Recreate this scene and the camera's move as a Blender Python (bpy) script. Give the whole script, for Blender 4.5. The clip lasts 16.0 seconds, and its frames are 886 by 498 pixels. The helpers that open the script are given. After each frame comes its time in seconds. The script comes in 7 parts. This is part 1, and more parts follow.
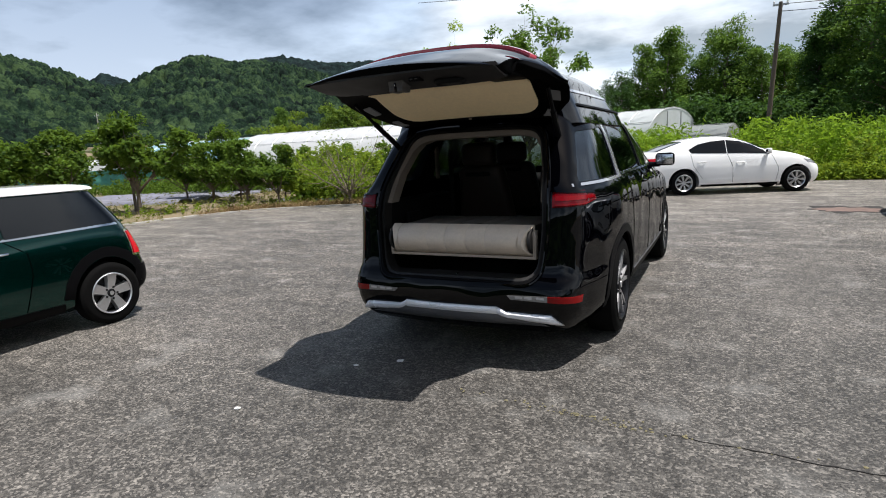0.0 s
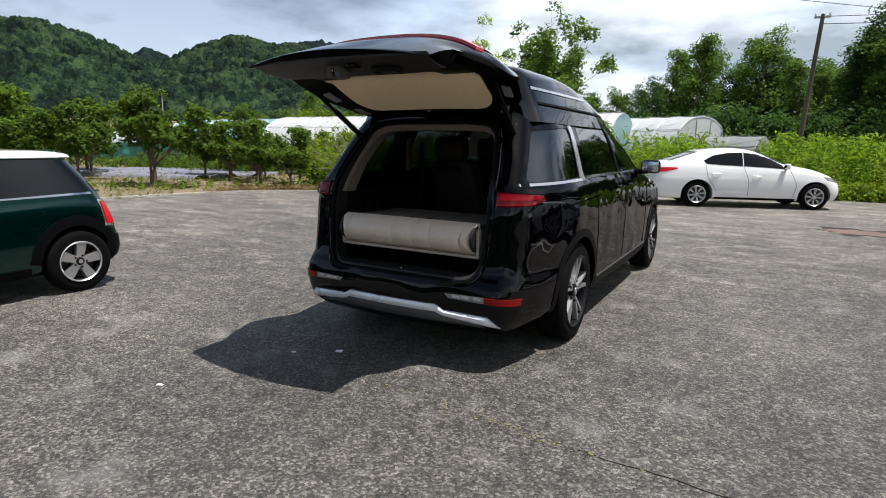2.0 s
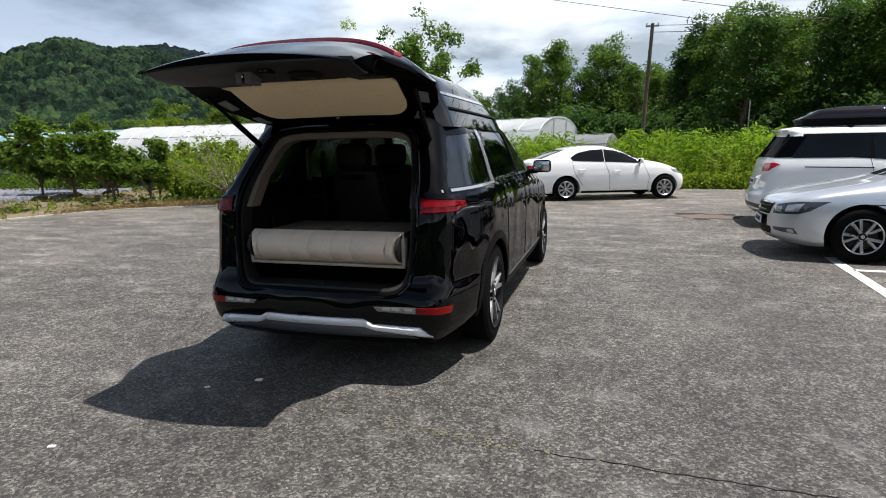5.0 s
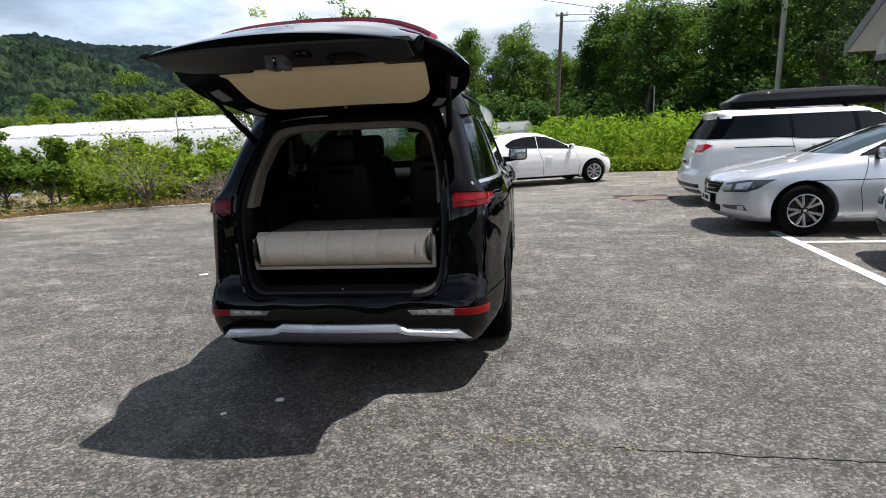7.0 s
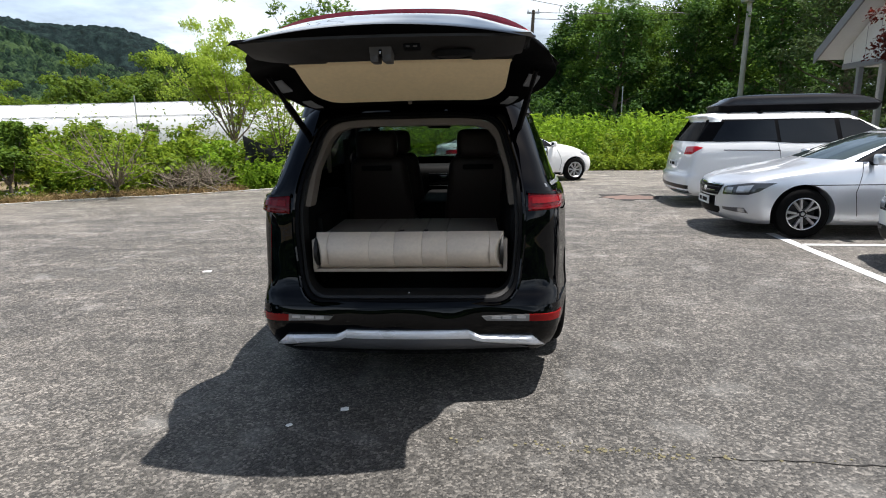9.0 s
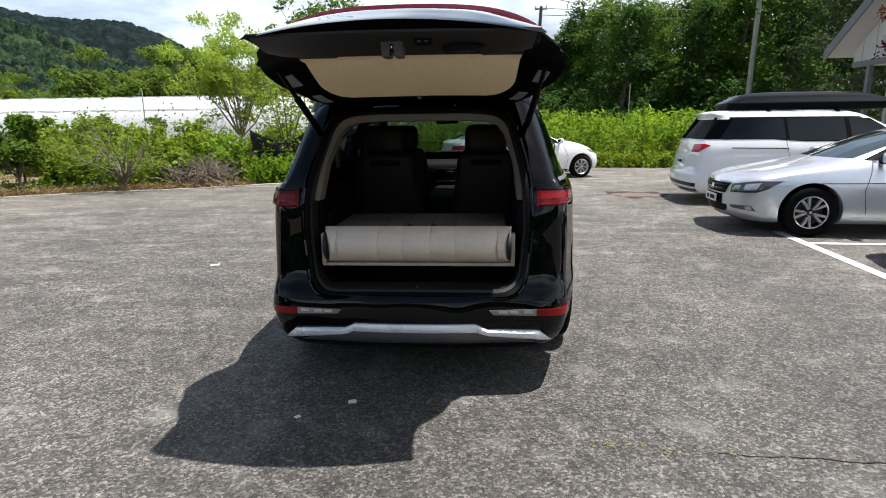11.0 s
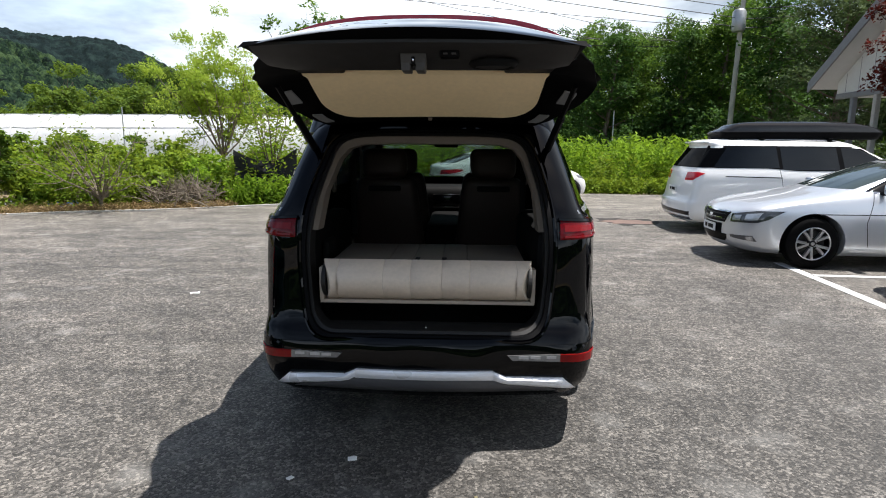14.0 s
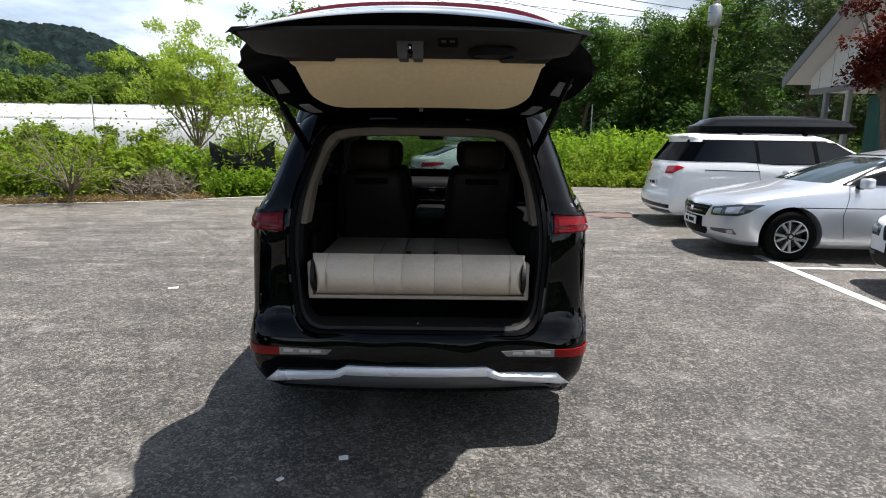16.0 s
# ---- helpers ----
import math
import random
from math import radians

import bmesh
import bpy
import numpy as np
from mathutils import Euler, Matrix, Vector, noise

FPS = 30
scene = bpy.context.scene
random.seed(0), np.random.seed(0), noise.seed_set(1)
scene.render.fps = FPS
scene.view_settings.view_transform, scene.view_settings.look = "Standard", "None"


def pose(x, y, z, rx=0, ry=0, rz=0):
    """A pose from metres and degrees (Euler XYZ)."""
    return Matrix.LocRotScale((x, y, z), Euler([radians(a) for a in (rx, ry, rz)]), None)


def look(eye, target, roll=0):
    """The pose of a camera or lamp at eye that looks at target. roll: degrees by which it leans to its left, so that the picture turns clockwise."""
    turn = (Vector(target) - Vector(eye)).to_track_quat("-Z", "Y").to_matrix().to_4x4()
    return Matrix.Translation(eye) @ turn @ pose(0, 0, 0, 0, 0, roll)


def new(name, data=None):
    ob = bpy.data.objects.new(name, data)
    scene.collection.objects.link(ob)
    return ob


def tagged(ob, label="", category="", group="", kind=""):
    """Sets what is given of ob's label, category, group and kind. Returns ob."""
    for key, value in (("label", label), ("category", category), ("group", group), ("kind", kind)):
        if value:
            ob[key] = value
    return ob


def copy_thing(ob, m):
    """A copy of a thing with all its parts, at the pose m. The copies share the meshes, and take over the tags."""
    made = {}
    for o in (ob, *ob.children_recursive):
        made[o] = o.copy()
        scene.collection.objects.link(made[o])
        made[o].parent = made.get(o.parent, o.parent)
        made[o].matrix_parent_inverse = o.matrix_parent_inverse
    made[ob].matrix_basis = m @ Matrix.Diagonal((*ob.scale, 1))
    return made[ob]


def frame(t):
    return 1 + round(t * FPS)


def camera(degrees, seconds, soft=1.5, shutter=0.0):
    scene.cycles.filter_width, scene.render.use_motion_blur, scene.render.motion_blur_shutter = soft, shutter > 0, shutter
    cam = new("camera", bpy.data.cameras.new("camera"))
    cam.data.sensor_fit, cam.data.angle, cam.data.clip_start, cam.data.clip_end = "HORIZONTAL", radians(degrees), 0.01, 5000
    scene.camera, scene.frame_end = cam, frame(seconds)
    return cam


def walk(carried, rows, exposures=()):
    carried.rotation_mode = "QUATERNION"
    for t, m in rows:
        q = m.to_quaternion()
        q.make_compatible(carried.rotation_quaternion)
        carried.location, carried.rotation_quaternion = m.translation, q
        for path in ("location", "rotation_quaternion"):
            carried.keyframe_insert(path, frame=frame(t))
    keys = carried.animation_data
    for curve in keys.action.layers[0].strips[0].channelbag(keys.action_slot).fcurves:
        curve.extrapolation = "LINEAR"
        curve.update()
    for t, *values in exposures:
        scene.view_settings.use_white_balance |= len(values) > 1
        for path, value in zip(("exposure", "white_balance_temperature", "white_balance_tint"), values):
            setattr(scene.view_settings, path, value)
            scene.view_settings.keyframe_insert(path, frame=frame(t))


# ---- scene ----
cam = camera(76.0, 16.0, 1.05)
PATH = [
    (0, (0.03, 0.009, 1.454), (-0.872, 1.761, 1.112), -2.9),
    (0.5, (0.148, 0.132, 1.45), (-0.82, 1.85, 1.115), -1.1),
    (1, (0.228, 0.198, 1.447), (-0.757, 1.905, 1.107), -1.5),
    (1.5, (0.355, 0.269, 1.442), (-0.663, 1.952, 1.081), 0.3),
    (2, (0.465, 0.327, 1.436), (-0.508, 2.037, 1.074), 0.9),
    (2.5, (0.49, 0.336, 1.445), (-0.523, 2.032, 1.133), 0.1),
    (3, (0.503, 0.333, 1.442), (-0.446, 2.067, 1.142), 0.6),
    (3.5, (0.5, 0.338, 1.44), (-0.405, 2.089, 1.101), 0.7),
    (4, (0.459, 0.335, 1.443), (-0.331, 2.145, 1.125), 1.9),
    (4.5, (0.311, 0.311, 1.45), (-0.36, 2.164, 1.109), 1.2),
    (5, (0.129, 0.282, 1.451), (-0.439, 2.168, 1.103), -1.1),
    (5.2, (0.069, 0.283, 1.457), (-0.496, 2.169, 1.11), -1.5),
    (7.3, (-0.751, 0.359, 1.466), (-0.987, 2.304, 1.062), -2.4),
    (7.5, (-0.843, 0.374, 1.447), (-1.065, 2.318, 1.034), -2.1),
    (8, (-1.042, 0.396, 1.48), (-1.232, 2.343, 1.064), -1.0),
    (8.5, (-1.227, 0.407, 1.499), (-1.372, 2.357, 1.077), -1.2),
    (9, (-1.275, 0.399, 1.515), (-1.4, 2.352, 1.1), -1.1),
    (9.5, (-1.26, 0.384, 1.506), (-1.397, 2.333, 1.079), -1.3),
    (9.7, (-1.253, 0.386, 1.504), (-1.398, 2.33, 1.056), -1.4),
    (11.8, (-1.324, 0.376, 1.512), (-1.461, 2.327, 1.095), -0.5),
    (12, (-1.331, 0.381, 1.509), (-1.466, 2.33, 1.084), -0.5),
    (12.5, (-1.368, 0.395, 1.509), (-1.466, 2.352, 1.106), -0.3),
    (13, (-1.398, 0.469, 1.498), (-1.498, 2.427, 1.102), 0.2),
    (13.5, (-1.436, 0.61, 1.503), (-1.547, 2.574, 1.142), 0.0),
    (14, (-1.48, 0.699, 1.513), (-1.556, 2.667, 1.163), 0.3),
    (14.5, (-1.529, 0.716, 1.516), (-1.561, 2.686, 1.169), 0.2),
    (15, (-1.541, 0.717, 1.514), (-1.552, 2.682, 1.143), 0.3),
    (15.5, (-1.548, 0.735, 1.517), (-1.551, 2.704, 1.167), 0.0),
    (16, (-1.553, 0.757, 1.508), (-1.552, 2.722, 1.134), 0.6),
]
EXPOSURES = [(0, 0.32), (5.2, 0.28), (7.3, 0.56), (9.0, 0.65), (12.0, 0.63), (16.0, 0.62)]
walk(cam, [(t, look(eye, target, roll)) for t, eye, target, roll in PATH], EXPOSURES)

# ---- world, sun, exposure ----
TO_SUN = Vector((0.57, 0.09, 1.86)).normalized()
world = bpy.data.worlds.new("world")
scene.world = world
world.use_nodes = True


class Nodes:
    """A short way to write node trees."""

    def __init__(self, tree):
        self.tree = tree
        tree.nodes.clear()

    def add(self, kind, ins=None):
        n = self.tree.nodes.new("ShaderNode" + kind)
        for key, value in (ins or {}).items():
            self.put(n.inputs[key], value)
        return n

    def put(self, socket, value):
        if isinstance(value, bpy.types.NodeSocket):
            self.tree.links.new(value, socket)
        elif isinstance(value, (tuple, list)) and socket.type == "RGBA" and len(value) == 3:
            socket.default_value = (*value, 1)
        else:
            socket.default_value = value

    def math(self, op, a, b=0.0, clamp=False):
        n = self.add("Math")
        n.operation, n.use_clamp = op, clamp
        self.put(n.inputs[0], a)
        self.put(n.inputs[1], b)
        return n.outputs[0]

    def ramp(self, fac, *stops):
        n = self.add("ValToRGB", {"Fac": fac})
        els = n.color_ramp.elements
        while len(els) < len(stops):
            els.new(0.5)
        for e, (p, c) in zip(els, stops):
            e.position, e.color = p, (*c, 1) if isinstance(c, (tuple, list)) else (c, c, c, 1)
        return n.outputs["Color"]

    def mix(self, fac, a, b, how="MIX"):
        n = self.add("MixRGB")
        n.blend_type = how
        self.put(n.inputs[0], fac)
        self.put(n.inputs[1], a)
        self.put(n.inputs[2], b)
        return n.outputs[0]

    def noise(self, vector, scale, detail=4.0, rough=0.55):
        return self.add("TexNoise", {"Vector": vector, "Scale": scale, "Detail": detail, "Roughness": rough}).outputs["Fac"]


wn = Nodes(world.node_tree)
sky = wn.add("TexSky")
sky.sky_type, sky.sun_disc, sky.dust_density = "NISHITA", False, 1.5
sky.sun_elevation, sky.sun_rotation = math.asin(TO_SUN.z), math.atan2(TO_SUN.x, TO_SUN.y)
way = wn.add("SeparateXYZ", {0: wn.add("TexCoord").outputs["Generated"]})
high = wn.math("ADD", wn.math("MAXIMUM", way.outputs[2], 0.0), 0.16)
flat = wn.add("CombineXYZ", {0: wn.math("DIVIDE", way.outputs[0], high), 1: wn.math("DIVIDE", way.outputs[1], high), 2: 3.7}).outputs[0]
open_sky = wn.ramp(way.outputs[2], (0.4, 1.0), (0.8, 0.12))
cover = wn.math("MULTIPLY", wn.ramp(wn.noise(flat, 0.75, 7, 0.55), (0.36, 0.0), (0.56, 1.0)), open_sky)
drift = wn.math("ADD", wn.noise(flat, 0.7, 5, 0.46), wn.math("MINIMUM", wn.math("MULTIPLY", wn.math("ADD", way.outputs[0], 0.42), 0.85), 0.07))
shade = wn.ramp(drift, (0.3, (0.41, 0.53, 0.73)), (0.49, (0.68, 0.85, 1.09)), (0.6, (1.1, 1.18, 1.28)))
low_haze = wn.ramp(way.outputs[2], (0.0, 0.7), (0.28, 0.0))
cloud = wn.mix(low_haze, shade, (0.92, 1.02, 1.13))
blue = wn.mix(1.0, sky.outputs[0], (0.06, 0.06, 0.06), "MULTIPLY")
back = wn.add("Background", {"Color": wn.mix(wn.math("MAXIMUM", cover, low_haze), blue, cloud), "Strength": 0.83})
wn.tree.links.new(back.outputs[0], wn.add("OutputWorld").inputs[0])

sun = new("sun", bpy.data.lights.new("sun", "SUN"))
sun.data.energy, sun.data.angle, sun.data.color = 5.2, radians(0.55), (1.0, 0.965, 0.935)
sun.matrix_world = look(TO_SUN * 60, (0, 0, 0))


# ---- materials ----
def material(name):
    m = bpy.data.materials.new(name)
    m.use_nodes = True
    n = Nodes(m.node_tree)
    n.where = n.add("TexCoord").outputs["Object"]
    n.bsdf = n.add("BsdfPrincipled")
    n.out = n.add("OutputMaterial", {"Surface": n.bsdf.outputs[0]})
    return m, n


def bump(n, height, strength, distance):
    n.put(n.bsdf.inputs["Normal"], n.add("Bump", {"Height": height, "Strength": strength, "Distance": distance}).outputs[0])


def plain(name, colour, rough=0.5, metal=0.0, grain=30.0, vary=0.12, relief=0.0, coat=0.0, spec=0.5):
    """A surface of one colour with grain and slight wear at two scales."""
    m, n = material(name)
    fine, broad = n.noise(n.where, grain, 5), n.noise(n.where, grain / 12, 3)
    both = n.math("ADD", n.math("MULTIPLY", fine, 0.5), n.math("MULTIPLY", broad, 0.5))
    k = n.ramp(both, (0.3, 1 - vary), (0.7, 1 + vary))
    n.put(n.bsdf.inputs["Base Color"], n.mix(1.0, colour, k, "MULTIPLY"))
    n.put(n.bsdf.inputs["Roughness"], n.math("ADD", rough * 0.85, n.math("MULTIPLY", broad, rough * 0.3)))
    n.bsdf.inputs["Metallic"].default_value = metal
    n.bsdf.inputs["Coat Weight"].default_value = coat
    n.bsdf.inputs["Coat Roughness"].default_value = 0.03
    n.bsdf.inputs["Specular IOR Level"].default_value = spec
    if relief:
        bump(n, fine, 0.5, relief)
    return m


def paint(name, colour, metal=0.0, rough=0.35, grime=0.03, gloss=1.5, coat=1.0, wave=0.0):
    """Car paint under clear coat, with a thin film of road dust."""
    m, n = material(name)
    dust_sheen = n.noise(n.where, 3.0, 6, 0.65)
    flake = n.noise(n.where, 900.0, 1)
    c = n.mix(n.math("MULTIPLY", flake, 0.25 * metal), colour, tuple(min(1.0, 2.2 * v) for v in colour))
    n.put(n.bsdf.inputs["Base Color"], n.mix(n.math("MULTIPLY", dust_sheen, grime), c, (0.35, 0.33, 0.3)))
    n.put(n.bsdf.inputs["Coat Roughness"], n.math("MULTIPLY", dust_sheen, 0.012))
    n.bsdf.inputs["Metallic"].default_value = metal
    n.bsdf.inputs["Roughness"].default_value = rough
    n.bsdf.inputs["Specular IOR Level"].default_value = 0.0
    n.bsdf.inputs["Coat Weight"].default_value = coat
    n.bsdf.inputs["Coat IOR"].default_value = gloss
    if wave:
        swell = n.add("Bump", {"Height": n.noise(n.where, 2.6, 1.0), "Strength": 1.0, "Distance": wave}).outputs[0]
        n.put(n.bsdf.inputs["Coat Normal"], swell)
    return m


def pane(name, tint, rough=0.02):
    """Real glass pane: clear to the given tint, glossier at a slant."""
    m, n = material(name)
    n.tree.nodes.remove(n.bsdf)
    clear = n.add("BsdfTransparent", {"Color": tint})
    gloss = n.add("BsdfGlossy", {"Color": (1, 1, 1), "Roughness": rough})
    facing = n.add("LayerWeight", {"Blend": 0.5}).outputs["Facing"]
    share = n.math("ADD", 0.07, n.math("MULTIPLY", n.math("POWER", facing, 4.0), 0.8))
    both = n.add("MixShader", {0: share, 1: clear.outputs[0], 2: gloss.outputs[0]})
    n.tree.links.new(both.outputs[0], n.out.inputs[0])
    return m


def foliage(name, dark, light, sheer=0.35, glow_to=(0.25, 0.32, 0.03)):
    m, n = material(name)
    pick = n.add("NewGeometry").outputs["Random Per Island"]
    other = n.add("ObjectInfo").outputs["Random"]
    drift = n.ramp(n.noise(n.where, 1.7, 3, 0.6), (0.36, 0.0), (0.64, 1.0))
    c = n.mix(n.math("ADD", n.math("MULTIPLY", pick, 0.4), n.math("MULTIPLY", drift, 0.6)), dark, light)
    c = n.mix(n.math("MULTIPLY", other, 0.35), c, n.mix(0.8, (0.03, 0.03, 0.008), dark))
    n.put(n.bsdf.inputs["Base Color"], c)
    n.bsdf.inputs["Roughness"].default_value = 0.65
    n.bsdf.inputs["Specular IOR Level"].default_value = 0.12
    glow = n.add("BsdfTranslucent", {"Color": n.mix(0.5, c, glow_to)})
    both = n.add("MixShader", {0: sheer, 1: n.bsdf.outputs[0], 2: glow.outputs[0]})
    n.tree.links.new(both.outputs[0], n.out.inputs[0])
    return m


def asphalt_material():
    m, n = material("asphalt")
    stones = n.add("TexVoronoi", {"Vector": n.where, "Scale": 80.0})
    pick = n.add("SeparateColor", {0: stones.outputs["Color"]}).outputs[0]
    fine = n.noise(n.where, 210.0, 4, 0.7)
    mid = n.noise(n.where, 9.0, 9, 0.78)
    broad = n.noise(n.where, 0.55, 6, 0.6)
    spots = n.noise(n.where, 2.2, 5, 0.6)
    c = n.ramp(pick, (0.0, (0.003, 0.0028, 0.0025)), (0.34, (0.024, 0.0222, 0.02)), (0.7, (0.105, 0.098, 0.089)), (1.0, (0.27, 0.25, 0.226)))
    c = n.mix(0.35, c, n.ramp(fine, (0.35, (0.008, 0.0075, 0.007)), (0.65, (0.22, 0.207, 0.19))))
    c = n.mix(1.0, c, n.ramp(mid, (0.32, 0.4), (0.68, 1.55)), "MULTIPLY")
    c = n.mix(1.0, c, n.ramp(broad, (0.3, (0.62, 0.615, 0.6)), (0.7, (1.25, 1.235, 1.21))), "MULTIPLY")
    c = n.mix(n.ramp(spots, (0.56, 0.0), (0.72, 0.42)), c, (0.24, 0.235, 0.222))
    # Paler to the west and north: low-angle sheen put into the colour, with streaky wear.
    east = n.math("ADD", n.add("SeparateXYZ", {0: n.where}).outputs[0], n.math("MULTIPLY", n.noise(n.where, 0.4, 6, 0.65), 9.0))
    worn_sheen = n.math("MULTIPLY", n.math("SUBTRACT", 3.9, east), 0.075, True)
    streak = n.noise(n.add("Mapping", {"Vector": n.where, "Scale": (0.7, 2.2, 1.0)}).outputs[0], 1.3, 7, 0.68)
    north = n.math("ADD", n.add("SeparateXYZ", {0: n.where}).outputs[1], n.math("MULTIPLY", n.noise(n.where, 0.35, 5, 0.6), 5.0))
    worn_sheen = n.math("MAXIMUM", worn_sheen, n.math("MULTIPLY", n.math("SUBTRACT", north, 5.6), 0.075, True))
    dust_sheen = n.math("MULTIPLY", worn_sheen, n.ramp(streak, (0.4, 0.2), (0.6, 1.0)))
    c = n.mix(1.0, c, n.ramp(dust_sheen, (0.0, 0.93), (1.0, (2.6, 2.53, 2.43))), "MULTIPLY")
    n.put(n.bsdf.inputs["Base Color"], c)
    n.bsdf.inputs["Roughness"].default_value = 0.6
    n.bsdf.inputs["Specular IOR Level"].default_value = 0.4
    bump(n, n.math("ADD", n.math("MULTIPLY", stones.outputs["Distance"], -1.0), n.math("MULTIPLY", fine, 0.5)), 0.8, 0.006)
    return m


def soil_material():
    m, n = material("soil_and_grass")
    a, b, f = n.noise(n.where, 0.22, 6, 0.6), n.noise(n.where, 2.5, 6, 0.65), n.noise(n.where, 40, 4, 0.7)
    earth = n.mix(b, (0.1, 0.075, 0.045), (0.3, 0.235, 0.14))
    grass = n.mix(f, (0.035, 0.06, 0.012), (0.11, 0.15, 0.03))
    n.put(n.bsdf.inputs["Base Color"], n.mix(n.ramp(n.math("ADD", n.math("MULTIPLY", a, 0.6), n.math("MULTIPLY", b, 0.4)), (0.5, 0.0), (0.62, 1.0)), earth, grass))
    n.bsdf.inputs["Roughness"].default_value = 0.95
    bump(n, n.math("ADD", b, f), 0.6, 0.03)
    return m


def forest_material(name, glade, lit):
    m, n = material(name)
    leaf = n.noise(n.where, 0.7, 6, 0.65)
    stand = n.noise(n.where, 0.05, 6, 0.62)
    kind = n.add("SeparateColor", {0: n.add("TexVoronoi", {"Vector": n.where, "Scale": 0.2}).outputs["Color"]}).outputs[0]
    tone = n.math("ADD", n.math("MULTIPLY", leaf, 0.41), n.math("MULTIPLY", stand, 0.48))
    tone = n.math("ADD", tone, n.math("MULTIPLY", kind, 0.11))
    c = n.ramp(tone, (0.4, (0.0015, 0.005, 0.004)), (0.5, glade), (0.6, lit))
    n.put(n.bsdf.inputs["Base Color"], c)
    n.bsdf.inputs["Roughness"].default_value = 0.9
    n.bsdf.inputs["Specular IOR Level"].default_value = 0.1
    bump(n, leaf, 0.8, 1.0)
    return m


ASPHALT, SOIL = asphalt_material(), soil_material()
FOREST = forest_material("forest_canopy", (0.009, 0.023, 0.0125), (0.042, 0.072, 0.028))
# The distant ridge's blue haze and cloud shade are put into this colour.
FAR_FOREST = forest_material("hazed_forest_canopy", (0.004, 0.011, 0.012), (0.014, 0.028, 0.024))
BLACK_PAINT = paint("black_paint", (0.0004, 0.0004, 0.0008), 0.0, 0.4, 0.0, 1.48, 0.6, 0.028)
GATE_PAINT = paint("black_paint_polished", (0.0005, 0.0005, 0.0012), 0.0, 0.4, 0.0, 1.55, 1.0, 0.004)
BOX_GLOSS = paint("roof_box_gloss", (0.009, 0.009, 0.01), 0.0, 0.3, 0.02, 1.5, 1.0, 0.004)
GREEN_PAINT = paint("dark_green_paint", (0.001, 0.03, 0.0235), 0.9, 0.24, 0.0, 1.5, 0.7, 0.004)
WHITE_PAINT = paint("white_paint", (0.9, 0.9, 0.89), 0.0, 0.4)
SILVER_PAINT = paint("silver_paint", (0.63, 0.66, 0.71), 0.62, 0.32)
CLAD = plain("black_cladding", (0.0035, 0.0035, 0.004), 0.5, 0, 200, 0.15, 0.0005, 0, 0.06)
DEEP_BLACK = plain("deep_black_plastic", (0.0012, 0.0012, 0.0014), 0.6, 0, 150, 0.15, 0.0003, 0, 0.03)
RUBBER = plain("tyre_rubber", (0.0045, 0.0044, 0.0043), 0.85, 0, 90, 0.25, 0.001, 0, 0.08)
CHROME = plain("satin_chrome", (0.72, 0.73, 0.75), 0.18, 1.0, 20, 0.05)
SATIN = plain("satin_silver_trim", (0.86, 0.87, 0.9), 0.28, 0.25, 30, 0.06)
ALLOY = plain("alloy_wheel", (0.62, 0.62, 0.63), 0.32, 0.85, 25, 0.1)
VAN_ALLOY = plain("machined_alloy", (0.5, 0.5, 0.51), 0.35, 0.8, 25, 0.1)
DARK_ALLOY = plain("dark_alloy", (0.02, 0.02, 0.022), 0.4, 0.7, 25, 0.1)
BRAKE = plain("brake_steel", (0.03, 0.028, 0.026), 0.7, 0.3, 60, 0.25)
RED_LENS = plain("red_lens", (0.115, 0.0015, 0.004), 0.12, 0, 60, 0.35, 0, 0.35, 0.1)
BAR_RED = plain("light_bar_red", (0.5, 0.04, 0.07), 0.2, 0, 60, 0.2, 0, 0.8, 0.1)
REFLECTOR = plain("reflector_red", (0.2, 0.005, 0.005), 0.15, 0, 60, 0.2, 0, 0.3, 0.1)
SKID_GREY = plain("skid_grey", (0.09, 0.09, 0.095), 0.4, 0.2, 60, 0.12)
BRIGHT_TRIM = plain("bright_trim", (0.5, 0.51, 0.54), 0.22, 0.55, 20, 0.05, 0, 0.5)
BRIGHT_RED = plain("bright_red_lens", (0.18, 0.002, 0.005), 0.15, 0, 60, 0.15, 0, 0.3, 0.1)
CAR_RED = plain("car_lamp_red", (0.55, 0.006, 0.018), 0.15, 0, 60, 0.2, 0, 0.4, 0.1)
LAMP_DARK = plain("dark_lamp_glass", (0.07, 0.072, 0.075), 0.1, 0.2, 40, 0.4, 0, 1.0)
CLEAR_LENS = plain("clear_lens", (0.5, 0.5, 0.5), 0.15, 0.4, 40, 0.2, 0, 1.0)
SMOKE_LENS = plain("smoky_lens", (0.2, 0.2, 0.2), 0.12, 0.3, 40, 0.5, 0, 1.0)
DARK_GLASS = plain("dark_tinted_glass", (0.002, 0.0025, 0.003), 0.04, 0, 3, 0.1, 0, 1.0, 0.0)
BACK_GLASS = plain("dark_rear_glass", (0.002, 0.0022, 0.0026), 0.06, 0, 3, 0.1, 0, 0.1, 0.0)
SEE_GLASS = plain("windscreen_glass", (0.035, 0.05, 0.047), 0.05, 0, 3, 0.15, 0, 1.0, 0.2)
VAN_GLASS = pane("tinted_glass_pane", (0.16, 0.19, 0.19))
CLEAR_GLASS = pane("clear_glass_pane", (0.42, 0.5, 0.48))
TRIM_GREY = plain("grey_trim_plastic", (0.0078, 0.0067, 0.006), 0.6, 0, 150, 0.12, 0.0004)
LINING = plain("taupe_lining", (0.019, 0.0155, 0.013), 0.6, 0, 150, 0.12, 0.0004)
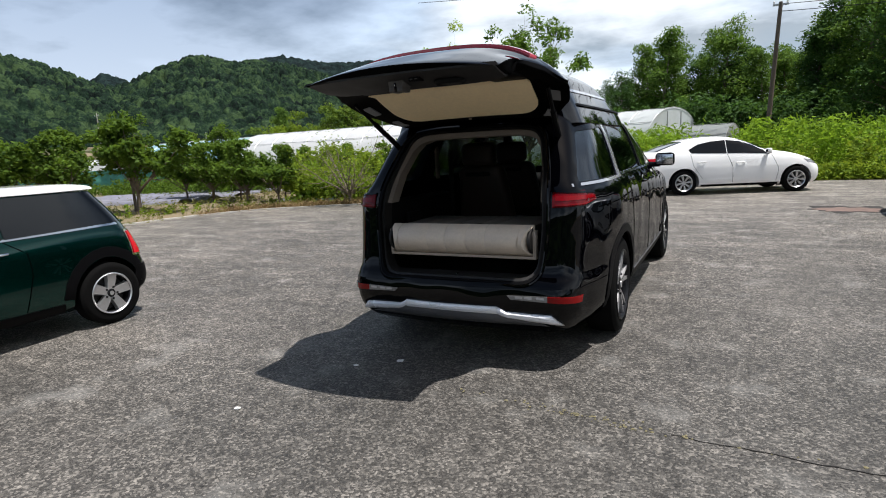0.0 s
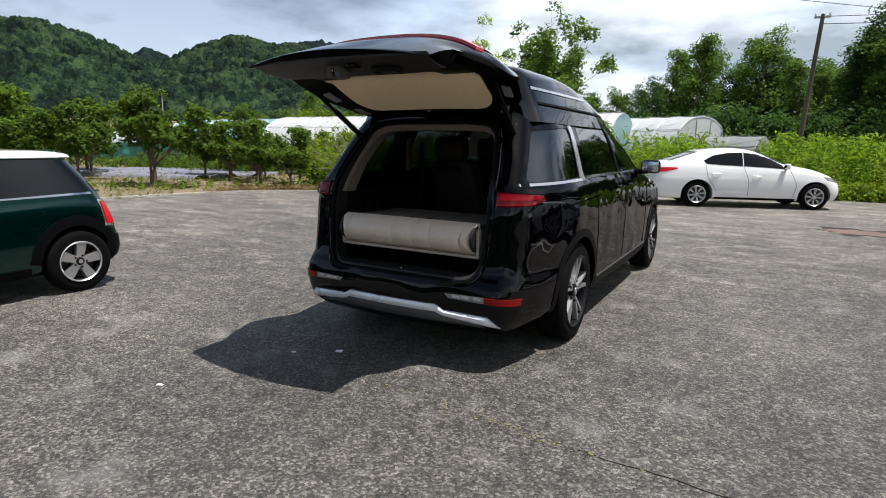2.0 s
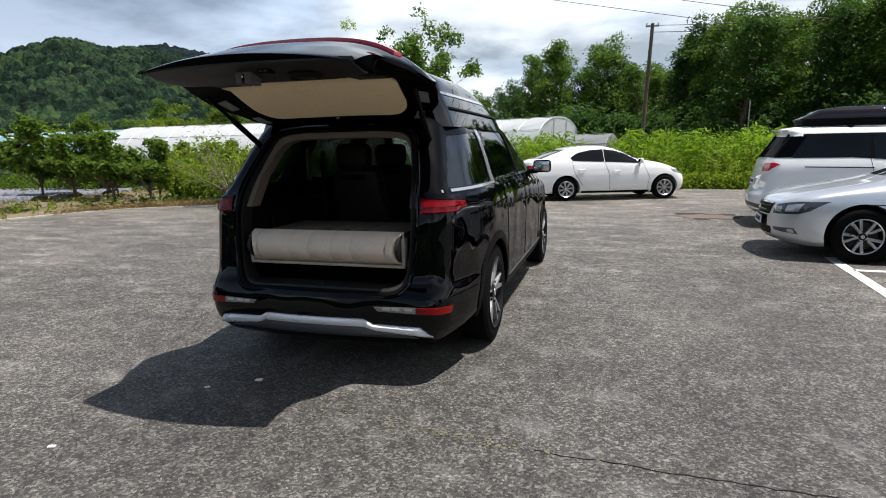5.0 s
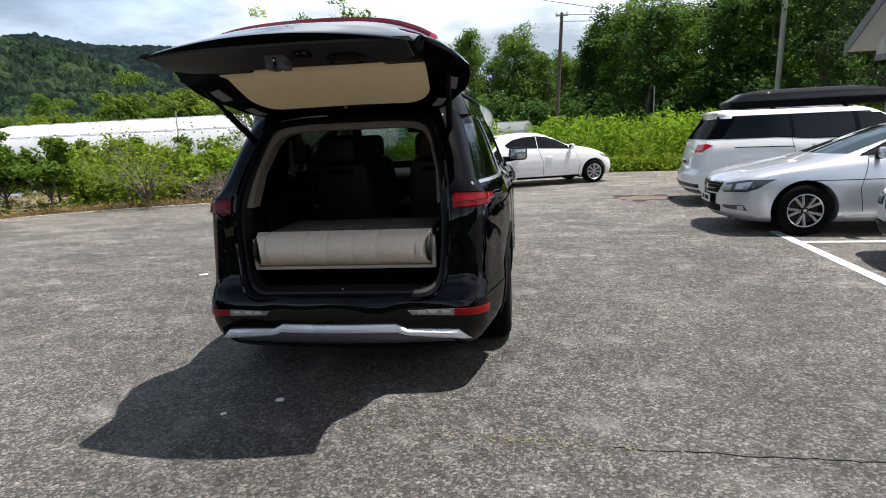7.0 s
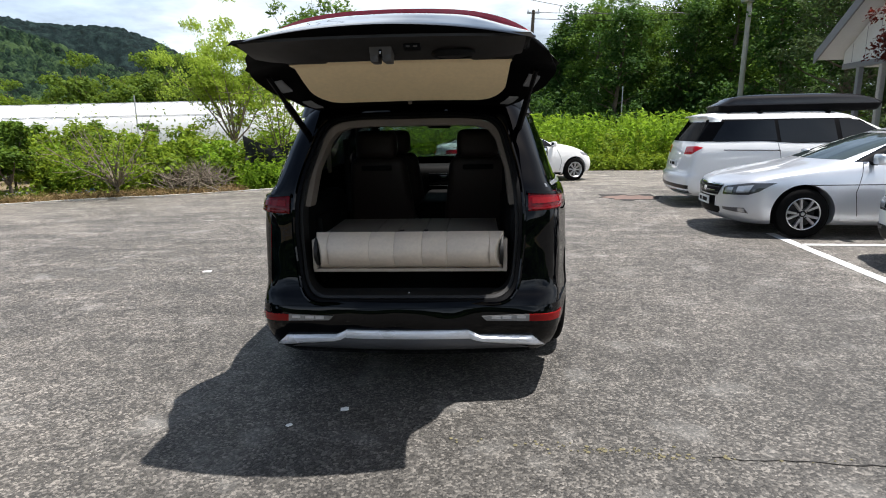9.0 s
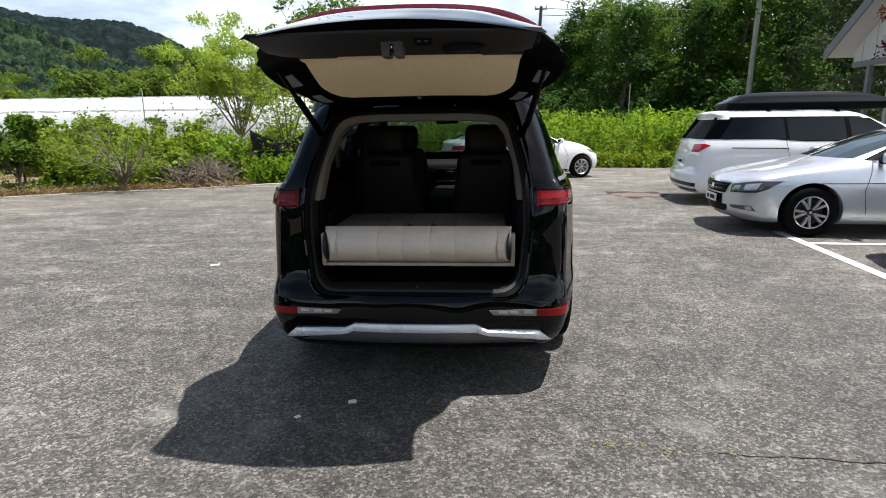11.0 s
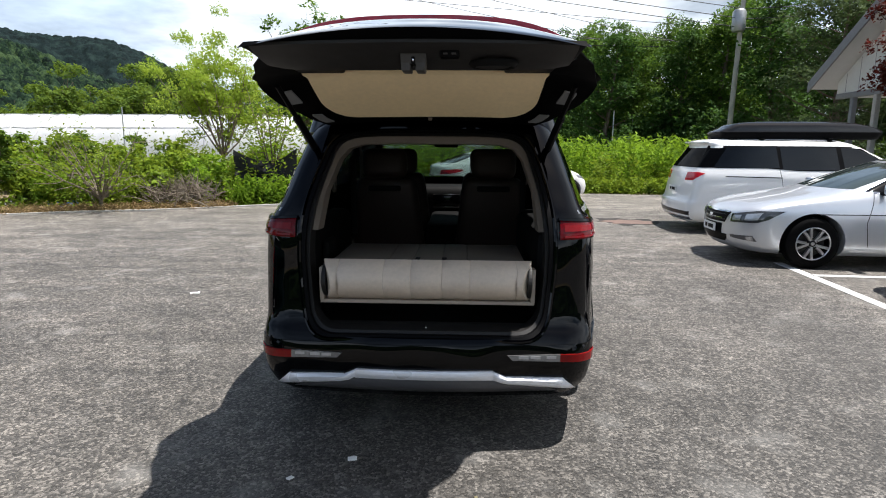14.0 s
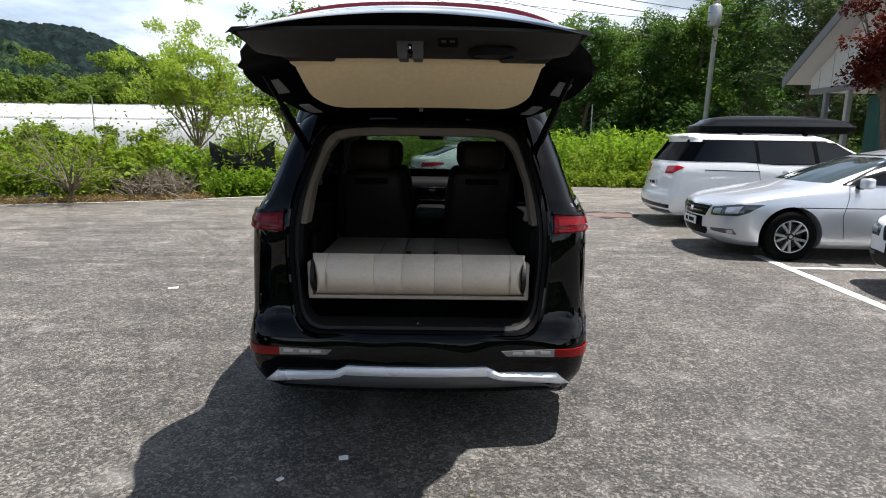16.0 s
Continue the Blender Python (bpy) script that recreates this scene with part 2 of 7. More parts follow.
LATCH_GREY = plain("mid_grey_plastic", (0.055, 0.05, 0.046), 0.55, 0, 150, 0.12, 0.0004)
DARK_TRIM = plain("dark_trim_plastic", (0.0035, 0.0035, 0.0035), 0.7, 0, 150, 0.15, 0.0004, 0, 0.15)
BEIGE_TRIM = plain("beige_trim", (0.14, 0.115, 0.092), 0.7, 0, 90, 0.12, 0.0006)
# The beige leatherette again, with the boot's shade put into its colour.
SHADED_LEATHER = plain("shaded_beige_leatherette", (0.13, 0.112, 0.094), 0.6, 0, 60, 0.1, 0.0008)
BOARD_BEIGE = plain("beige_board", (0.4, 0.335, 0.27), 0.6, 0, 60, 0.15, 0.0006)
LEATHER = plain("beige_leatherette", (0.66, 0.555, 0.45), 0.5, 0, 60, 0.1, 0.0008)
BROWN_LEATHER = plain("brown_leather", (0.028, 0.016, 0.012), 0.55, 0, 60, 0.15, 0.0008)
BLIND = plain("cream_window_blind", (0.88, 0.71, 0.44), 0.8, 0, 40, 0.08, 0.0005)
PANEL_GAP = plain("panel_gap", (0.0012, 0.0012, 0.0012), 0.9, 0, 60, 0.2, 0, 0, 0.0)
BARK = plain("bark", (0.13, 0.1, 0.075), 0.95, 0, 18, 0.35, 0.02)
PALE_BARK = plain("pale_bark", (0.2, 0.165, 0.125), 0.95, 0, 18, 0.3, 0.01)
TWIG = plain("dry_twigs", (0.17, 0.14, 0.105), 0.95, 0, 20, 0.3)
FRUIT_LEAF = foliage("fruit_tree_leaves", (0.01, 0.034, 0.007), (0.17, 0.28, 0.035), 0.38, (0.22, 0.34, 0.03))
LIGHT_LEAF = foliage("light_willow_leaves", (0.22, 0.34, 0.04), (0.48, 0.6, 0.1), 0.5, (0.4, 0.5, 0.05))
DARK_LEAF = foliage("dark_tree_leaves", (0.012, 0.035, 0.012), (0.1, 0.2, 0.045), 0.3, (0.13, 0.26, 0.03))
WOOD_LEAF = foliage("wood_leaves", (0.018, 0.05, 0.012), (0.21, 0.35, 0.06), 0.35, (0.2, 0.33, 0.03))
MID_LEAF = foliage("tree_leaves", (0.035, 0.085, 0.01), (0.3, 0.42, 0.04), 0.42, (0.33, 0.4, 0.03))
HEDGE_LEAF = foliage("olive_tree_leaves", (0.028, 0.066, 0.011), (0.23, 0.34, 0.055), 0.4, (0.28, 0.38, 0.03))
PINE_LEAF = foliage("pine_needles", (0.03, 0.055, 0.022), (0.13, 0.19, 0.075), 0.25, (0.16, 0.22, 0.06))
WEED_LEAF = foliage("bright_weed_leaves", (0.028, 0.085, 0.008), (0.36, 0.55, 0.05), 0.45, (0.32, 0.5, 0.03))
GRASS_LEAF = foliage("grass_blades", (0.1, 0.105, 0.028), (0.34, 0.28, 0.11), 0.4)
DRY_LEAF = foliage("dry_grass_blades", (0.16, 0.1, 0.045), (0.42, 0.31, 0.16), 0.3, (0.3, 0.22, 0.1))
BLUE_SHEET = plain("blue_plastic_sheet", (0.05, 0.16, 0.42), 0.5, 0, 12, 0.3, 0.004)
RED_LEAF = foliage("red_maple_leaves", (0.035, 0.006, 0.006), (0.13, 0.022, 0.014), 0.3, (0.25, 0.03, 0.01))
STRAW = plain("straw_field", (0.095, 0.095, 0.045), 0.95, 0, 1.2, 0.4, 0.05)
CONCRETE = plain("concrete", (0.42, 0.4, 0.36), 0.9, 0, 25, 0.2, 0.003)
LINE_PAINT = plain("road_line_paint", (0.72, 0.72, 0.7), 0.8, 0, 30, 0.18, 0.001)
WHITE_WALL = plain("white_boards", (0.6, 0.6, 0.585), 0.7, 0, 12, 0.06, 0.001)
GREY_BOARD = plain("grey_board", (0.2, 0.205, 0.215), 0.7, 0, 12, 0.12, 0.001)
ROOF_SHEET = plain("roof_sheet", (0.3, 0.12, 0.09), 0.6, 0, 15, 0.2, 0.002)
POLE_WOOD = plain("weathered_pole", (0.13, 0.1, 0.08), 0.9, 0, 15, 0.3, 0.004)
STEEL = plain("galvanised_steel", (0.45, 0.46, 0.47), 0.45, 0.7, 30, 0.15)
WIRE = plain("cable", (0.03, 0.03, 0.032), 0.7, 0, 10, 0.1)
NET_BLACK = plain("black_shade_net", (0.022, 0.022, 0.024), 0.9, 0, 60, 0.4, 0.004)
TARP_BLUE = plain("blue_green_net", (0.06, 0.24, 0.2), 0.8, 0, 25, 0.3, 0.004)
MULCH = plain("black_plastic_mulch", (0.2, 0.2, 0.24), 0.5, 0, 6, 0.3, 0.01)
PAPER = plain("white_paper", (0.78, 0.78, 0.76), 0.9, 0, 50, 0.08)
MOSS = plain("yellow_moss", (0.17, 0.15, 0.085), 0.95, 0, 90, 0.4)
CRACK = plain("crack_dirt", (0.012, 0.011, 0.01), 0.95, 0, 60, 0.3)
PATCH = plain("rusty_patch", (0.17, 0.115, 0.095), 0.9, 0, 12, 0.35, 0.003)
GREEN_DOOR = plain("green_screen", (0.02, 0.09, 0.07), 0.7, 0, 20, 0.2)


def film_material(name, colour, clear):
    m, n = material(name)
    wave = n.noise(n.where, 1.2, 5, 0.6)
    n.put(n.bsdf.inputs["Base Color"], n.mix(wave, tuple(0.75 * v for v in colour), colour))
    n.bsdf.inputs["Roughness"].default_value = 0.35
    glow = n.add("BsdfTranslucent", {"Color": colour})
    solid = n.add("MixShader", {0: 0.3, 1: n.bsdf.outputs[0], 2: glow.outputs[0]})
    both = n.add("MixShader", {0: clear, 1: solid.outputs[0], 2: n.add("BsdfTransparent").outputs[0]})
    n.tree.links.new(both.outputs[0], n.out.inputs[0])
    bump(n, wave, 0.5, 0.05)
    return m


FILM_WHITE = film_material("greenhouse_film", (0.86, 0.87, 0.88), 0.0)
FILM_BLUE = film_material("bluish_greenhouse_film", (0.36, 0.6, 0.64), 0.1)
FILM_GREY = film_material("grey_tunnel_film", (0.4, 0.43, 0.43), 0.1)
FILM_CLEAR = film_material("clear_greenhouse_film", (0.84, 0.88, 0.88), 0.15)


# ---- building blocks ----
def mesh_from(name, verts, faces):
    me = bpy.data.meshes.new(name)
    me.from_pydata([tuple(v) for v in verts], [], faces)
    me.update()
    return me


def soften(me, degrees=40):
    me.polygons.foreach_set("use_smooth", [True] * len(me.polygons))
    me.set_sharp_from_angle(angle=radians(degrees))


def solid(name, verts, faces, mat, parent=None, label="", smooth=40):
    """One mesh object, under a thing if a parent is given."""
    me = mesh_from(name, verts, faces)
    bm = bmesh.new()
    bm.from_mesh(me)
    bmesh.ops.recalc_face_normals(bm, faces=bm.faces)
    bm.to_mesh(me)
    bm.free()
    if smooth:
        soften(me, smooth)
    me.materials.append(mat)
    ob = new(name, me)
    ob.parent = parent
    return tagged(ob, label)


def part(name, bm, mat, parent=None, label="", smooth=40):
    me = bpy.data.meshes.new(name)
    bmesh.ops.recalc_face_normals(bm, faces=bm.faces)
    bm.to_mesh(me)
    bm.free()
    if smooth:
        soften(me, smooth)
    me.materials.append(mat)
    ob = new(name, me)
    ob.parent = parent
    return tagged(ob, label)


def thing(name, label, category, m=None, group="", kind=""):
    ob = new(name)
    ob.empty_display_size = 0.2
    if m is not None:
        ob.matrix_world = m
    return tagged(ob, label, category, group, kind)


def block(x0, x1, y0, y1, z0, z1, bevel=0.0, bm=None, segments=2):
    """A box with rounded edges, added to a bmesh."""
    own = bmesh.new()
    bmesh.ops.create_cube(own, size=1.0)
    bmesh.ops.scale(own, vec=(x1 - x0, y1 - y0, z1 - z0), verts=own.verts)
    bmesh.ops.translate(own, vec=((x0 + x1) / 2, (y0 + y1) / 2, (z0 + z1) / 2), verts=own.verts)
    if bevel:
        bmesh.ops.bevel(own, geom=own.edges[:], offset=bevel, segments=segments, affect="EDGES", profile=0.5)
    if bm is None:
        return own
    me = bpy.data.meshes.new("tmp")
    own.to_mesh(me)
    own.free()
    bm.from_mesh(me)
    bpy.data.meshes.remove(me)
    return bm


def tube_data(points, radii, sides=7, closed_ends=True):
    """Vertices and faces of a round tube along points."""
    pts = [Vector(p) for p in points]
    verts, faces = [], []
    side = None
    for i, p in enumerate(pts):
        along = (pts[min(i + 1, len(pts) - 1)] - pts[max(i - 1, 0)]).normalized()
        ref = side if side is not None else (Vector((0, 0, 1)) if abs(along.z) < 0.9 else Vector((1, 0, 0)))
        u = (ref - along * ref.dot(along)).normalized()
        side = u
        v = along.cross(u)
        for k in range(sides):
            a = 2 * math.pi * k / sides
            verts.append(p + (u * math.cos(a) + v * math.sin(a)) * radii[i])
    for i in range(len(pts) - 1):
        for k in range(sides):
            a, b = i * sides + k, i * sides + (k + 1) % sides
            faces.append((a, b, b + sides, a + sides))
    if closed_ends:
        faces.append(tuple(range(sides))[::-1])
        faces.append(tuple((len(pts) - 1) * sides + k for k in range(sides)))
    return verts, faces


def join_data(chunks):
    verts, faces = [], []
    for v, f in chunks:
        n = len(verts)
        verts += list(v)
        faces += [tuple(i + n for i in face) for face in f]
    return verts, faces


def lathe_data(profile, steps=36, axis="x"):
    """Turns (distance along the axis, radius) points round the axis; closed profile."""
    verts, faces, m = [], [], len(profile)
    for k in range(steps):
        c, s = math.cos(2 * math.pi * k / steps), math.sin(2 * math.pi * k / steps)
        for a, r in profile:
            verts.append((a, r * c, r * s) if axis == "x" else (r * c, r * s, a))
    for k in range(steps):
        for i in range(m):
            j = (i + 1) % m
            k2 = (k + 1) % steps
            faces.append((k * m + i, k * m + j, k2 * m + j, k2 * m + i))
    return verts, faces


def quads_mesh(name, corners, mat):
    """A mesh of loose quads from an array of shape (n, 4, 3)."""
    n = len(corners)
    me = bpy.data.meshes.new(name)
    me.vertices.add(4 * n)
    me.vertices.foreach_set("co", np.ascontiguousarray(corners, dtype=np.float32).ravel())
    me.loops.add(4 * n)
    me.loops.foreach_set("vertex_index", np.arange(4 * n, dtype=np.int32))
    me.polygons.add(n)
    me.polygons.foreach_set("loop_start", np.arange(0, 4 * n, 4, dtype=np.int32))
    me.update(calc_edges=True)
    me.materials.append(mat)
    return me


def leaf_quads(rng, centres, length, width, hang=0.0, lift=0.5, out=None):
    """Folded leaf shapes at the centres; hang: how far they point down."""
    n = len(centres)
    d = rng.normal(size=(n, 3))
    d[:, 2] = d[:, 2] * 0.6 - hang
    d /= np.linalg.norm(d, axis=1, keepdims=True)
    up = rng.normal(size=(n, 3)) + (0, 0, lift) if out is None else rng.normal(size=(n, 3)) * 0.45 + out
    s = np.cross(d, up)
    s /= np.linalg.norm(s, axis=1, keepdims=True) + 1e-9
    nrm = np.cross(s, d)
    ln = length * rng.uniform(0.6, 1.3, (n, 1))
    wd = width * rng.uniform(0.7, 1.2, (n, 1))
    a = centres - d * ln / 2
    b = centres + d * ln / 2 - nrm * ln * 0.12
    m = centres + nrm * ln * 0.06
    return np.stack([a, m + s * wd / 2, b, m - s * wd / 2], 1)


def grown(rng, start, direction, length, radius, steps=5, wander=0.25, rise=0.1):
    """Points and radii of one bending limb."""
    p, d = Vector(start), Vector(direction).normalized()
    pts, rad = [p.copy()], [radius]
    for i in range(steps):
        d = (d + Vector(rng.normal(size=3)) * wander * 0.5 + Vector((0, 0, rise))).normalized()
        p = p + d * (length / steps)
        pts.append(p.copy())
        rad.append(radius * (1 - 0.8 * (i + 1) / steps))
    return pts, rad


def tree(name, label, seed, height, spread, trunk_r, fork, leaf, count, mats, limbs=6, clump=0.35, hang=0.0, flat=1.0, low=0.25, spine=False, pads=0, kind="tree", skirt=0.0):
    """A tree with tapered trunk and limbs. Its leaves hang loose round the limb ends, or, with pads, sit on many rounded sprays.
    spine: the trunk runs to the top and the limbs leave it all the way up; skirt: no leaf grows lower than this."""
    rng = np.random.default_rng(seed)
    base = thing(name, label, kind)
    chunks, ends = [], []
    rise = height * 0.95 if spine else fork
    steps = 9 if spine else 4
    pts, _ = grown(rng, (0, 0, -0.05), (0, 0, 1), rise, trunk_r, steps, 0.1, 0.25)
    chunks.append(tube_data(pts, [trunk_r * (1.2 - (1.1 if spine else 0.5) * i / steps) for i in range(steps + 1)], 8))
    if spine:
        ends += [(pts[-1], 1.0), (pts[-2], 1.0)]
    for i in range(limbs):
        a = 2 * math.pi * (i * 0.382 + rng.uniform(-0.1, 0.1)) if spine else 2 * math.pi * (i + rng.uniform(-0.3, 0.3)) / limbs
        if spine:
            t = low + (0.96 - low) * (i + rng.uniform(0, 0.8)) / limbs
            k = min(int(t * steps), steps - 1)
            start = pts[k].lerp(pts[k + 1], t * steps - k)
            reach = spread * (1 - 0.7 * ((t - low) / (1 - low)) ** 1.4) * rng.uniform(0.65, 1.15)
            aim = Vector((math.cos(a) * reach, math.sin(a) * reach, reach * rng.uniform(0.15, 0.6)))
            thick = trunk_r * 0.38 * (1.15 - t)
        else:
            start = pts[-1] - Vector((0, 0, fork * 0.15 * rng.uniform()))
            out = rng.uniform(0.35, 1.0)
            aim = Vector((math.cos(a) * spread * out, math.sin(a) * spread * out, (height - fork) * rng.uniform(low, 1.0) * (1.25 - 0.45 * out)))
            thick = trunk_r * 0.55
        lp, lr = grown(rng, start, aim, aim.length * 0.95, thick, 6, 0.2, 0.03)
        chunks.append(tube_data(lp, lr, 6))
        ends += [(lp[j], 0.5 + 0.15 * j) for j in range(3, 7)]
        for _ in range(4):
            j = rng.integers(2, 6)
            tp, tr = grown(rng, lp[j], Vector(rng.normal(size=3)) + aim.normalized() * 0.8, aim.length * rng.uniform(0.25, 0.45), lr[j] * 0.6, 4, 0.35, 0.05)
            chunks.append(tube_data(tp, tr, 4))
            ends += [(tp[2], 0.8), (tp[4], 1.0)]
    solid("trunk", *join_data(chunks), mats[0], base)
    spots = np.array([tuple(e) for e, _ in ends])
    wgt = np.array([w for _, w in ends]) * rng.uniform(0.4, 1.6, len(ends))
    if pads:
        heart = rng.choice(len(spots), pads, p=wgt / wgt.sum())
        mid = spots[heart] + rng.normal(size=(pads, 3)) * clump * 0.35
        big = clump * rng.uniform(0.55, 1.35, pads)
        pick = rng.choice(pads, count, p=big**2 / (big**2).sum())
        d = rng.normal(size=(count, 3))
        d /= np.linalg.norm(d, axis=1, keepdims=True)
        d[:, 2] = np.where(d[:, 2] < -0.3, -d[:, 2], d[:, 2])
        wobble = 1 + 0.3 * np.sin(d @ np.array((5.1, 3.3, 4.2)) + pick)
        off = d * (big[pick] * wobble * (0.62 + 0.38 * rng.uniform(size=count) ** 0.5))[:, None] * (1, 1, flat)
        crown, facing = mid[pick] + off, d + (0, 0, 0.5)
    else:
        pick = rng.choice(len(spots), count, p=wgt / wgt.sum())
        off = rng.normal(size=(count, 3)) * clump * (1, 1, flat)
        size = np.linalg.norm(off, axis=1, keepdims=True)
        crown, facing = spots[pick] + off * np.minimum(1, 2.0 * clump / (size + 1e-6)), None
    crown[:, 2] = np.maximum(crown[:, 2], min(fork, 1.2) * 0.4 + rng.uniform(0, 0.1, count))
    if skirt:
        kept = crown[:, 2] > skirt + 0.35 * np.sin(crown[:, 0] * 2.3 + seed) * np.cos(crown[:, 1] * 2.1)
        crown, facing = crown[kept], None if facing is None else facing[kept]
    me = quads_mesh("crown", leaf_quads(rng, crown, leaf, leaf * 0.55, hang, 0.5, facing), mats[1])
    c = new("crown", me)
    c.parent = base
    return base


# ---- ground and setting ----
LOT_EDGE = [(-26.0, -6.0), (-17.0, 3.0), (-14.4, 6.6), (-13.6, 8.6), (-13.35, 10.2), (-12.6, 12.0), (-11.1, 13.1), (-10.0, 13.6), (-8.9, 14.0), (-6.6, 15.4), (-3.0, 17.9), (0.2, 19.6), (2.6, 20.4), (5.0, 20.1), (9.0, 20.6), (16.0, 21.5), (40.0, 24.0)]


def smooth_line(points, per=4):
    a = [np.array(p, float) for p in points]
    out = []
    for i in range(len(a) - 1):
        p0, p1, p2, p3 = a[max(i - 1, 0)], a[i], a[i + 1], a[min(i + 2, len(a) - 1)]
        for k in range(per):
            t = k / per
            out.append(tuple(0.5 * (2 * p1 + (p2 - p0) * t + (2 * p0 - 5 * p1 + 4 * p2 - p3) * t * t + (3 * p1 - p0 - 3 * p2 + p3) * t**3)))
    return out + [tuple(a[-1])]


EDGE = smooth_line(LOT_EDGE)
EDGE_FLAT = np.array(EDGE)


def build_ground():
    """One ground sheet to the horizon, finer near the lot."""
    ticks = [-3000, -1200, -500, -250, -140, -90] + list(np.linspace(-60, 60, 121)) + [90, 140, 250, 500, 1200, 3000]
    n, verts = len(ticks), []
    for y in ticks:
        for x in ticks:
            edge_y = float(np.interp(x, EDGE_FLAT[:, 0], EDGE_FLAT[:, 1]))
            beyond = y - edge_y if x > -14 else max(y - edge_y, -13.6 - x)
            z = -0.05
            if beyond > 0.3 and abs(x) < 60 and abs(y) < 60:
                z += 0.07 * noise.noise(Vector((x * 0.35, y * 0.35, 0.3))) + 0.03 * noise.noise(Vector((x * 1.7, y * 1.7, 1.3))) + min(beyond, 3) * 0.015
            verts.append((x, y, z))
    faces = [(j * n + i, j * n + i + 1, (j + 1) * n + i + 1, (j + 1) * n + i) for j in range(n - 1) for i in range(n - 1)]
    return tagged(solid("ground", verts, faces, SOIL), "bare soil and rough grass round the car park", "ground", "", "structure")


build_ground()

lot_top = EDGE + [(40.0, -30.0), (-26.0, -30.0)]
verts = [(x, y, 0.0) for x, y in lot_top] + [(x, y, -0.3) for x, y in lot_top]
n = len(lot_top)
faces = [tuple(range(n)), tuple(range(n, 2 * n))[::-1]] + [(k, (k + 1) % n, (k + 1) % n + n, k + n) for k in range(n)]
tagged(solid("pavement", verts, faces, ASPHALT, None, "", 0), "worn grey asphalt of the car park with pale stains", "asphalt", "", "structure")


def ribbon(points, width, z0, z1, wobble=0.0, seed=3):
    """A low raised band along a line, with closed sides."""
    rng = np.random.default_rng(seed)
    verts, faces = [], []
    for i, p in enumerate(points):
        a, b = np.array(points[max(i - 1, 0)]), np.array(points[min(i + 1, len(points) - 1)])
        d = (b - a) / (np.linalg.norm(b - a) + 1e-9)
        nrm = np.array((-d[1], d[0]))
        w = width * (1 + wobble * rng.uniform(-1, 1)) / 2
        for s in (-1, 1):
            q = np.array(p) + nrm * s * w
            verts += [(q[0], q[1], z1), (q[0], q[1], z0)]
    for i in range(len(points) - 1):
        a = 4 * i
        faces += [(a, a + 4, a + 6, a + 2), (a, a + 1, a + 5, a + 4), (a + 2, a + 6, a + 7, a + 3)]
    e = 4 * (len(points) - 1)
    faces += [(0, 2, 3, 1), (e, e + 1, e + 3, e + 2)]
    return verts, faces


kerb_line = [p for p in smooth_line(LOT_EDGE, 10) if -18 < p[0] < 0.5]
kerb_line = [(x + 0.02 * math.sin(5 * y), y + 0.07) for x, y in kerb_line]
tagged(solid("kerb", *ribbon(kerb_line, 0.13, -0.2, 0.035, 0.12), CONCRETE, None, "", 0), "low pale concrete edging of the asphalt", "kerb", "", "structure")

# painted bay lines
for a, b, w in (((2.79, 8.45), (2.2, -1.6), 0.12), ((2.78, 7.66), (7.8, 7.3), 0.1), ((2.6, 5.05), (7.6, 4.7), 0.1), ((2.95, 10.3), (7.9, 9.95), 0.1)):
    pts = [(a[0] + (b[0] - a[0]) * k / 40, a[1] + (b[1] - a[1]) * k / 40) for k in range(41)]
    tagged(solid("road_marking", *ribbon(pts, w, -0.01, 0.004, 0.05), LINE_PAINT, None, "", 0), "worn white parking bay line on the asphalt", "road marking", "bay lines", "structure")

# crack, moss and patches in the asphalt
rng = np.random.default_rng(12)
crack = [(-0.2 + 0.045 * k + rng.normal() * 0.006, 2.83 - 0.0022 * k + 0.018 * noise.noise(Vector((k * 0.35, 0, 0))) + rng.normal() * 0.005) for k in range(64)]
tagged(solid("crack", *ribbon(crack, 0.005, -0.01, 0.0035, 0.8), CRACK, None, "", 0), "thin dark crack across the asphalt", "crack", "", "structure")
moss = []
for x, y, r, k in ((-0.95, 2.93, 0.07, 9), (-0.78, 2.88, 0.07, 11), (-0.6, 2.89, 0.08, 26), (-0.48, 2.84, 0.07, 16), (-0.25, 2.83, 0.1, 12), (-1.3, 2.95, 0.06, 5), (0.3, 2.82, 0.2, 5)):
    for _ in range(k):
        cx, cy, q = x + rng.normal() * r * 1.3, y + rng.normal() * 0.012, rng.uniform(0.004, 0.013)
        moss.append(([(cx + q * math.cos(a) * rng.uniform(0.6, 1.2), cy + q * math.sin(a) * rng.uniform(0.6, 1.2), 0.003) for a in np.linspace(0, 5.3, 6)] + [(cx, cy, 0.008)], [(i, (i + 1) % 6, 6) for i in range(6)]))
tagged(solid("moss", *join_data(moss), MOSS, None, "", 0), "dry yellow moss along the crack", "moss", "", "stuff")


def blot(name, label, cx, cy, rx, ry, mat, z=0.004, seed=1, rough=0.35):
    """An uneven flat patch."""
    pts = []
    for k in range(40):
        a = 2 * math.pi * k / 40
        q = 1 + rough * noise.noise(Vector((math.cos(a) * 2, math.sin(a) * 2, seed)))
        pts.append((cx + rx * q * math.cos(a), cy + ry * q * math.sin(a), z))
    verts = pts + [(x, y, -0.01) for x, y, _ in pts]
    faces = [tuple(range(40))] + [(k, (k + 1) % 40, (k + 1) % 40 + 40, k + 40) for k in range(40)]
    return tagged(solid(name, verts, faces, mat, None, "", 0), label, "patch", "", "structure")


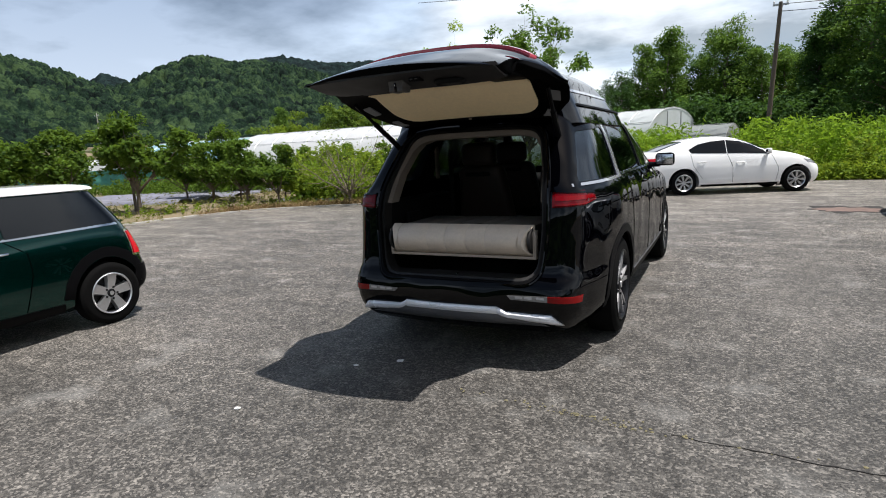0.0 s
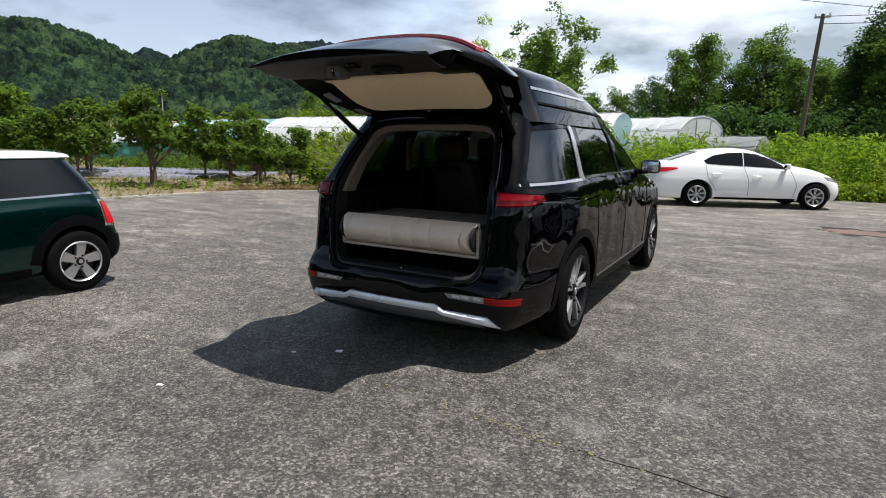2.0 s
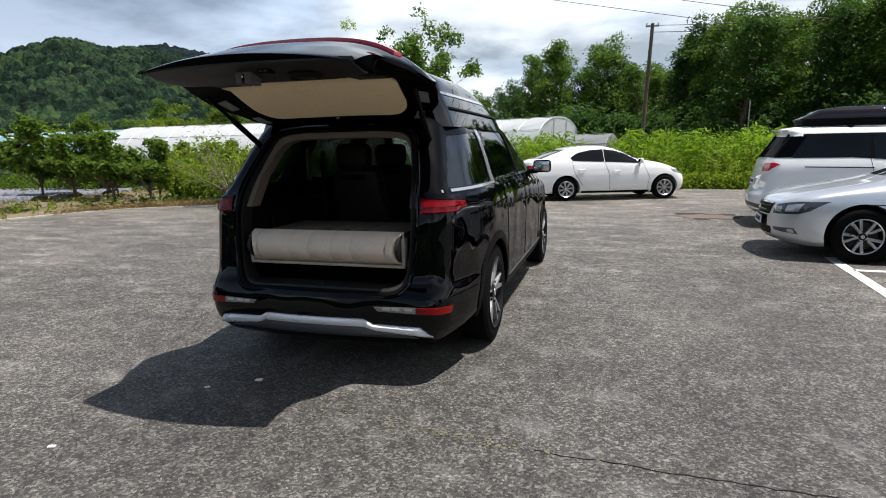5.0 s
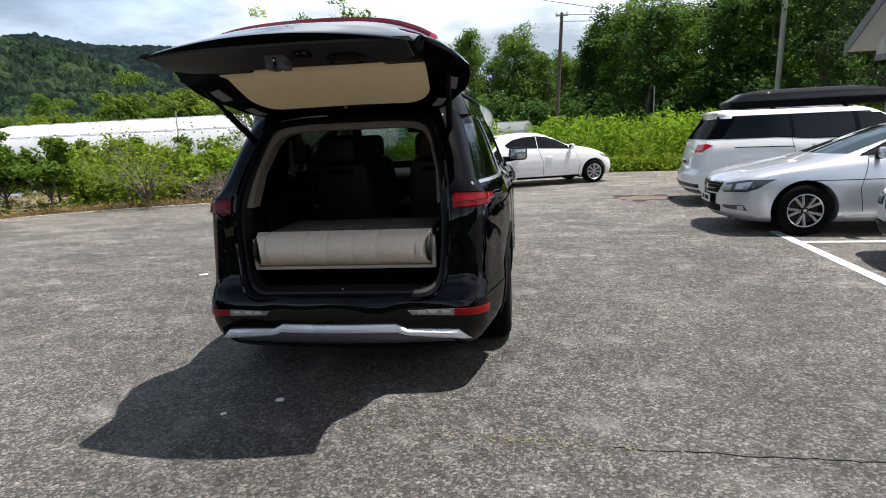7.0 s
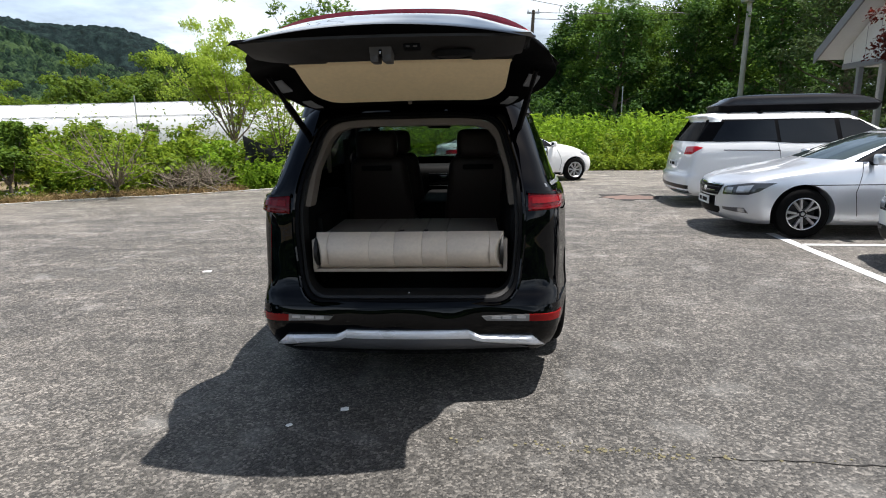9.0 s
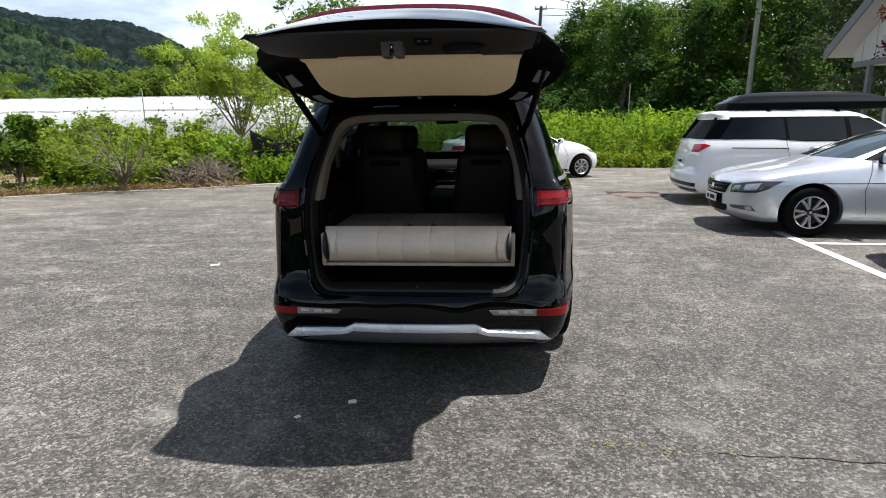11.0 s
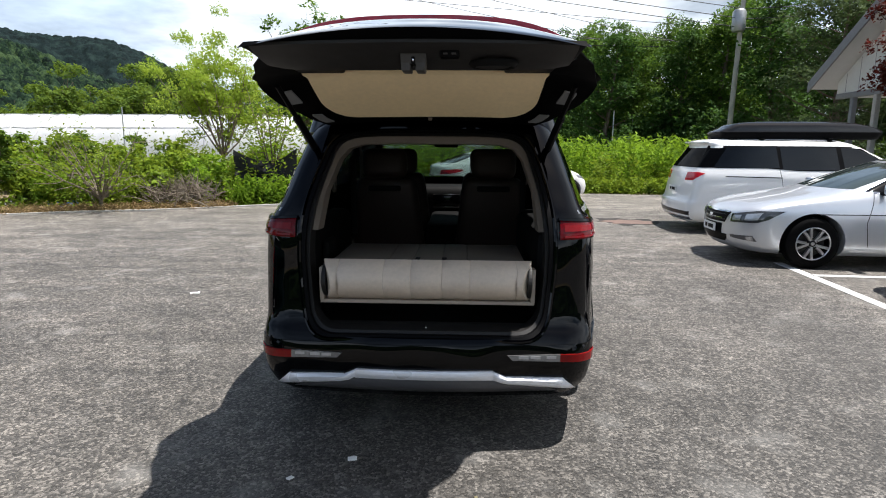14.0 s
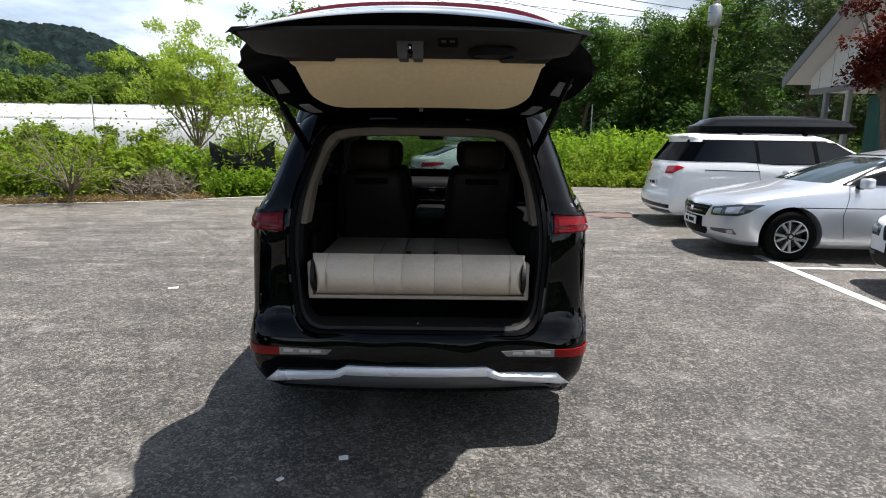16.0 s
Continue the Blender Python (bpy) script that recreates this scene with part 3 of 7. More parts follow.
blot("manhole_patch", "rusty brown repaired patch in the asphalt", 1.95, 12.75, 0.55, 0.36, PATCH, 0.004, 4, 0.7)
blot("manhole_patch", "dark tar edge round the repaired patch", 2.0, 12.8, 0.68, 0.5, plain("tar", (0.03, 0.027, 0.025), 0.9, 0, 30, 0.4), 0.002, 8, 0.9)
for x, y, w, a in ((-2.55, 2.25, 0.035, 0.4), (-2.275, 3.07, 0.03, 1.0), (-2.02, 3.25, 0.045, 0.2), (-4.3, 6.37, 0.09, 0.3), (-3.7, 8.4, 0.06, 0.0)):
    bm = block(-w / 2, w / 2, -w * 0.35, w * 0.35, 0.0, 0.004)
    bmesh.ops.subdivide_edges(bm, edges=bm.edges[:], cuts=2)
    for v in bm.verts:
        v.co.z += 0.012 * abs(noise.noise(v.co * 60)) + 0.001
    scrap = part("paper_scrap", bm, PAPER)
    scrap.matrix_world = pose(x, y, 0.001, 0, 0, math.degrees(a))
    tagged(scrap, "small scrap of white litter on the asphalt", "litter", "litter scraps")


# ---- vehicles ----
def catmull(rows, per=3):
    """Rows of numbers, smoothed through by per steps between each two."""
    a = np.array(rows, float)
    out = []
    for i in range(len(a) - 1):
        p0, p1, p2, p3 = a[max(i - 1, 0)], a[i], a[i + 1], a[min(i + 2, len(a) - 1)]
        for k in range(per):
            t = k / per
            v = 0.5 * (2 * p1 + (p2 - p0) * t + (2 * p0 - 5 * p1 + 4 * p2 - p3) * t * t + (3 * p1 - p0 - 3 * p2 + p3) * t**3)
            lo, hi = np.minimum(p1, p2), np.maximum(p1, p2)
            out.append(np.clip(v, lo, hi))
    out.append(a[-1])
    return np.array(out)


class Body:
    """A car body as a stack of rounded plan outlines. Rows: height, rear end, front end, half width. Bow, corner and taper shape the plan."""

    def __init__(self, rows, bow=(0.1, 0.25), corner=(0.12, 0.25), taper=(0.06, 0.08), per=3, span=0.4):
        self.rows = catmull(rows, per)
        self.bow, self.corner, self.taper, self.span = bow, corner, taper, span

    def outline(self, row, inset=0.0):
        """Half outline of one level from the rear middle to the front middle: x, y."""
        z, yr, yf, w = row
        yr, yf, w = yr + inset, yf - inset, max(w - inset, 0.02)
        long = max(yf - yr, 0.05)
        br, bf = min(self.bow[0] * w, long * 0.3), min(self.bow[1] * w, long * 0.3)
        rr, rf = min(self.corner[0], w * 0.6, long * 0.2), min(self.corner[1], w * 0.6, long * 0.2)
        tr, tf = self.taper[0] * w, self.taper[1] * w

        def half(y):
            s = (y - yr) / long
            return w - tr * max(0, 1 - s / self.span) ** 2 - tf * max(0, (s - 0.6) / 0.4) ** 2

        pts = []
        wr, wf = half(yr), half(yf)
        for k in range(5):
            x = (wr - rr) * k / 5
            pts.append((x, yr + br * (x / w) ** 2))
        y_c = yr + br * ((wr - rr) / w) ** 2 + rr
        for k in range(6):
            a = math.pi / 2 * k / 5
            pts.append((half(y_c) - rr + rr * math.sin(a), y_c - rr * math.cos(a)))
        y_d = yf - bf * ((wf - rf) / w) ** 2 - rf
        for k in range(1, 24):
            y = y_c + (y_d - y_c) * k / 24
            pts.append((half(y), y))
        for k in range(6):
            a = math.pi / 2 * k / 5
            pts.append((half(y_d) - rf + rf * math.cos(a), y_d + rf * math.sin(a)))
        for k in range(4, -1, -1):
            x = (wf - rf) * k / 5
            pts.append((x, yf - bf * (x / w) ** 2))
        return pts

    def level(self, z):
        r = self.rows
        return [z] + [float(np.interp(z, r[:, 0], r[:, c])) for c in (1, 2, 3)]

    def side(self, y, z):
        o = self.outline(self.level(z))[5:-5]
        return float(np.interp(y, [p[1] for p in o], [p[0] for p in o]))

    def rear(self, x, z):
        o = self.outline(self.level(z))[:11]
        return float(np.interp(abs(x), [p[0] for p in o], [p[1] for p in o]))

    def front(self, x, z):
        o = self.outline(self.level(z))[-11:][::-1]
        return float(np.interp(abs(x), [p[0] for p in o], [p[1] for p in o]))

    def round_end(self, face, a, z, off):
        """A place by its distance along the outline from the rear or front middle; a negative one lies on the left."""
        o = self.outline(self.level(z))
        p = np.array(o if face == "wrap" else o[::-1])
        step = np.diff(p, axis=0)
        far = np.r_[0, np.cumsum(np.hypot(step[:, 0], step[:, 1]))]
        d = abs(a)
        x, y = float(np.interp(d, far, p[:, 0])), float(np.interp(d, far, p[:, 1]))
        x1, y1 = (float(np.interp(d + 0.02, far, p[:, c])) for c in (0, 1))
        x0, y0 = (float(np.interp(max(d - 0.02, 0), far, p[:, c])) for c in (0, 1))
        l = math.hypot(x1 - x0, y1 - y0) or 1.0
        nx, ny = (y1 - y0) / l, -(x1 - x0) / l
        if face == "nose":
            nx, ny = -nx, -ny
        s = -1 if a < 0 else 1
        return (s * (x + nx * off), y + ny * off, z)

    def data(self, low=-9.0, high=99.0, inset=0.0):
        verts, faces = [], []
        rows = [r for r in self.rows if low <= r[0] <= high]
        for r in rows:
            o = self.outline(r, inset)
            loop = o + [(-x, y) for x, y in o[-2:0:-1]]
            verts += [(x, y, r[0]) for x, y in loop]
        m = len(loop)
        for i in range(len(rows) - 1):
            for k in range(m):
                a, b = i * m + k, i * m + (k + 1) % m
                faces.append((a, b, b + m, a + m))
        faces.append(tuple(range(m))[::-1])
        faces.append(tuple((len(rows) - 1) * m + k for k in range(m)))
        return verts, faces

    def place(self, face, a, b, off):
        if face == "rear":
            return (a, self.rear(a, b) - off, b)
        if face == "front":
            return (a, self.front(a, b) + off, b)
        if face in ("wrap", "nose"):
            return self.round_end(face, a, b, off)
        s = 1 if face == "right" else -1
        return (s * (self.side(a, b) + off), a, b)

    def panel(self, name, face, low, high, mat, parent, label="", off=0.004, thick=0.02, cols=10, rows=5, sink=0.0):
        """A thin shaped panel that follows the body between a low and a high line of points. sink: how much deeper its edge lies."""

        def walk_line(line, n):
            p = np.array(line, float)
            d = np.r_[0, np.cumsum(np.linalg.norm(np.diff(p, axis=0), axis=1))]
            return [[float(np.interp(d[-1] * i / n, d, p[:, c])) for c in (0, 1)] for i in range(n + 1)]

        lo, hi = walk_line(low, cols), walk_line(high, cols)
        grid = []
        for j in range(rows + 1):
            t = j / rows
            grid.append([(l[0] + (h[0] - l[0]) * t, l[1] + (h[1] - l[1]) * t) for l, h in zip(lo, hi)])
        verts, faces, m = [], [], cols + 1
        for layer, o in enumerate((off, off - thick)):
            for j, line in enumerate(grid):
                for i, (a, b) in enumerate(line):
                    edge = j in (0, rows) or i in (0, cols)
                    verts.append(self.place(face, a, b, o - (sink if edge and not layer else 0)))
        n = m * (rows + 1)
        for j in range(rows):
            for i in range(cols):
                a = j * m + i
                faces.append((a, a + 1, a + 1 + m, a + m))
                faces.append((n + a, n + a + m, n + a + 1 + m, n + a + 1))
        rim = list(range(m)) + [j * m + cols for j in range(1, rows + 1)] + [rows * m + i for i in range(cols - 1, -1, -1)] + [j * m for j in range(rows - 1, 0, -1)]
        for a, b in zip(rim, rim[1:] + rim[:1]):
            faces.append((a, b, b + n, a + n))
        return solid(name, verts, faces, mat, parent, label, 50)


def carve(ob, cutters, join=False):
    """Cuts closed meshes, given as (verts, faces), out of an object for good."""
    made = []
    for verts, faces in cutters:
        c = solid("cutter", verts, faces, CLAD, None, "", 0)
        made.append(c)
        m = ob.modifiers.new("cut", "BOOLEAN")
        m.object, m.operation, m.solver = c, "DIFFERENCE", "EXACT"
    bpy.context.view_layer.update()
    me = bpy.data.meshes.new_from_object(ob.evaluated_get(bpy.context.evaluated_depsgraph_get()))
    ob.modifiers.clear()
    ob.data = me
    soften(me, 32)
    for c in made:
        old = c.data
        bpy.data.objects.remove(c)
        bpy.data.meshes.remove(old)
    return ob


def drum(y, z, r, x0, x1, steps=40):
    """A closed cylinder along x."""
    verts, faces = [], []
    for x in (x0, x1):
        verts += [(x, y + r * math.cos(2 * math.pi * k / steps), z + r * math.sin(2 * math.pi * k / steps)) for k in range(steps)]
    for k in range(steps):
        k2 = (k + 1) % steps
        faces.append((k, k2, k2 + steps, k + steps))
    faces += [tuple(range(steps))[::-1], tuple(range(steps, 2 * steps))]
    return verts, faces


def prism(outline, axis, a0, a1):
    """A closed prism of a 2D outline along x or y; the outline holds the other two coordinates."""
    n = len(outline)
    if axis == "x":
        verts = [(a, p, q) for a in (a0, a1) for p, q in outline]
    else:
        verts = [(p, a, q) for a in (a0, a1) for p, q in outline]
    faces = [(k, (k + 1) % n, (k + 1) % n + n, k + n) for k in range(n)]
    faces += [tuple(range(n))[::-1], tuple(range(n, 2 * n))]
    return verts, faces


def rounded(points, radius, steps=4):
    """A polygon with its corners rounded."""
    out, n = [], len(points)
    for i in range(n):
        p0, p1, p2 = Vector(points[i - 1]), Vector(points[i]), Vector(points[(i + 1) % n])
        a, b = (p0 - p1), (p2 - p1)
        r = min(radius, a.length * 0.45, b.length * 0.45)
        s, e = p1 + a.normalized() * r, p1 + b.normalized() * r
        for k in range(steps + 1):
            t = k / steps
            q = s * (1 - t) ** 2 + p1 * 2 * t * (1 - t) + e * t * t
            out.append((q.x, q.y))
    return out


def wheel(parent, x, y, r, width, rim_r, style, side):
    """A wheel with tyre, rim with spokes, and brake, its outer face at x."""
    hub = thing("wheel", "", "")
    hub.parent = parent
    hub.location = (x, y, r)
    hub.rotation_euler = (radians(11 * (1 + y)), 0, 0 if side > 0 else math.pi)
    w = width
    prof = [(0, rim_r * 1.0), (-0.004, rim_r + 0.012), (0.006, (r + rim_r) / 2), (-0.004, r - 0.022), (-0.022, r - 0.004), (-w / 2, r), (-w + 0.022, r - 0.004), (-w, r - 0.03), (-w, rim_r), (-w / 2, rim_r * 0.96)]
    solid("tyre", *lathe_data(prof, 44), RUBBER, hub, "black rubber tyre")
    chunks = [lathe_data([(-0.002, rim_r), (0.004, rim_r - 0.008), (-0.012, rim_r - 0.022), (-w * 0.8, rim_r - 0.035), (-w * 0.8, rim_r - 0.005), (-0.03, rim_r - 0.002)], 44)]
    spokes, twin, base_w, tip_w, col, barrel = style
    chunks.append(lathe_data([(-0.012, 0.001), (-0.012, rim_r * 0.13), (-0.02, rim_r * 0.2), (-0.05, rim_r * 0.2), (-0.05, 0.001)], 24))
    rim = solid("rim", *join_data(chunks), barrel, hub, "alloy rim", 35)
    lip = [(0.003, rim_r - 0.001), (0.007, rim_r - 0.007), (-0.002, rim_r - 0.016), (-0.008, rim_r - 0.004)]
    solid("rim_lip", *lathe_data(lip, 44), barrel if col is VAN_ALLOY else col, rim, "bright rim edge", 35)
    arms = []
    for t in ((-twin, twin) if twin else (0,)):
        pts = []
        for rad, half, depth, turn in ((rim_r * 0.16, base_w, -0.022, 0.45), (rim_r * 0.55, (base_w + tip_w) / 2, -0.01, 0.8), (rim_r - 0.012, tip_w, -0.006, 1.0)):
            c, s = math.cos(t * turn), math.sin(t * turn)
            for xx, slim in ((depth, 0.8), (depth - 0.035, 1.0)):
                for h in (-half * slim, half * slim):
                    pts.append((xx, rad * c - h * s, rad * s + h * c))
        f = []
        for q in (0, 4):
            f += [(q, q + 1, q + 5, q + 4), (q + 2, q + 6, q + 7, q + 3), (q, q + 4, q + 6, q + 2), (q + 1, q + 3, q + 7, q + 5)]
        f += [(0, 2, 3, 1), (8, 9, 11, 10)]
        arms.append((pts, f))
    spoke = solid("spoke", *join_data(arms), col, hub, "", 30)
    for k in range(1, spokes):
        o = new("spoke", spoke.data)
        o.parent, o.rotation_euler = hub, (2 * math.pi * k / spokes, 0, 0)
    solid("hub_cap", *lathe_data([(-0.006, 0.001), (-0.008, rim_r * 0.1), (-0.02, rim_r * 0.11), (-0.02, 0.001)], 20), col, hub)
    nut = mesh_from("wheel_nut", *lathe_data([(-0.012, 0.001), (-0.012, 0.01), (-0.03, 0.01), (-0.03, 0.001)], 8))
    nut.materials.append(DARK_ALLOY)
    for k in range(5):
        o = new("wheel_nut", nut)
        o.parent, o.location = rim, (0, rim_r * 0.29 * math.cos(2.2 + 2 * math.pi * k / 5), rim_r * 0.29 * math.sin(2.2 + 2 * math.pi * k / 5))
    solid("brake_disc", *lathe_data([(-0.075, 0.001), (-0.075, rim_r * 0.8), (-0.1, rim_r * 0.8), (-0.1, 0.001)], 30), BRAKE, hub)
    return hub


def arc(y, z, r, a0, a1, n=14):
    return [(y + r * math.cos(radians(a0 + (a1 - a0) * k / n)), z + r * math.sin(radians(a0 + (a1 - a0) * k / n))) for k in range(n + 1)]


def mirror_pod(parent, side, x, y, z, mat, big=1.0):
    """A door mirror: shell, glass and arm."""
    b = big
    bm = block(-0.115 * b, 0.115 * b, -0.045 * b, 0.075 * b, -0.075 * b, 0.085 * b, 0.04 * b, None, 3)
    for v in bm.verts:
        v.co.x *= 1 - 0.25 * max(0, v.co.y / 0.075)
    bmesh.ops.translate(bm, vec=(side * x, y, z), verts=bm.verts)
    pod = part("mirror", bm, mat, parent)
    part("mirror_glass", block(side * x - 0.095 * b, side * x + 0.095 * b, y - 0.05 * b, y - 0.042 * b, z - 0.055 * b, z + 0.065 * b, 0.003), CHROME, pod, "mirror glass")
    v, f = tube_data([(side * (x - 0.2 * b), y + 0.03, z - 0.05), (side * (x - 0.06 * b), y + 0.02, z - 0.05)], [0.03, 0.025], 8)
    solid("mirror_arm", v, f, CLAD, pod)
    return pod


def handle(parent, body, side, y, z, mat, long=0.2):
    v, f = [], []
    pts = []
    for k in range(7):
        t = k / 6
        yy = y + (t - 0.5) * long
        out = 0.004 + 0.02 * max(0.0, math.sin(math.pi * t)) ** 0.5
        pts.append((side * (body.side(yy, z) + out), yy, z))
    v, f = tube_data(pts, [0.011] * 7, 8)
    return solid("door_handle", v, f, mat, parent)


def shut_line(parent, body, side, line, name="door_gap"):
    """A narrow dark joint between panels, laid on the body."""
    pts = np.array(line, float)
    d = np.r_[0, np.cumsum(np.linalg.norm(np.diff(pts, axis=0), axis=1))]
    n = max(6, int(d[-1] / 0.06))
    verts, faces = [], []
    for i in range(n + 1):
        y, z = (float(np.interp(d[-1] * i / n, d, pts[:, c])) for c in (0, 1))
        y2, z2 = (float(np.interp(min(d[-1] * i / n + 0.01, d[-1]), d, pts[:, c])) for c in (0, 1))
        y1, z1 = (float(np.interp(max(d[-1] * i / n - 0.01, 0), d, pts[:, c])) for c in (0, 1))
        l = math.hypot(y2 - y1, z2 - z1) or 1
        ny, nz = -(z2 - z1) / l * 0.0035, (y2 - y1) / l * 0.0035
        for s in (-1, 1):
            yy, zz = y + s * ny, z + s * nz
            for o in (0.0025, -0.012):
                verts.append((side * (body.side(yy, zz) + o), yy, zz))
    for i in range(n):
        a = 4 * i
        faces += [(a, a + 4, a + 6, a + 2), (a, a + 1, a + 5, a + 4), (a + 2, a + 6, a + 7, a + 3)]
    return solid(name, verts, faces, PANEL_GAP, parent, "", 0)


def number_plate(parent, centre, across, up, w, h):
    """A plate whose lettering is plain bars."""
    c, a, u = Vector(centre), Vector(across).normalized(), Vector(up).normalized()
    n = a.cross(u)

    def slab(cx, cz, ww, hh, lift, thick):
        v = []
        for t in (lift, lift - thick):
            v += [c + a * (cx + sx * ww / 2) + u * (cz + sz * hh / 2) + n * t for sx, sz in ((-1, -1), (1, -1), (1, 1), (-1, 1))]
        return v, [(0, 1, 2, 3), (7, 6, 5, 4), (0, 4, 5, 1), (1, 5, 6, 2), (2, 6, 7, 3), (3, 7, 4, 0)]

    plate = solid("number_plate", *slab(0, 0, w, h, 0.012, 0.012), PAPER, parent, "white number plate", 0)
    solid("plate_bars", *join_data([slab(-w * 0.27, 0, w * 0.2, h * 0.5, 0.014, 0.002), slab(w * 0.14, 0, w * 0.44, h * 0.5, 0.014, 0.002)]), CLAD, plate, "", 0)


def plain_car(spec, label, m, group="parked vehicles"):
    """A closed car: body, windows, wheels and trim from a table of shapes. Rear axle at the origin, nose towards +y."""
    body = spec["body"]
    car = thing(spec["name"], label, spec["kind"], None, group)
    shell = solid("body", *body.data(high=spec.get("roof_from", 99)), spec["paint"], None, "", 32)
    r, wb, track = spec["r"], spec["wheelbase"], spec["track"]
    cuts = []
    for y in (0, wb):
        for s in (-1, 1):
            cuts.append(drum(y, r, r + spec.get("gap", 0.055), s * (track - 0.3), s * (track + 0.4)))
    carve(shell, cuts)
    shell.parent = car
    if "roof_from" in spec:
        solid("roof", *body.data(low=spec["roof_from"] - 0.001), spec["roof_paint"], car, spec.get("roof_label", ""))
    for y in (0, wb):
        for s in (-1, 1):
            part("wheel_arch_liner", block(min(s * (track - 0.3), s * (track - 0.24)), max(s * (track - 0.3), s * (track - 0.24)), y - r - 0.06, y + r + 0.06, 0.16, 2 * r + 0.06, 0.03), CLAD, car)
            wheel(car, s * track, y, r, spec.get("tyre_w", 0.2), spec["rim_r"], spec["spokes"], s)
    for face in ("left", "right"):
        for name, low, high, mat in spec["sides"]:
            glass = mat in (DARK_GLASS, SEE_GLASS)
            body.panel(name, face, low, high, mat, car, "", 0.009 if glass else 0.006, 0.025, 18 if glass else 12, 6)
        s = 1 if face == "right" else -1
        for line in spec["gaps"]:
            shut_line(car, body, s, line)
        for y, z in spec["handles"]:
            handle(car, body, s, y, z, spec.get("handle_mat", spec["paint"]))
        mx, my, mz = spec["mirror"]
        mirror_pod(car, s, mx, my, mz, spec["paint"], 0.85)
    for name, face, low, high, mat, lab in spec["ends"]:
        body.panel(name, face, low, high, mat, car, lab, 0.012 if name in ("lamp_bowl", "fog_lamp", "badge", "grille_bar", "number_plate") else 0.007, 0.025, max(20, int(abs(low[-1][0] - low[0][0]) / 0.045)), 6)
    car.matrix_world = m
    return car


def flip(line):
    return [(-a, b) for a, b in line[::-1]]


# ---- the black van with its tailgate up ----
VAN_X, VAN_Y = -1.675, 4.42
van_shape = Body(
    [(0.22, -0.9, 3.8, 0.86), (0.27, -0.98, 3.93, 0.93), (0.36, -1.03, 4.0, 0.975), (0.5, -1.045, 4.03, 0.99), (0.58, -1.01, 4.03, 0.992), (0.64, -0.965, 4.02, 0.992), (0.8, -0.935, 3.97, 0.995),
     (0.95, -0.92, 3.85, 0.992), (1.03, -0.91, 3.6, 0.985), (1.1, -0.895, 3.2, 0.972), (1.16, -0.87, 2.95, 0.945), (1.22, -0.835, 2.8, 0.905), (1.4, -0.7, 2.45, 0.842), (1.58, -0.56, 2.08, 0.765), (1.66, -0.49, 1.88, 0.7), (1.71, -0.43, 1.7, 0.6), (1.735, -0.36, 1.5, 0.42)],
    bow=(0.13, 0.3), corner=(0.16, 0.3), taper=(0.2, 0.1), span=0.2)
van = thing("van", "black high-roof van with its tailgate raised and boot open", "van", None, "parked vehicles")
shell = solid("body", *van_shape.data(), BLACK_PAINT, None, "glossy black bodywork", 32)
inner = Body([(0.52, -0.8, 2.9, 0.86), (0.8, -0.8, 2.9, 0.88), (1.1, -0.77, 2.8, 0.86), (1.22, -0.75, 2.66, 0.82), (1.4, -0.62, 2.33, 0.765), (1.56, -0.46, 2.0, 0.685), (1.63, -0.4, 1.8, 0.62), (1.665, -0.36, 1.7, 0.55)], bow=(0.1, 0.3), corner=(0.1, 0.2), taper=(0.16, 0.1), span=0.3)
OPENING = rounded([(-0.6, 0.572), (0.6, 0.572), (0.642, 0.95), (0.625, 1.24), (0.53, 1.578), (0.3, 1.605), (-0.3, 1.605), (-0.53, 1.578), (-0.625, 1.24), (-0.642, 0.95)], 0.13, 6)
WIN_REAR = [(-0.7, 1.205), (0.1, 1.21), (0.21, 1.575), (-0.42, 1.54)]
WIN_MID = [(0.36, 1.215), (1.33, 1.222), (1.35, 1.6), (0.41, 1.59)]
WIN_FRONT = [(1.41, 1.222), (2.42, 1.215), (1.9, 1.575), (1.42, 1.6)]
VAN_R, VAN_BASE = 0.37, 3.09
cuts = [inner.data(), prism(OPENING, "y", -1.6, -0.2)]
cuts += [prism(rounded(w, 0.06, 3), "x", -1.3, 1.3) for w in (WIN_REAR, WIN_MID, WIN_FRONT)]
cuts.append(prism(rounded([(-0.74, 1.2), (0.74, 1.2), (0.6, 1.62), (-0.6, 1.62)], 0.08), "y", 1.5, 4.2))
for y in (0, VAN_BASE):
    for s in (-1, 1):
        cuts.append(drum(y, VAN_R, VAN_R + 0.055, s * 0.7, s * 1.4))
carve(shell, cuts)
shell.parent = van
for y in (0, VAN_BASE):
    for s in (-1, 1):
        part("wheel_arch_liner", block(min(s * 0.68, s * 0.74), max(s * 0.68, s * 0.74), y - 0.47, y + 0.47, 0.14, 0.86, 0.05), CLAD, van)
        part("wheel_arch_liner", block(min(s * 0.7, s * 0.93), max(s * 0.7, s * 0.93), y - 0.47, y + 0.47, 0.81, 0.86, 0.02), CLAD, van)
        wheel(van, s * 0.976, y, VAN_R, 0.225, 0.272, (5, 0.2, 0.007, 0.016, VAN_ALLOY, DARK_ALLOY), s)
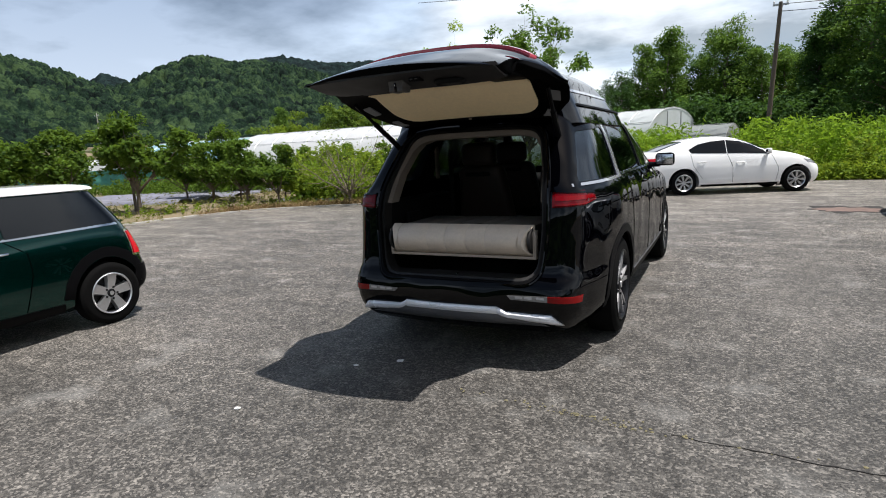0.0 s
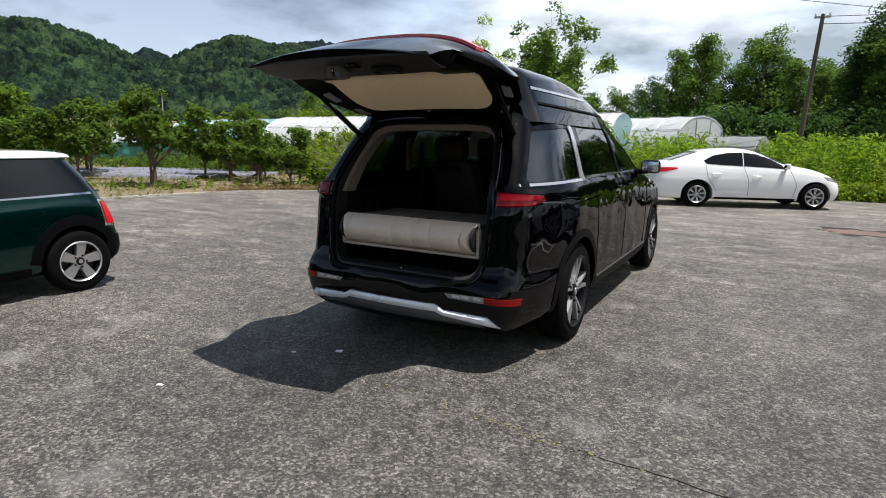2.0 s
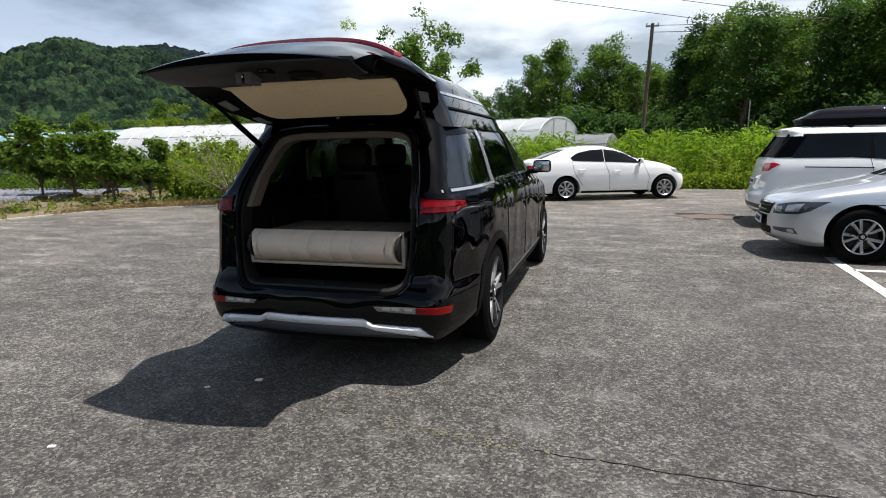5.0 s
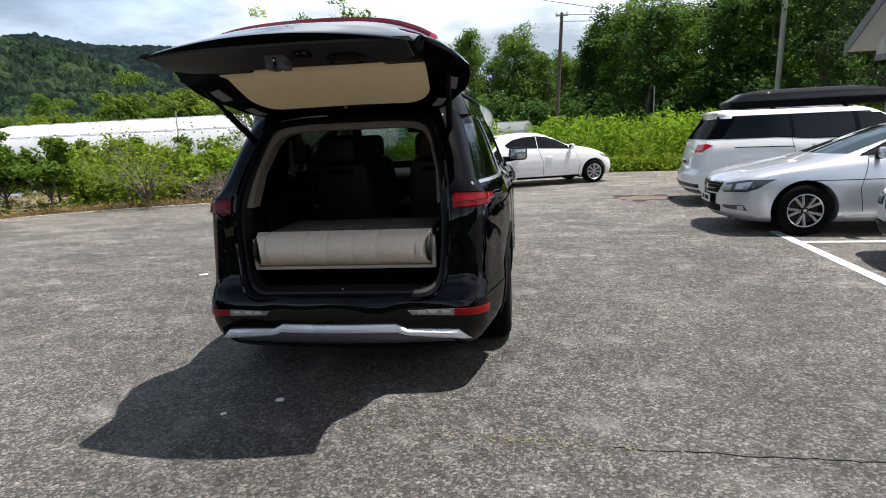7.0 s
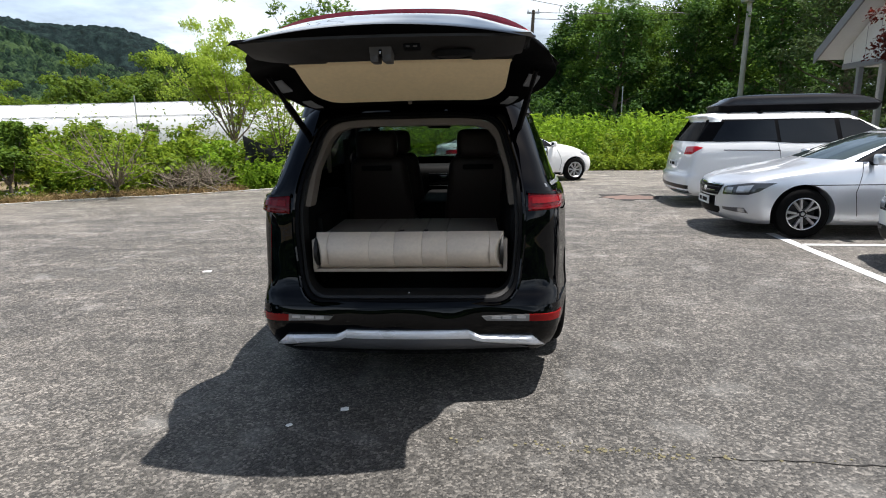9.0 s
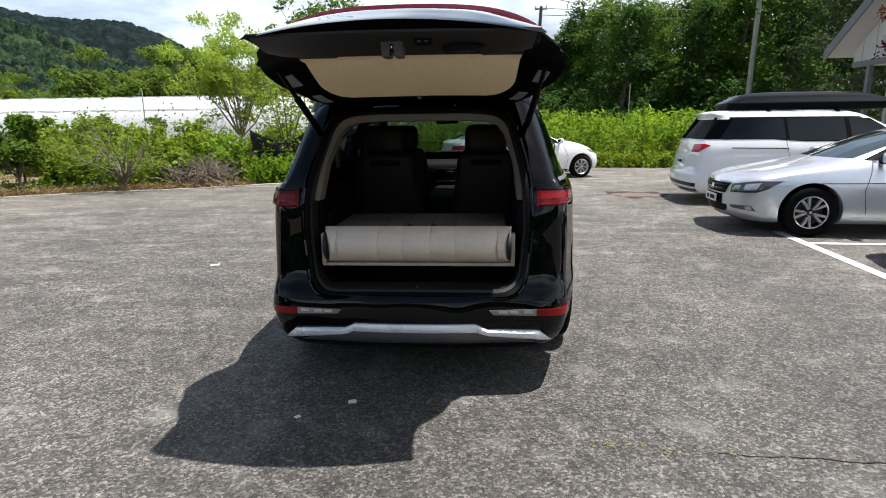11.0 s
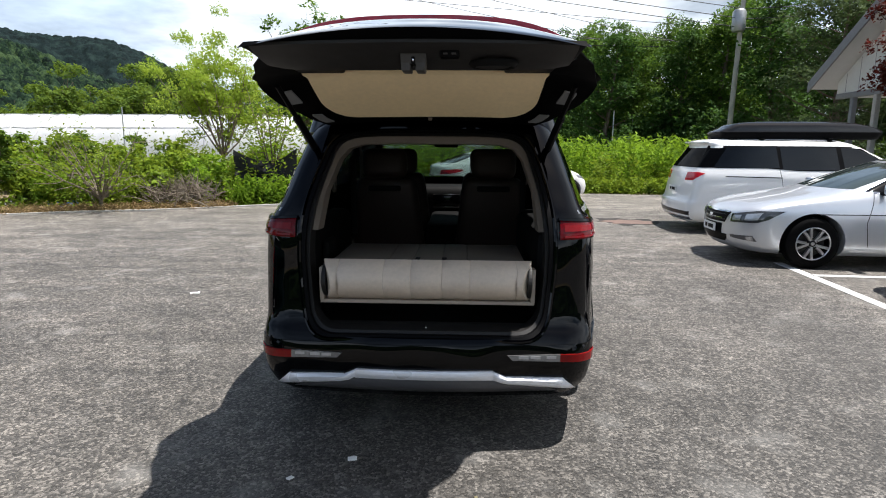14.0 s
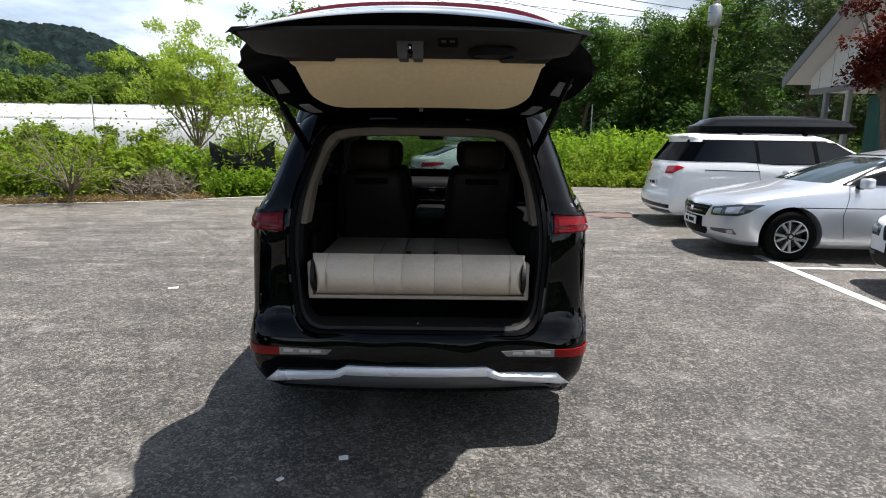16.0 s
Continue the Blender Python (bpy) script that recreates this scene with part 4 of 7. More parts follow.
for face, s in (("left", -1), ("right", 1)):
    for y in (0, VAN_BASE):
        van_shape.panel("wheel_arch_trim", face, arc(y, VAN_R, VAN_R + 0.045, -8, 188, 16), arc(y, VAN_R, VAN_R + 0.105, -8, 188, 16), CLAD, van, "satin black arch trim", 0.006, 0.02, 20, 2)
    van_shape.panel("sill", face, [(0.48, 0.24), (2.6, 0.24)], [(0.48, 0.38), (2.6, 0.38)], CLAD, van, "black sill cladding", 0.006)
    van_shape.panel("sill_strip", face, [(0.5, 0.385), (2.58, 0.385)], [(0.5, 0.398), (2.58, 0.398)], SKID_GREY, van, "thin grey sill strip", 0.008)
    for name, w in (("quarter_window", WIN_REAR), ("sliding_door_window", WIN_MID), ("front_door_window", WIN_FRONT)):
        g = van_shape.panel(name, face, [w[0], w[1]], [w[3], w[2]], VAN_GLASS, van, "tinted side glass", -0.006, 0.004)
        g.visible_shadow = False
    van_shape.panel("window_pillar", face, [(0.12, 1.185), (0.22, 1.19)], [(0.225, 1.6), (0.3, 1.6)], BRIGHT_TRIM, van, "satin chrome pillar between the windows", 0.004, 0.02, 3, 6)
    van_shape.panel("window_strip", face, [(-0.76, 1.182), (0.14, 1.188)], [(-0.75, 1.2), (0.14, 1.205)], BRIGHT_TRIM, van, "chrome strip under the quarter window", 0.006, 0.02, 8, 1)
    van_shape.panel("window_strip", face, [(0.3, 1.2), (2.44, 1.196)], [(0.3, 1.218), (2.44, 1.212)], CHROME, van, "", 0.004, 0.02, 12, 1)
    van_shape.panel("black_pillar", face, [(1.335, 1.22), (1.405, 1.22)], [(1.352, 1.605), (1.418, 1.605)], CLAD, van, "", 0.0045, 0.02, 2, 6)
    for line in ([(0.33, 1.2), (0.42, 0.95), (0.46, 0.42)], [(1.36, 1.23), (1.4, 0.9), (1.38, 0.42)], [(2.42, 1.23), (2.45, 0.9), (2.4, 0.42)], [(-0.55, 1.03), (0.45, 1.06)]):
        shut_line(van, van_shape, s, line)
    handle(van, van_shape, s, 1.18, 1.09, BLACK_PAINT, 0.22)
    handle(van, van_shape, s, 1.62, 1.09, BLACK_PAINT, 0.22)
    mirror_pod(van, s, 1.05, 2.2, 1.24, BLACK_PAINT, 0.85)
    def sided(line):
        return line if s > 0 else flip(line)

    lamp = van_shape.panel("tail_lamp", "wrap", sided([(0.68, 1.058), (0.9, 1.064), (1.06, 1.088)]), sided([(0.68, 1.158), (0.9, 1.157), (1.03, 1.128)]), RED_LENS, van, "deep red tail lamp wrapping the corner", 0.016, 0.035, 18, 4, 0.004)
    van_shape.panel("light_guide", "wrap", sided([(0.7, 1.1), (1.0, 1.104)]), sided([(0.7, 1.132), (1.0, 1.124)]), BRIGHT_RED, lamp, "bright light guide", 0.0185, 0.006, 14, 1)
    van_shape.panel("light_guide", "wrap", sided([(0.7, 1.068), (0.95, 1.073)]), sided([(0.7, 1.077), (0.95, 1.082)]), BRIGHT_RED, lamp, "", 0.0185, 0.006, 12, 1)
    van_shape.panel("lamp_hood", "wrap", sided([(0.672, 1.156), (1.04, 1.13)]), sided([(0.672, 1.166), (1.0, 1.15)]), BLACK_PAINT, lamp, "black lamp edge", 0.02, 0.035, 14, 1)
    clear = van_shape.panel("reverse_lamp", "wrap", sided([(0.44, 0.474), (0.68, 0.464)]), sided([(0.415, 0.5), (0.68, 0.502)]), SMOKE_LENS, van, "smoky clear lamp in the bumper", 0.012, 0.02, 8, 2)
    for a in (0.47, 0.53, 0.61):
        van_shape.panel("lamp_bowl", "wrap", sided([(a, 0.482), (a + 0.05, 0.48)]), sided([(a, 0.496), (a + 0.05, 0.495)]), CLEAR_LENS, clear, "bright lamp bowl", 0.0145, 0.006, 3, 1)
    van_shape.panel("reflector", "wrap", sided([(0.68, 0.464), (0.92, 0.452)]), sided([(0.68, 0.502), (0.94, 0.496)]), REFLECTOR, van, "red bumper reflector", 0.012, 0.02, 8, 2)
    van_shape.panel("skid_wing", "wrap", sided([(0.34, 0.372), (0.4, 0.345), (0.77, 0.305)]), sided([(0.34, 0.42), (0.4, 0.388), (0.7, 0.375)]), SATIN, van, "bright silver bumper trim", 0.035, 0.06, 10, 4, 0.014)
van_shape.panel("skid_plate", "wrap", [(-0.345, 0.372), (0.345, 0.372)], [(-0.345, 0.42), (0.345, 0.42)], SATIN, van, "silver strip along the bumper", 0.034, 0.05, 12, 3, 0.01)
van_shape.panel("skid_lip", "wrap", [(-0.68, 0.295), (0.68, 0.295)], [(-0.4, 0.39), (0.4, 0.39)], SKID_GREY, van, "grey lower face of the skid plate", 0.026, 0.05, 16, 3, 0.01)
van_shape.panel("rear_bumper", "wrap", [(-1.2, 0.245), (1.2, 0.245)], [(-1.31, 0.545), (1.31, 0.545)], BLACK_PAINT, van, "glossy black bumper skin", 0.006, 0.03, 40, 6)
g = van_shape.panel("windscreen", "front", [(-0.76, 1.19), (0.76, 1.19)], [(-0.62, 1.63), (0.62, 1.63)], CLEAR_GLASS, van, "clear windscreen", -0.008, 0.004, 12, 8)
g.visible_shadow = False

# raised roof
roof_shape = Body([(1.6, -0.46, 2.0, 0.765), (1.7, -0.45, 1.92, 0.725), (1.76, -0.44, 1.82, 0.695), (1.85, -0.42, 1.55, 0.645), (1.93, -0.38, 1.2, 0.6), (1.985, -0.3, 0.85, 0.52), (2.01, -0.22, 0.6, 0.4)], bow=(0.1, 0.5), corner=(0.12, 0.25), taper=(0.04, 0.2))
high_roof = solid("high_roof", *roof_shape.data(), GATE_PAINT, van, "raised black roof", 32)
for face in ("left", "right"):
    roof_shape.panel("roof_strip", face, [(-0.38, 1.825), (1.0, 1.825)], [(-0.38, 1.845), (0.95, 1.845)], BRIGHT_TRIM, van, "thin silver strip along the raised roof", 0.006, 0.015, 10, 1)
    roof_shape.panel("roof_seam", face, [(-0.4, 1.725), (1.5, 1.715)], [(-0.4, 1.74), (1.45, 1.73)], CLAD, van, "", 0.012, 0.03, 12, 1)

# frame of the boot opening: weather strip, beige lining and sill plate
def ring_data(outline, depth, grow0, grow1, centre=(0.0, 1.1)):
    """A band round an outline: from one depth and growth to another."""
    verts, n = [], len(outline)
    for (x, z), in ((p,) for p in outline):
        d = Vector((x - centre[0], z - centre[1])).normalized()
        for g, y in ((grow0, depth[0]), (grow1, depth[0]), (grow1, depth[1]), (grow0, depth[1])):
            xx, zz = x + d.x * g, z + d.y * g
            verts.append((xx, van_shape.rear(min(abs(xx), 0.85), min(max(zz, 0.56), 1.7)) + y, zz))
    faces = []
    for k in range(n):
        a, b = 4 * k, 4 * ((k + 1) % n)
        for i in range(4):
            j = (i + 1) % 4
            faces.append((a + i, a + j, b + j, b + i))
    return verts, faces


solid("weather_strip", *ring_data(OPENING, (-0.008, 0.03), -0.012, 0.008), CLAD, van, "black rubber weather strip")
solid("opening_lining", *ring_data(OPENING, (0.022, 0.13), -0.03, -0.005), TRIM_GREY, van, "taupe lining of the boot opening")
flange = []
for x, z in OPENING:
    q = Vector((x, z - 1.1)).normalized() * 0.02
    flange.append((x + q.x, van_shape.rear(min(abs(x + q.x), 0.85), min(max(z + q.y, 0.56), 1.7)) - 0.002, z + q.y))
solid("opening_flange", *tube_data(flange + flange[:1], [0.012] * (len(flange) + 1), 8), BLACK_PAINT, van, "glossy black flange round the boot opening")
arch = [(0.618, 1.09), (0.596, 1.3), (0.54, 1.475), (0.492, 1.537), (0.41, 1.565), (0.25, 1.575), (0, 1.578)]
arch += [(-x, z) for x, z in arch[-2::-1]]
verts, faces = [], []
for x, z in arch:
    y = van_shape.rear(min(abs(x), 0.85), z) + 0.05
    d = Vector((x, z - 1.0)).normalized()
    for g, dy in ((0.004, 0.0), (-0.04, 0.02), (-0.045, 0.12), (0.004, 0.12)):
        verts.append((x + d.x * g, y + dy, z + d.y * g))
for k in range(len(arch) - 1):
    a = 4 * k
    faces += [(a + i, a + (i + 1) % 4, a + 4 + (i + 1) % 4, a + 4 + i) for i in range(4)]
faces += [(0, 1, 2, 3), (4 * len(arch) - 1, 4 * len(arch) - 2, 4 * len(arch) - 3, 4 * len(arch) - 4)]
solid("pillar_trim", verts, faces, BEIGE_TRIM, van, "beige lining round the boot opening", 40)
part("boot_sill", block(-0.56, 0.56, -0.905, -0.76, 0.56, 0.588, 0.008), LINING, van, "grey boot sill plate")
part("striker_plate", block(-0.075, 0.075, -0.908, -0.85, 0.575, 0.592, 0.004), TRIM_GREY, van, "grey striker plate")
part("latch_striker", block(-0.004, 0.004, -0.912, -0.88, 0.57, 0.6, 0.002), CHROME, van, "steel latch striker")
for s in (-1, 1):
    for y, w in ((0.3, 0.03), (1.37, 0.03)):
        part("pillar_lining", block(s * 0.735 - 0.012, s * 0.735 + 0.012, y - w, y + w, 1.2, 1.56, 0.01), BEIGE_TRIM, van, "beige pillar lining")

# cabin
part("cabin_floor", block(-0.84, 0.84, -0.8, 2.7, 0.525, 0.55, 0.01), DARK_TRIM, van)
part("dashboard", block(-0.8, 0.8, 2.25, 2.75, 0.8, 1.12, 0.08, None, 3), DARK_TRIM, van)
part("console", block(-0.16, 0.16, 1.2, 2.35, 0.55, 0.86, 0.05), DARK_TRIM, van)
part("centre_screen", block(-0.14, 0.14, 2.235, 2.25, 0.92, 1.03, 0.004), DARK_GLASS, van, "dark centre screen")
for z in (0.905, 1.035):
    part("screen_trim", block(-0.14, 0.14, 2.23, 2.245, z - 0.004, z + 0.004, 0.002), CHROME, van, "thin bright trim strip")
part("rear_view_mirror", block(-0.12, 0.12, 2.02, 2.05, 1.52, 1.58, 0.02), CLAD, van)
for s in (-1, 1):
    part("side_lining", block(0.57 if s > 0 else -0.83, 0.83 if s > 0 else -0.64, -0.72, 0.45, 0.55, 1.08, 0.06), DARK_TRIM, van, "dark luggage side lining")
    for y, mat in ((0.62, BROWN_LEATHER), (1.5, BROWN_LEATHER)):
        bm = block(s * 0.4 - 0.28, s * 0.4 + 0.28, y, y + 0.16, 0.72, 1.3, 0.07, None, 3)
        for v in bm.verts:
            v.co.y -= (v.co.z - 0.72) * 0.25
            v.co.x = s * 0.4 + (v.co.x - s * 0.4) * (1 - 0.22 * max(0, v.co.z - 0.9) / 0.4)
        seat = part("seat_back", bm, mat, van, "brown leather seat back")
        part("headrest", block(s * 0.4 - 0.165, s * 0.4 + 0.165, y - 0.19, y - 0.05, 1.29, 1.51, 0.06, None, 3), mat, seat)
        part("seat_back_net", block(s * 0.4 - 0.12, s * 0.4 + 0.12, y - 0.185, y - 0.16, 1.2, 1.24, 0.01), DARK_TRIM, seat)
        part("seat_cushion", block(s * 0.4 - 0.25, s * 0.4 + 0.25, y + 0.05, y + 0.6, 0.56, 0.76, 0.06, None, 3), mat, van)
    part("seat_belt", block(s * 0.6 - 0.02, s * 0.6 + 0.02, 0.3, 0.315, 0.9, 1.45, 0.004), DARK_TRIM, van)

# tailgate, raised: a bent shell from the hinge to the lip
gate = thing("tailgate", "", "")
gate.parent = van
GATE_OUT = [(-0.36, 1.745), (-0.55, 1.87), (-0.78, 1.99), (-1.0, 2.06), (-1.12, 2.068), (-1.34, 2.022), (-1.52, 1.972), (-1.66, 1.933), (-1.705, 1.918)]
GATE_IN = [(-0.42, 1.655), (-0.55, 1.69), (-0.72, 1.775), (-0.93, 1.88), (-1.2, 1.895), (-1.37, 1.875), (-1.43, 1.822), (-1.63, 1.874), (-1.69, 1.888)]
GATE_W = [0.55, 0.655, 0.765, 0.815, 0.74, 0.635, 0.63, 0.635, 0.632]


def gate_skin(edge, line, u, k_lift=0.0):
    """A point of the gate: how far along 0..8, across -1..1."""
    i = min(int(u), 7)
    t = u - i

    def between(row):
        p0, p1, p2, p3 = row[max(i - 1, 0)], row[i], row[i + 1], row[min(i + 2, 8)]
        if line is GATE_IN:
            return p1 + (p2 - p1) * t
        return 0.5 * (2 * p1 + (p2 - p0) * t + (2 * p0 - 5 * p1 + 4 * p2 - p3) * t * t + (3 * p1 - p0 - 3 * p2 + p3) * t**3)

    y, z, w = between([q[0] for q in line]), between([q[1] for q in line]), between(GATE_W)
    far = u / 8
    z -= 0.06 * abs(edge) ** 4 * math.exp(-(((u - 2.9) / 1.1) ** 2))
    if line is GATE_OUT:
        z -= 0.055 * edge * edge * (0.3 + 0.7 * far) + 0.05 * abs(edge) ** 3 * (1 - far)
        z -= 0.12 * abs(edge) ** 5 * math.exp(-(((u - 3.4) / 1.4) ** 2))
    else:
        z -= 0.02 * edge * edge * max(0.0, 1 - far / 0.6)
        z += 0.055 * abs(edge) ** 7 * math.exp(-(((u - 5.4) / 0.8) ** 2))
    return (edge * w, y + far * 0.085 * edge * edge - (1 - far) * 0.02 * edge * edge, z + k_lift)


def gate_shell():
    verts, faces, cols, n = [], [], 33, 41
    for line in (GATE_OUT, GATE_IN):
        for j in range(n):
            for i in range(cols):
                e = -1 + 2 * i / (cols - 1)
                x, y, z = gate_skin(e, line, 8 * j / (n - 1))
                if line is GATE_IN:
                    x *= 0.97
                verts.append((x, y, z))
    m = n * cols
    for j in range(n - 1):
        for i in range(cols - 1):
            a = j * cols + i
            faces += [(a, a + 1, a + 1 + cols, a + cols), (m + a, m + a + cols, m + a + 1 + cols, m + a + 1)]
    rim = list(range(cols)) + [j * cols + cols - 1 for j in range(1, n)] + [(n - 1) * cols + i for i in range(cols - 2, -1, -1)] + [j * cols for j in range(n - 2, 0, -1)]
    for a, b in zip(rim, rim[1:] + rim[:1]):
        faces.append((a, b, b + m, a + m))
    return verts, faces


def gate_panel(name, us, es, mat, label, line, lift, thick, cols=12, rows=6, pinch=0.0):
    """A panel on the gate between two places along and across it."""
    verts, faces = [], []
    for k in (0, thick):
        for j in range(rows + 1):
            for i in range(cols + 1):
                e = es[0] + (es[1] - es[0]) * i / cols
                e *= 1 - pinch * (1 - j / rows) ** 2
                x, y, z = gate_skin(e, line, us[0] + (us[1] - us[0]) * j / rows, lift + k)
                verts.append((x, y, z))
    n, m = (rows + 1) * (cols + 1), cols + 1
    for j in range(rows):
        for i in range(cols):
            a = j * m + i
            faces += [(a, a + 1, a + 1 + m, a + m), (n + a, n + a + m, n + a + 1 + m, n + a + 1)]
    rim = list(range(m)) + [j * m + cols for j in range(1, rows + 1)] + [rows * m + i for i in range(cols - 1, -1, -1)] + [j * m for j in range(rows - 1, 0, -1)]
    for a, b in zip(rim, rim[1:] + rim[:1]):
        faces.append((a, b, b + n, a + n))
    return solid(name, verts, faces, mat, gate, label, 45)


gate_skin_ob = solid("gate_shell", *gate_shell(), GATE_PAINT, gate, "glossy black tailgate skin", 50)
gate_skin_ob.data.materials.append(DEEP_BLACK)
gate_skin_ob.data.polygons.foreach_set("material_index", [0 if f.index % 2 == 0 and f.index < 2 * 32 * 40 else 1 for f in gate_skin_ob.data.polygons])
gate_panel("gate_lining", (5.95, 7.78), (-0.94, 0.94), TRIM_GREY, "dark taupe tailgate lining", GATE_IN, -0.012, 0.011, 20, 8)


def blind_data(us, wide, thick):
    """The blind: rounded at its lower corners, slightly rippled."""
    verts, faces, cols, rows = [], [], 36, 28
    for k in (0, thick):
        for j in range(rows + 1):
            v = j / rows
            for i in range(cols + 1):
                half = wide - 0.03 * (1 - v) - 0.15 * (1 - math.sqrt(1 - max(0, 1 - v / 0.45) ** 2))
                e = (-1 + 2 * i / cols) * half / gate_skin(1.0, GATE_IN, us[0] + (us[1] - us[0]) * v)[0]
                x, y, z = gate_skin(e, GATE_IN, us[0] + (us[1] - us[0]) * v, -0.022 + k)
                verts.append((x, y, z + 0.004 * e * e + 0.0012 * noise.noise(Vector((e * 2, v * 26, 0)))))
    n, m = (rows + 1) * (cols + 1), cols + 1
    for j in range(rows):
        for i in range(cols):
            a = j * m + i
            faces += [(a, a + 1, a + 1 + m, a + m), (n + a, n + a + m, n + a + 1 + m, n + a + 1)]
    rim = list(range(m)) + [j * m + cols for j in range(1, rows + 1)] + [rows * m + i for i in range(cols - 1, -1, -1)] + [j * m for j in range(rows - 1, 0, -1)]
    for a, b in zip(rim, rim[1:] + rim[:1]):
        faces.append((a, b, b + n, a + n))
    return verts, faces


gate_panel("gate_inner_trim", (0.25, 5.9), (-1.0, 1.0), DEEP_BLACK, "black inner trim of the tailgate", GATE_IN, -0.007, 0.005, 24, 24)
blind = solid("window_blind", *blind_data((1.15, 3.3), 0.575, 0.01), BLIND, gate, "cream blind over the rear window", 60)
x0, y0, z0 = gate_skin(0.0, GATE_IN, 1.13)
solid("blind_rail", *tube_data([(-0.33, y0, z0 - 0.018), (0.33, y0, z0 - 0.018)], [0.005, 0.005], 6), BROWN_LEATHER, blind, "thin brown blind rail")
part("blind_hook", block(-0.011, 0.011, y0 + 0.004, y0 + 0.014, z0 - 0.04, z0 - 0.016, 0.003), BEIGE_TRIM, blind, "small pale hook")
for s in (-1, 1):
    x0, y0, z0 = gate_skin(s * 0.66, GATE_IN, 4.2)
    part("gate_speaker", block(x0 - 0.11, x0 + 0.11, y0 - 0.06, y0 + 0.22, z0 - 0.035, z0 + 0.01, 0.015), CLAD, gate)
    for a, b in ((0.75, 1.3), (2.05, 2.6)):
        gate_panel("edge_pad", (a, b), (s * 0.85, s * 0.925), GREY_BOARD, "small grey pad", GATE_IN, -0.016, 0.008, 2, 4)
gate_panel("light_bar", (3.72, 4.05), (-0.86, 0.86), BAR_RED, "thin red light bar across the tailgate", GATE_OUT, 0.0, 0.016, 40, 3)
gate_panel("rear_glass", (0.5, 3.5), (-0.8, 0.8), DARK_GLASS, "dark rear window", GATE_OUT, 0.003, 0.006, 32, 20)
x0, y0, z0 = gate_skin(0.0, GATE_IN, 6.5)
bm = block(x0 - 0.05, x0 + 0.05, -1.585, -1.48, 1.815, 1.882, 0.006)
for s in (-1, 1):
    block(x0 + s * 0.03 - 0.02, x0 + s * 0.03 + 0.02, -1.5845, -1.49, 1.79, 1.822, 0.005, bm)
for v in bm.verts:
    v.co.x = x0 + (v.co.x - x0) * (1 - (1.882 - v.co.z) * 1.6)
cover = part("latch_cover", bm, LATCH_GREY, gate, "grey latch cover with a notch")
part("latch", block(x0 - 0.007, x0 + 0.007, -1.588, -1.54, 1.812, 1.84, 0.003), CLAD, cover)
part("latch_tongue", block(x0 - 0.003, x0 + 0.003, -1.591, -1.56, 1.822, 1.832, 0.001), CHROME, cover)
x0, y0, z0 = gate_skin(0.21, GATE_IN, 6.75)
socket = part("socket", block(x0 - 0.035, x0 + 0.035, y0 - 0.03, y0 + 0.03, z0 - 0.026, z0 + 0.005, 0.006), CLAD, gate, "black switch socket")
for s in (-1, 1):
    part("switch", block(x0 + s * 0.015 - 0.008, x0 + s * 0.015 + 0.008, y0 - 0.034, y0 - 0.028, z0 - 0.018, z0 - 0.012, 0.001), LATCH_GREY, socket)
x0, y0, z0 = gate_skin(0.47, GATE_IN, 6.35)
v, f = lathe_data([(-0.02, 0.085), (-0.006, 0.1), (0.004, 0.1), (0.0, 0.08)], 24, "z")
solid("pull_handle", [(p[0] * 0.95 + x0, p[1] * 0.75 + y0, p[2] + z0 - 0.008) for p in v], f, DARK_TRIM, gate, "pull handle recess")
part("handle_hollow", block(x0 - 0.07, x0 + 0.07, y0 - 0.05, y0 + 0.05, z0 - 0.014, z0, 0.005), DARK_TRIM, gate)
for s in (-1, 1):
    a, b = Vector((s * 0.64, -0.53, 1.5)), Vector((s * 0.7, -0.98, 1.8))
    strut = solid("gas_strut", *tube_data([a, a.lerp(b, 0.55), a.lerp(b, 0.56), b], [0.02, 0.02, 0.013, 0.013], 8), CLAD, gate, "black gas strut")
    part("hinge", block(s * 0.45 - 0.03, s * 0.45 + 0.03, -0.48, -0.3, 1.655, 1.75, 0.012), CLAD, gate)
van.matrix_world = pose(VAN_X, VAN_Y, 0)

# fold-out mattress in the boot with a rounded front bolster
bed = thing("boot_mattress", "beige quilted mattress with a rolled front edge in the boot", "mattress", pose(VAN_X, VAN_Y - 0.15, 0.05))
SEAMS = [-0.545, -0.46, -0.222, -0.08, 0.08, 0.222, 0.462, 0.545]
# The top cushions take the darkened beige, so their shade is painted in.
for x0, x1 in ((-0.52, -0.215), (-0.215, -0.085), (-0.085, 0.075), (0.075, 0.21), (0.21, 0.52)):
    part("cushion", block(x0 + 0.001, x1 - 0.001, -0.66, -0.05, 0.8, 0.868, 0.005), SHADED_LEATHER, bed)
for x in (-0.06, 0.085):
    part("strap_slot", block(x - 0.013, x + 0.013, -0.61, -0.5, 0.866, 0.8705, 0.001), DARK_TRIM, bed, "dark strap slot")
part("bed_board", block(-0.54, 0.54, -0.655, -0.02, 0.68, 0.796, 0.01), DARK_TRIM, bed)
for x in (-0.2, 0.2):
    for y in (-0.1, 0.02):
        part("bed_leg", block(x - 0.02, x + 0.02, y - 0.02, y + 0.02, 0.5, 0.7, 0.004), DARK_TRIM, bed)
sec = [(-0.66, 0.887)] + [(-0.695 - 0.085 * math.sin(math.pi * k / 12) ** 0.8, 0.887 - 0.205 * k / 12) for k in range(1, 12)] + [(-0.68, 0.679), (-0.655, 0.679)]
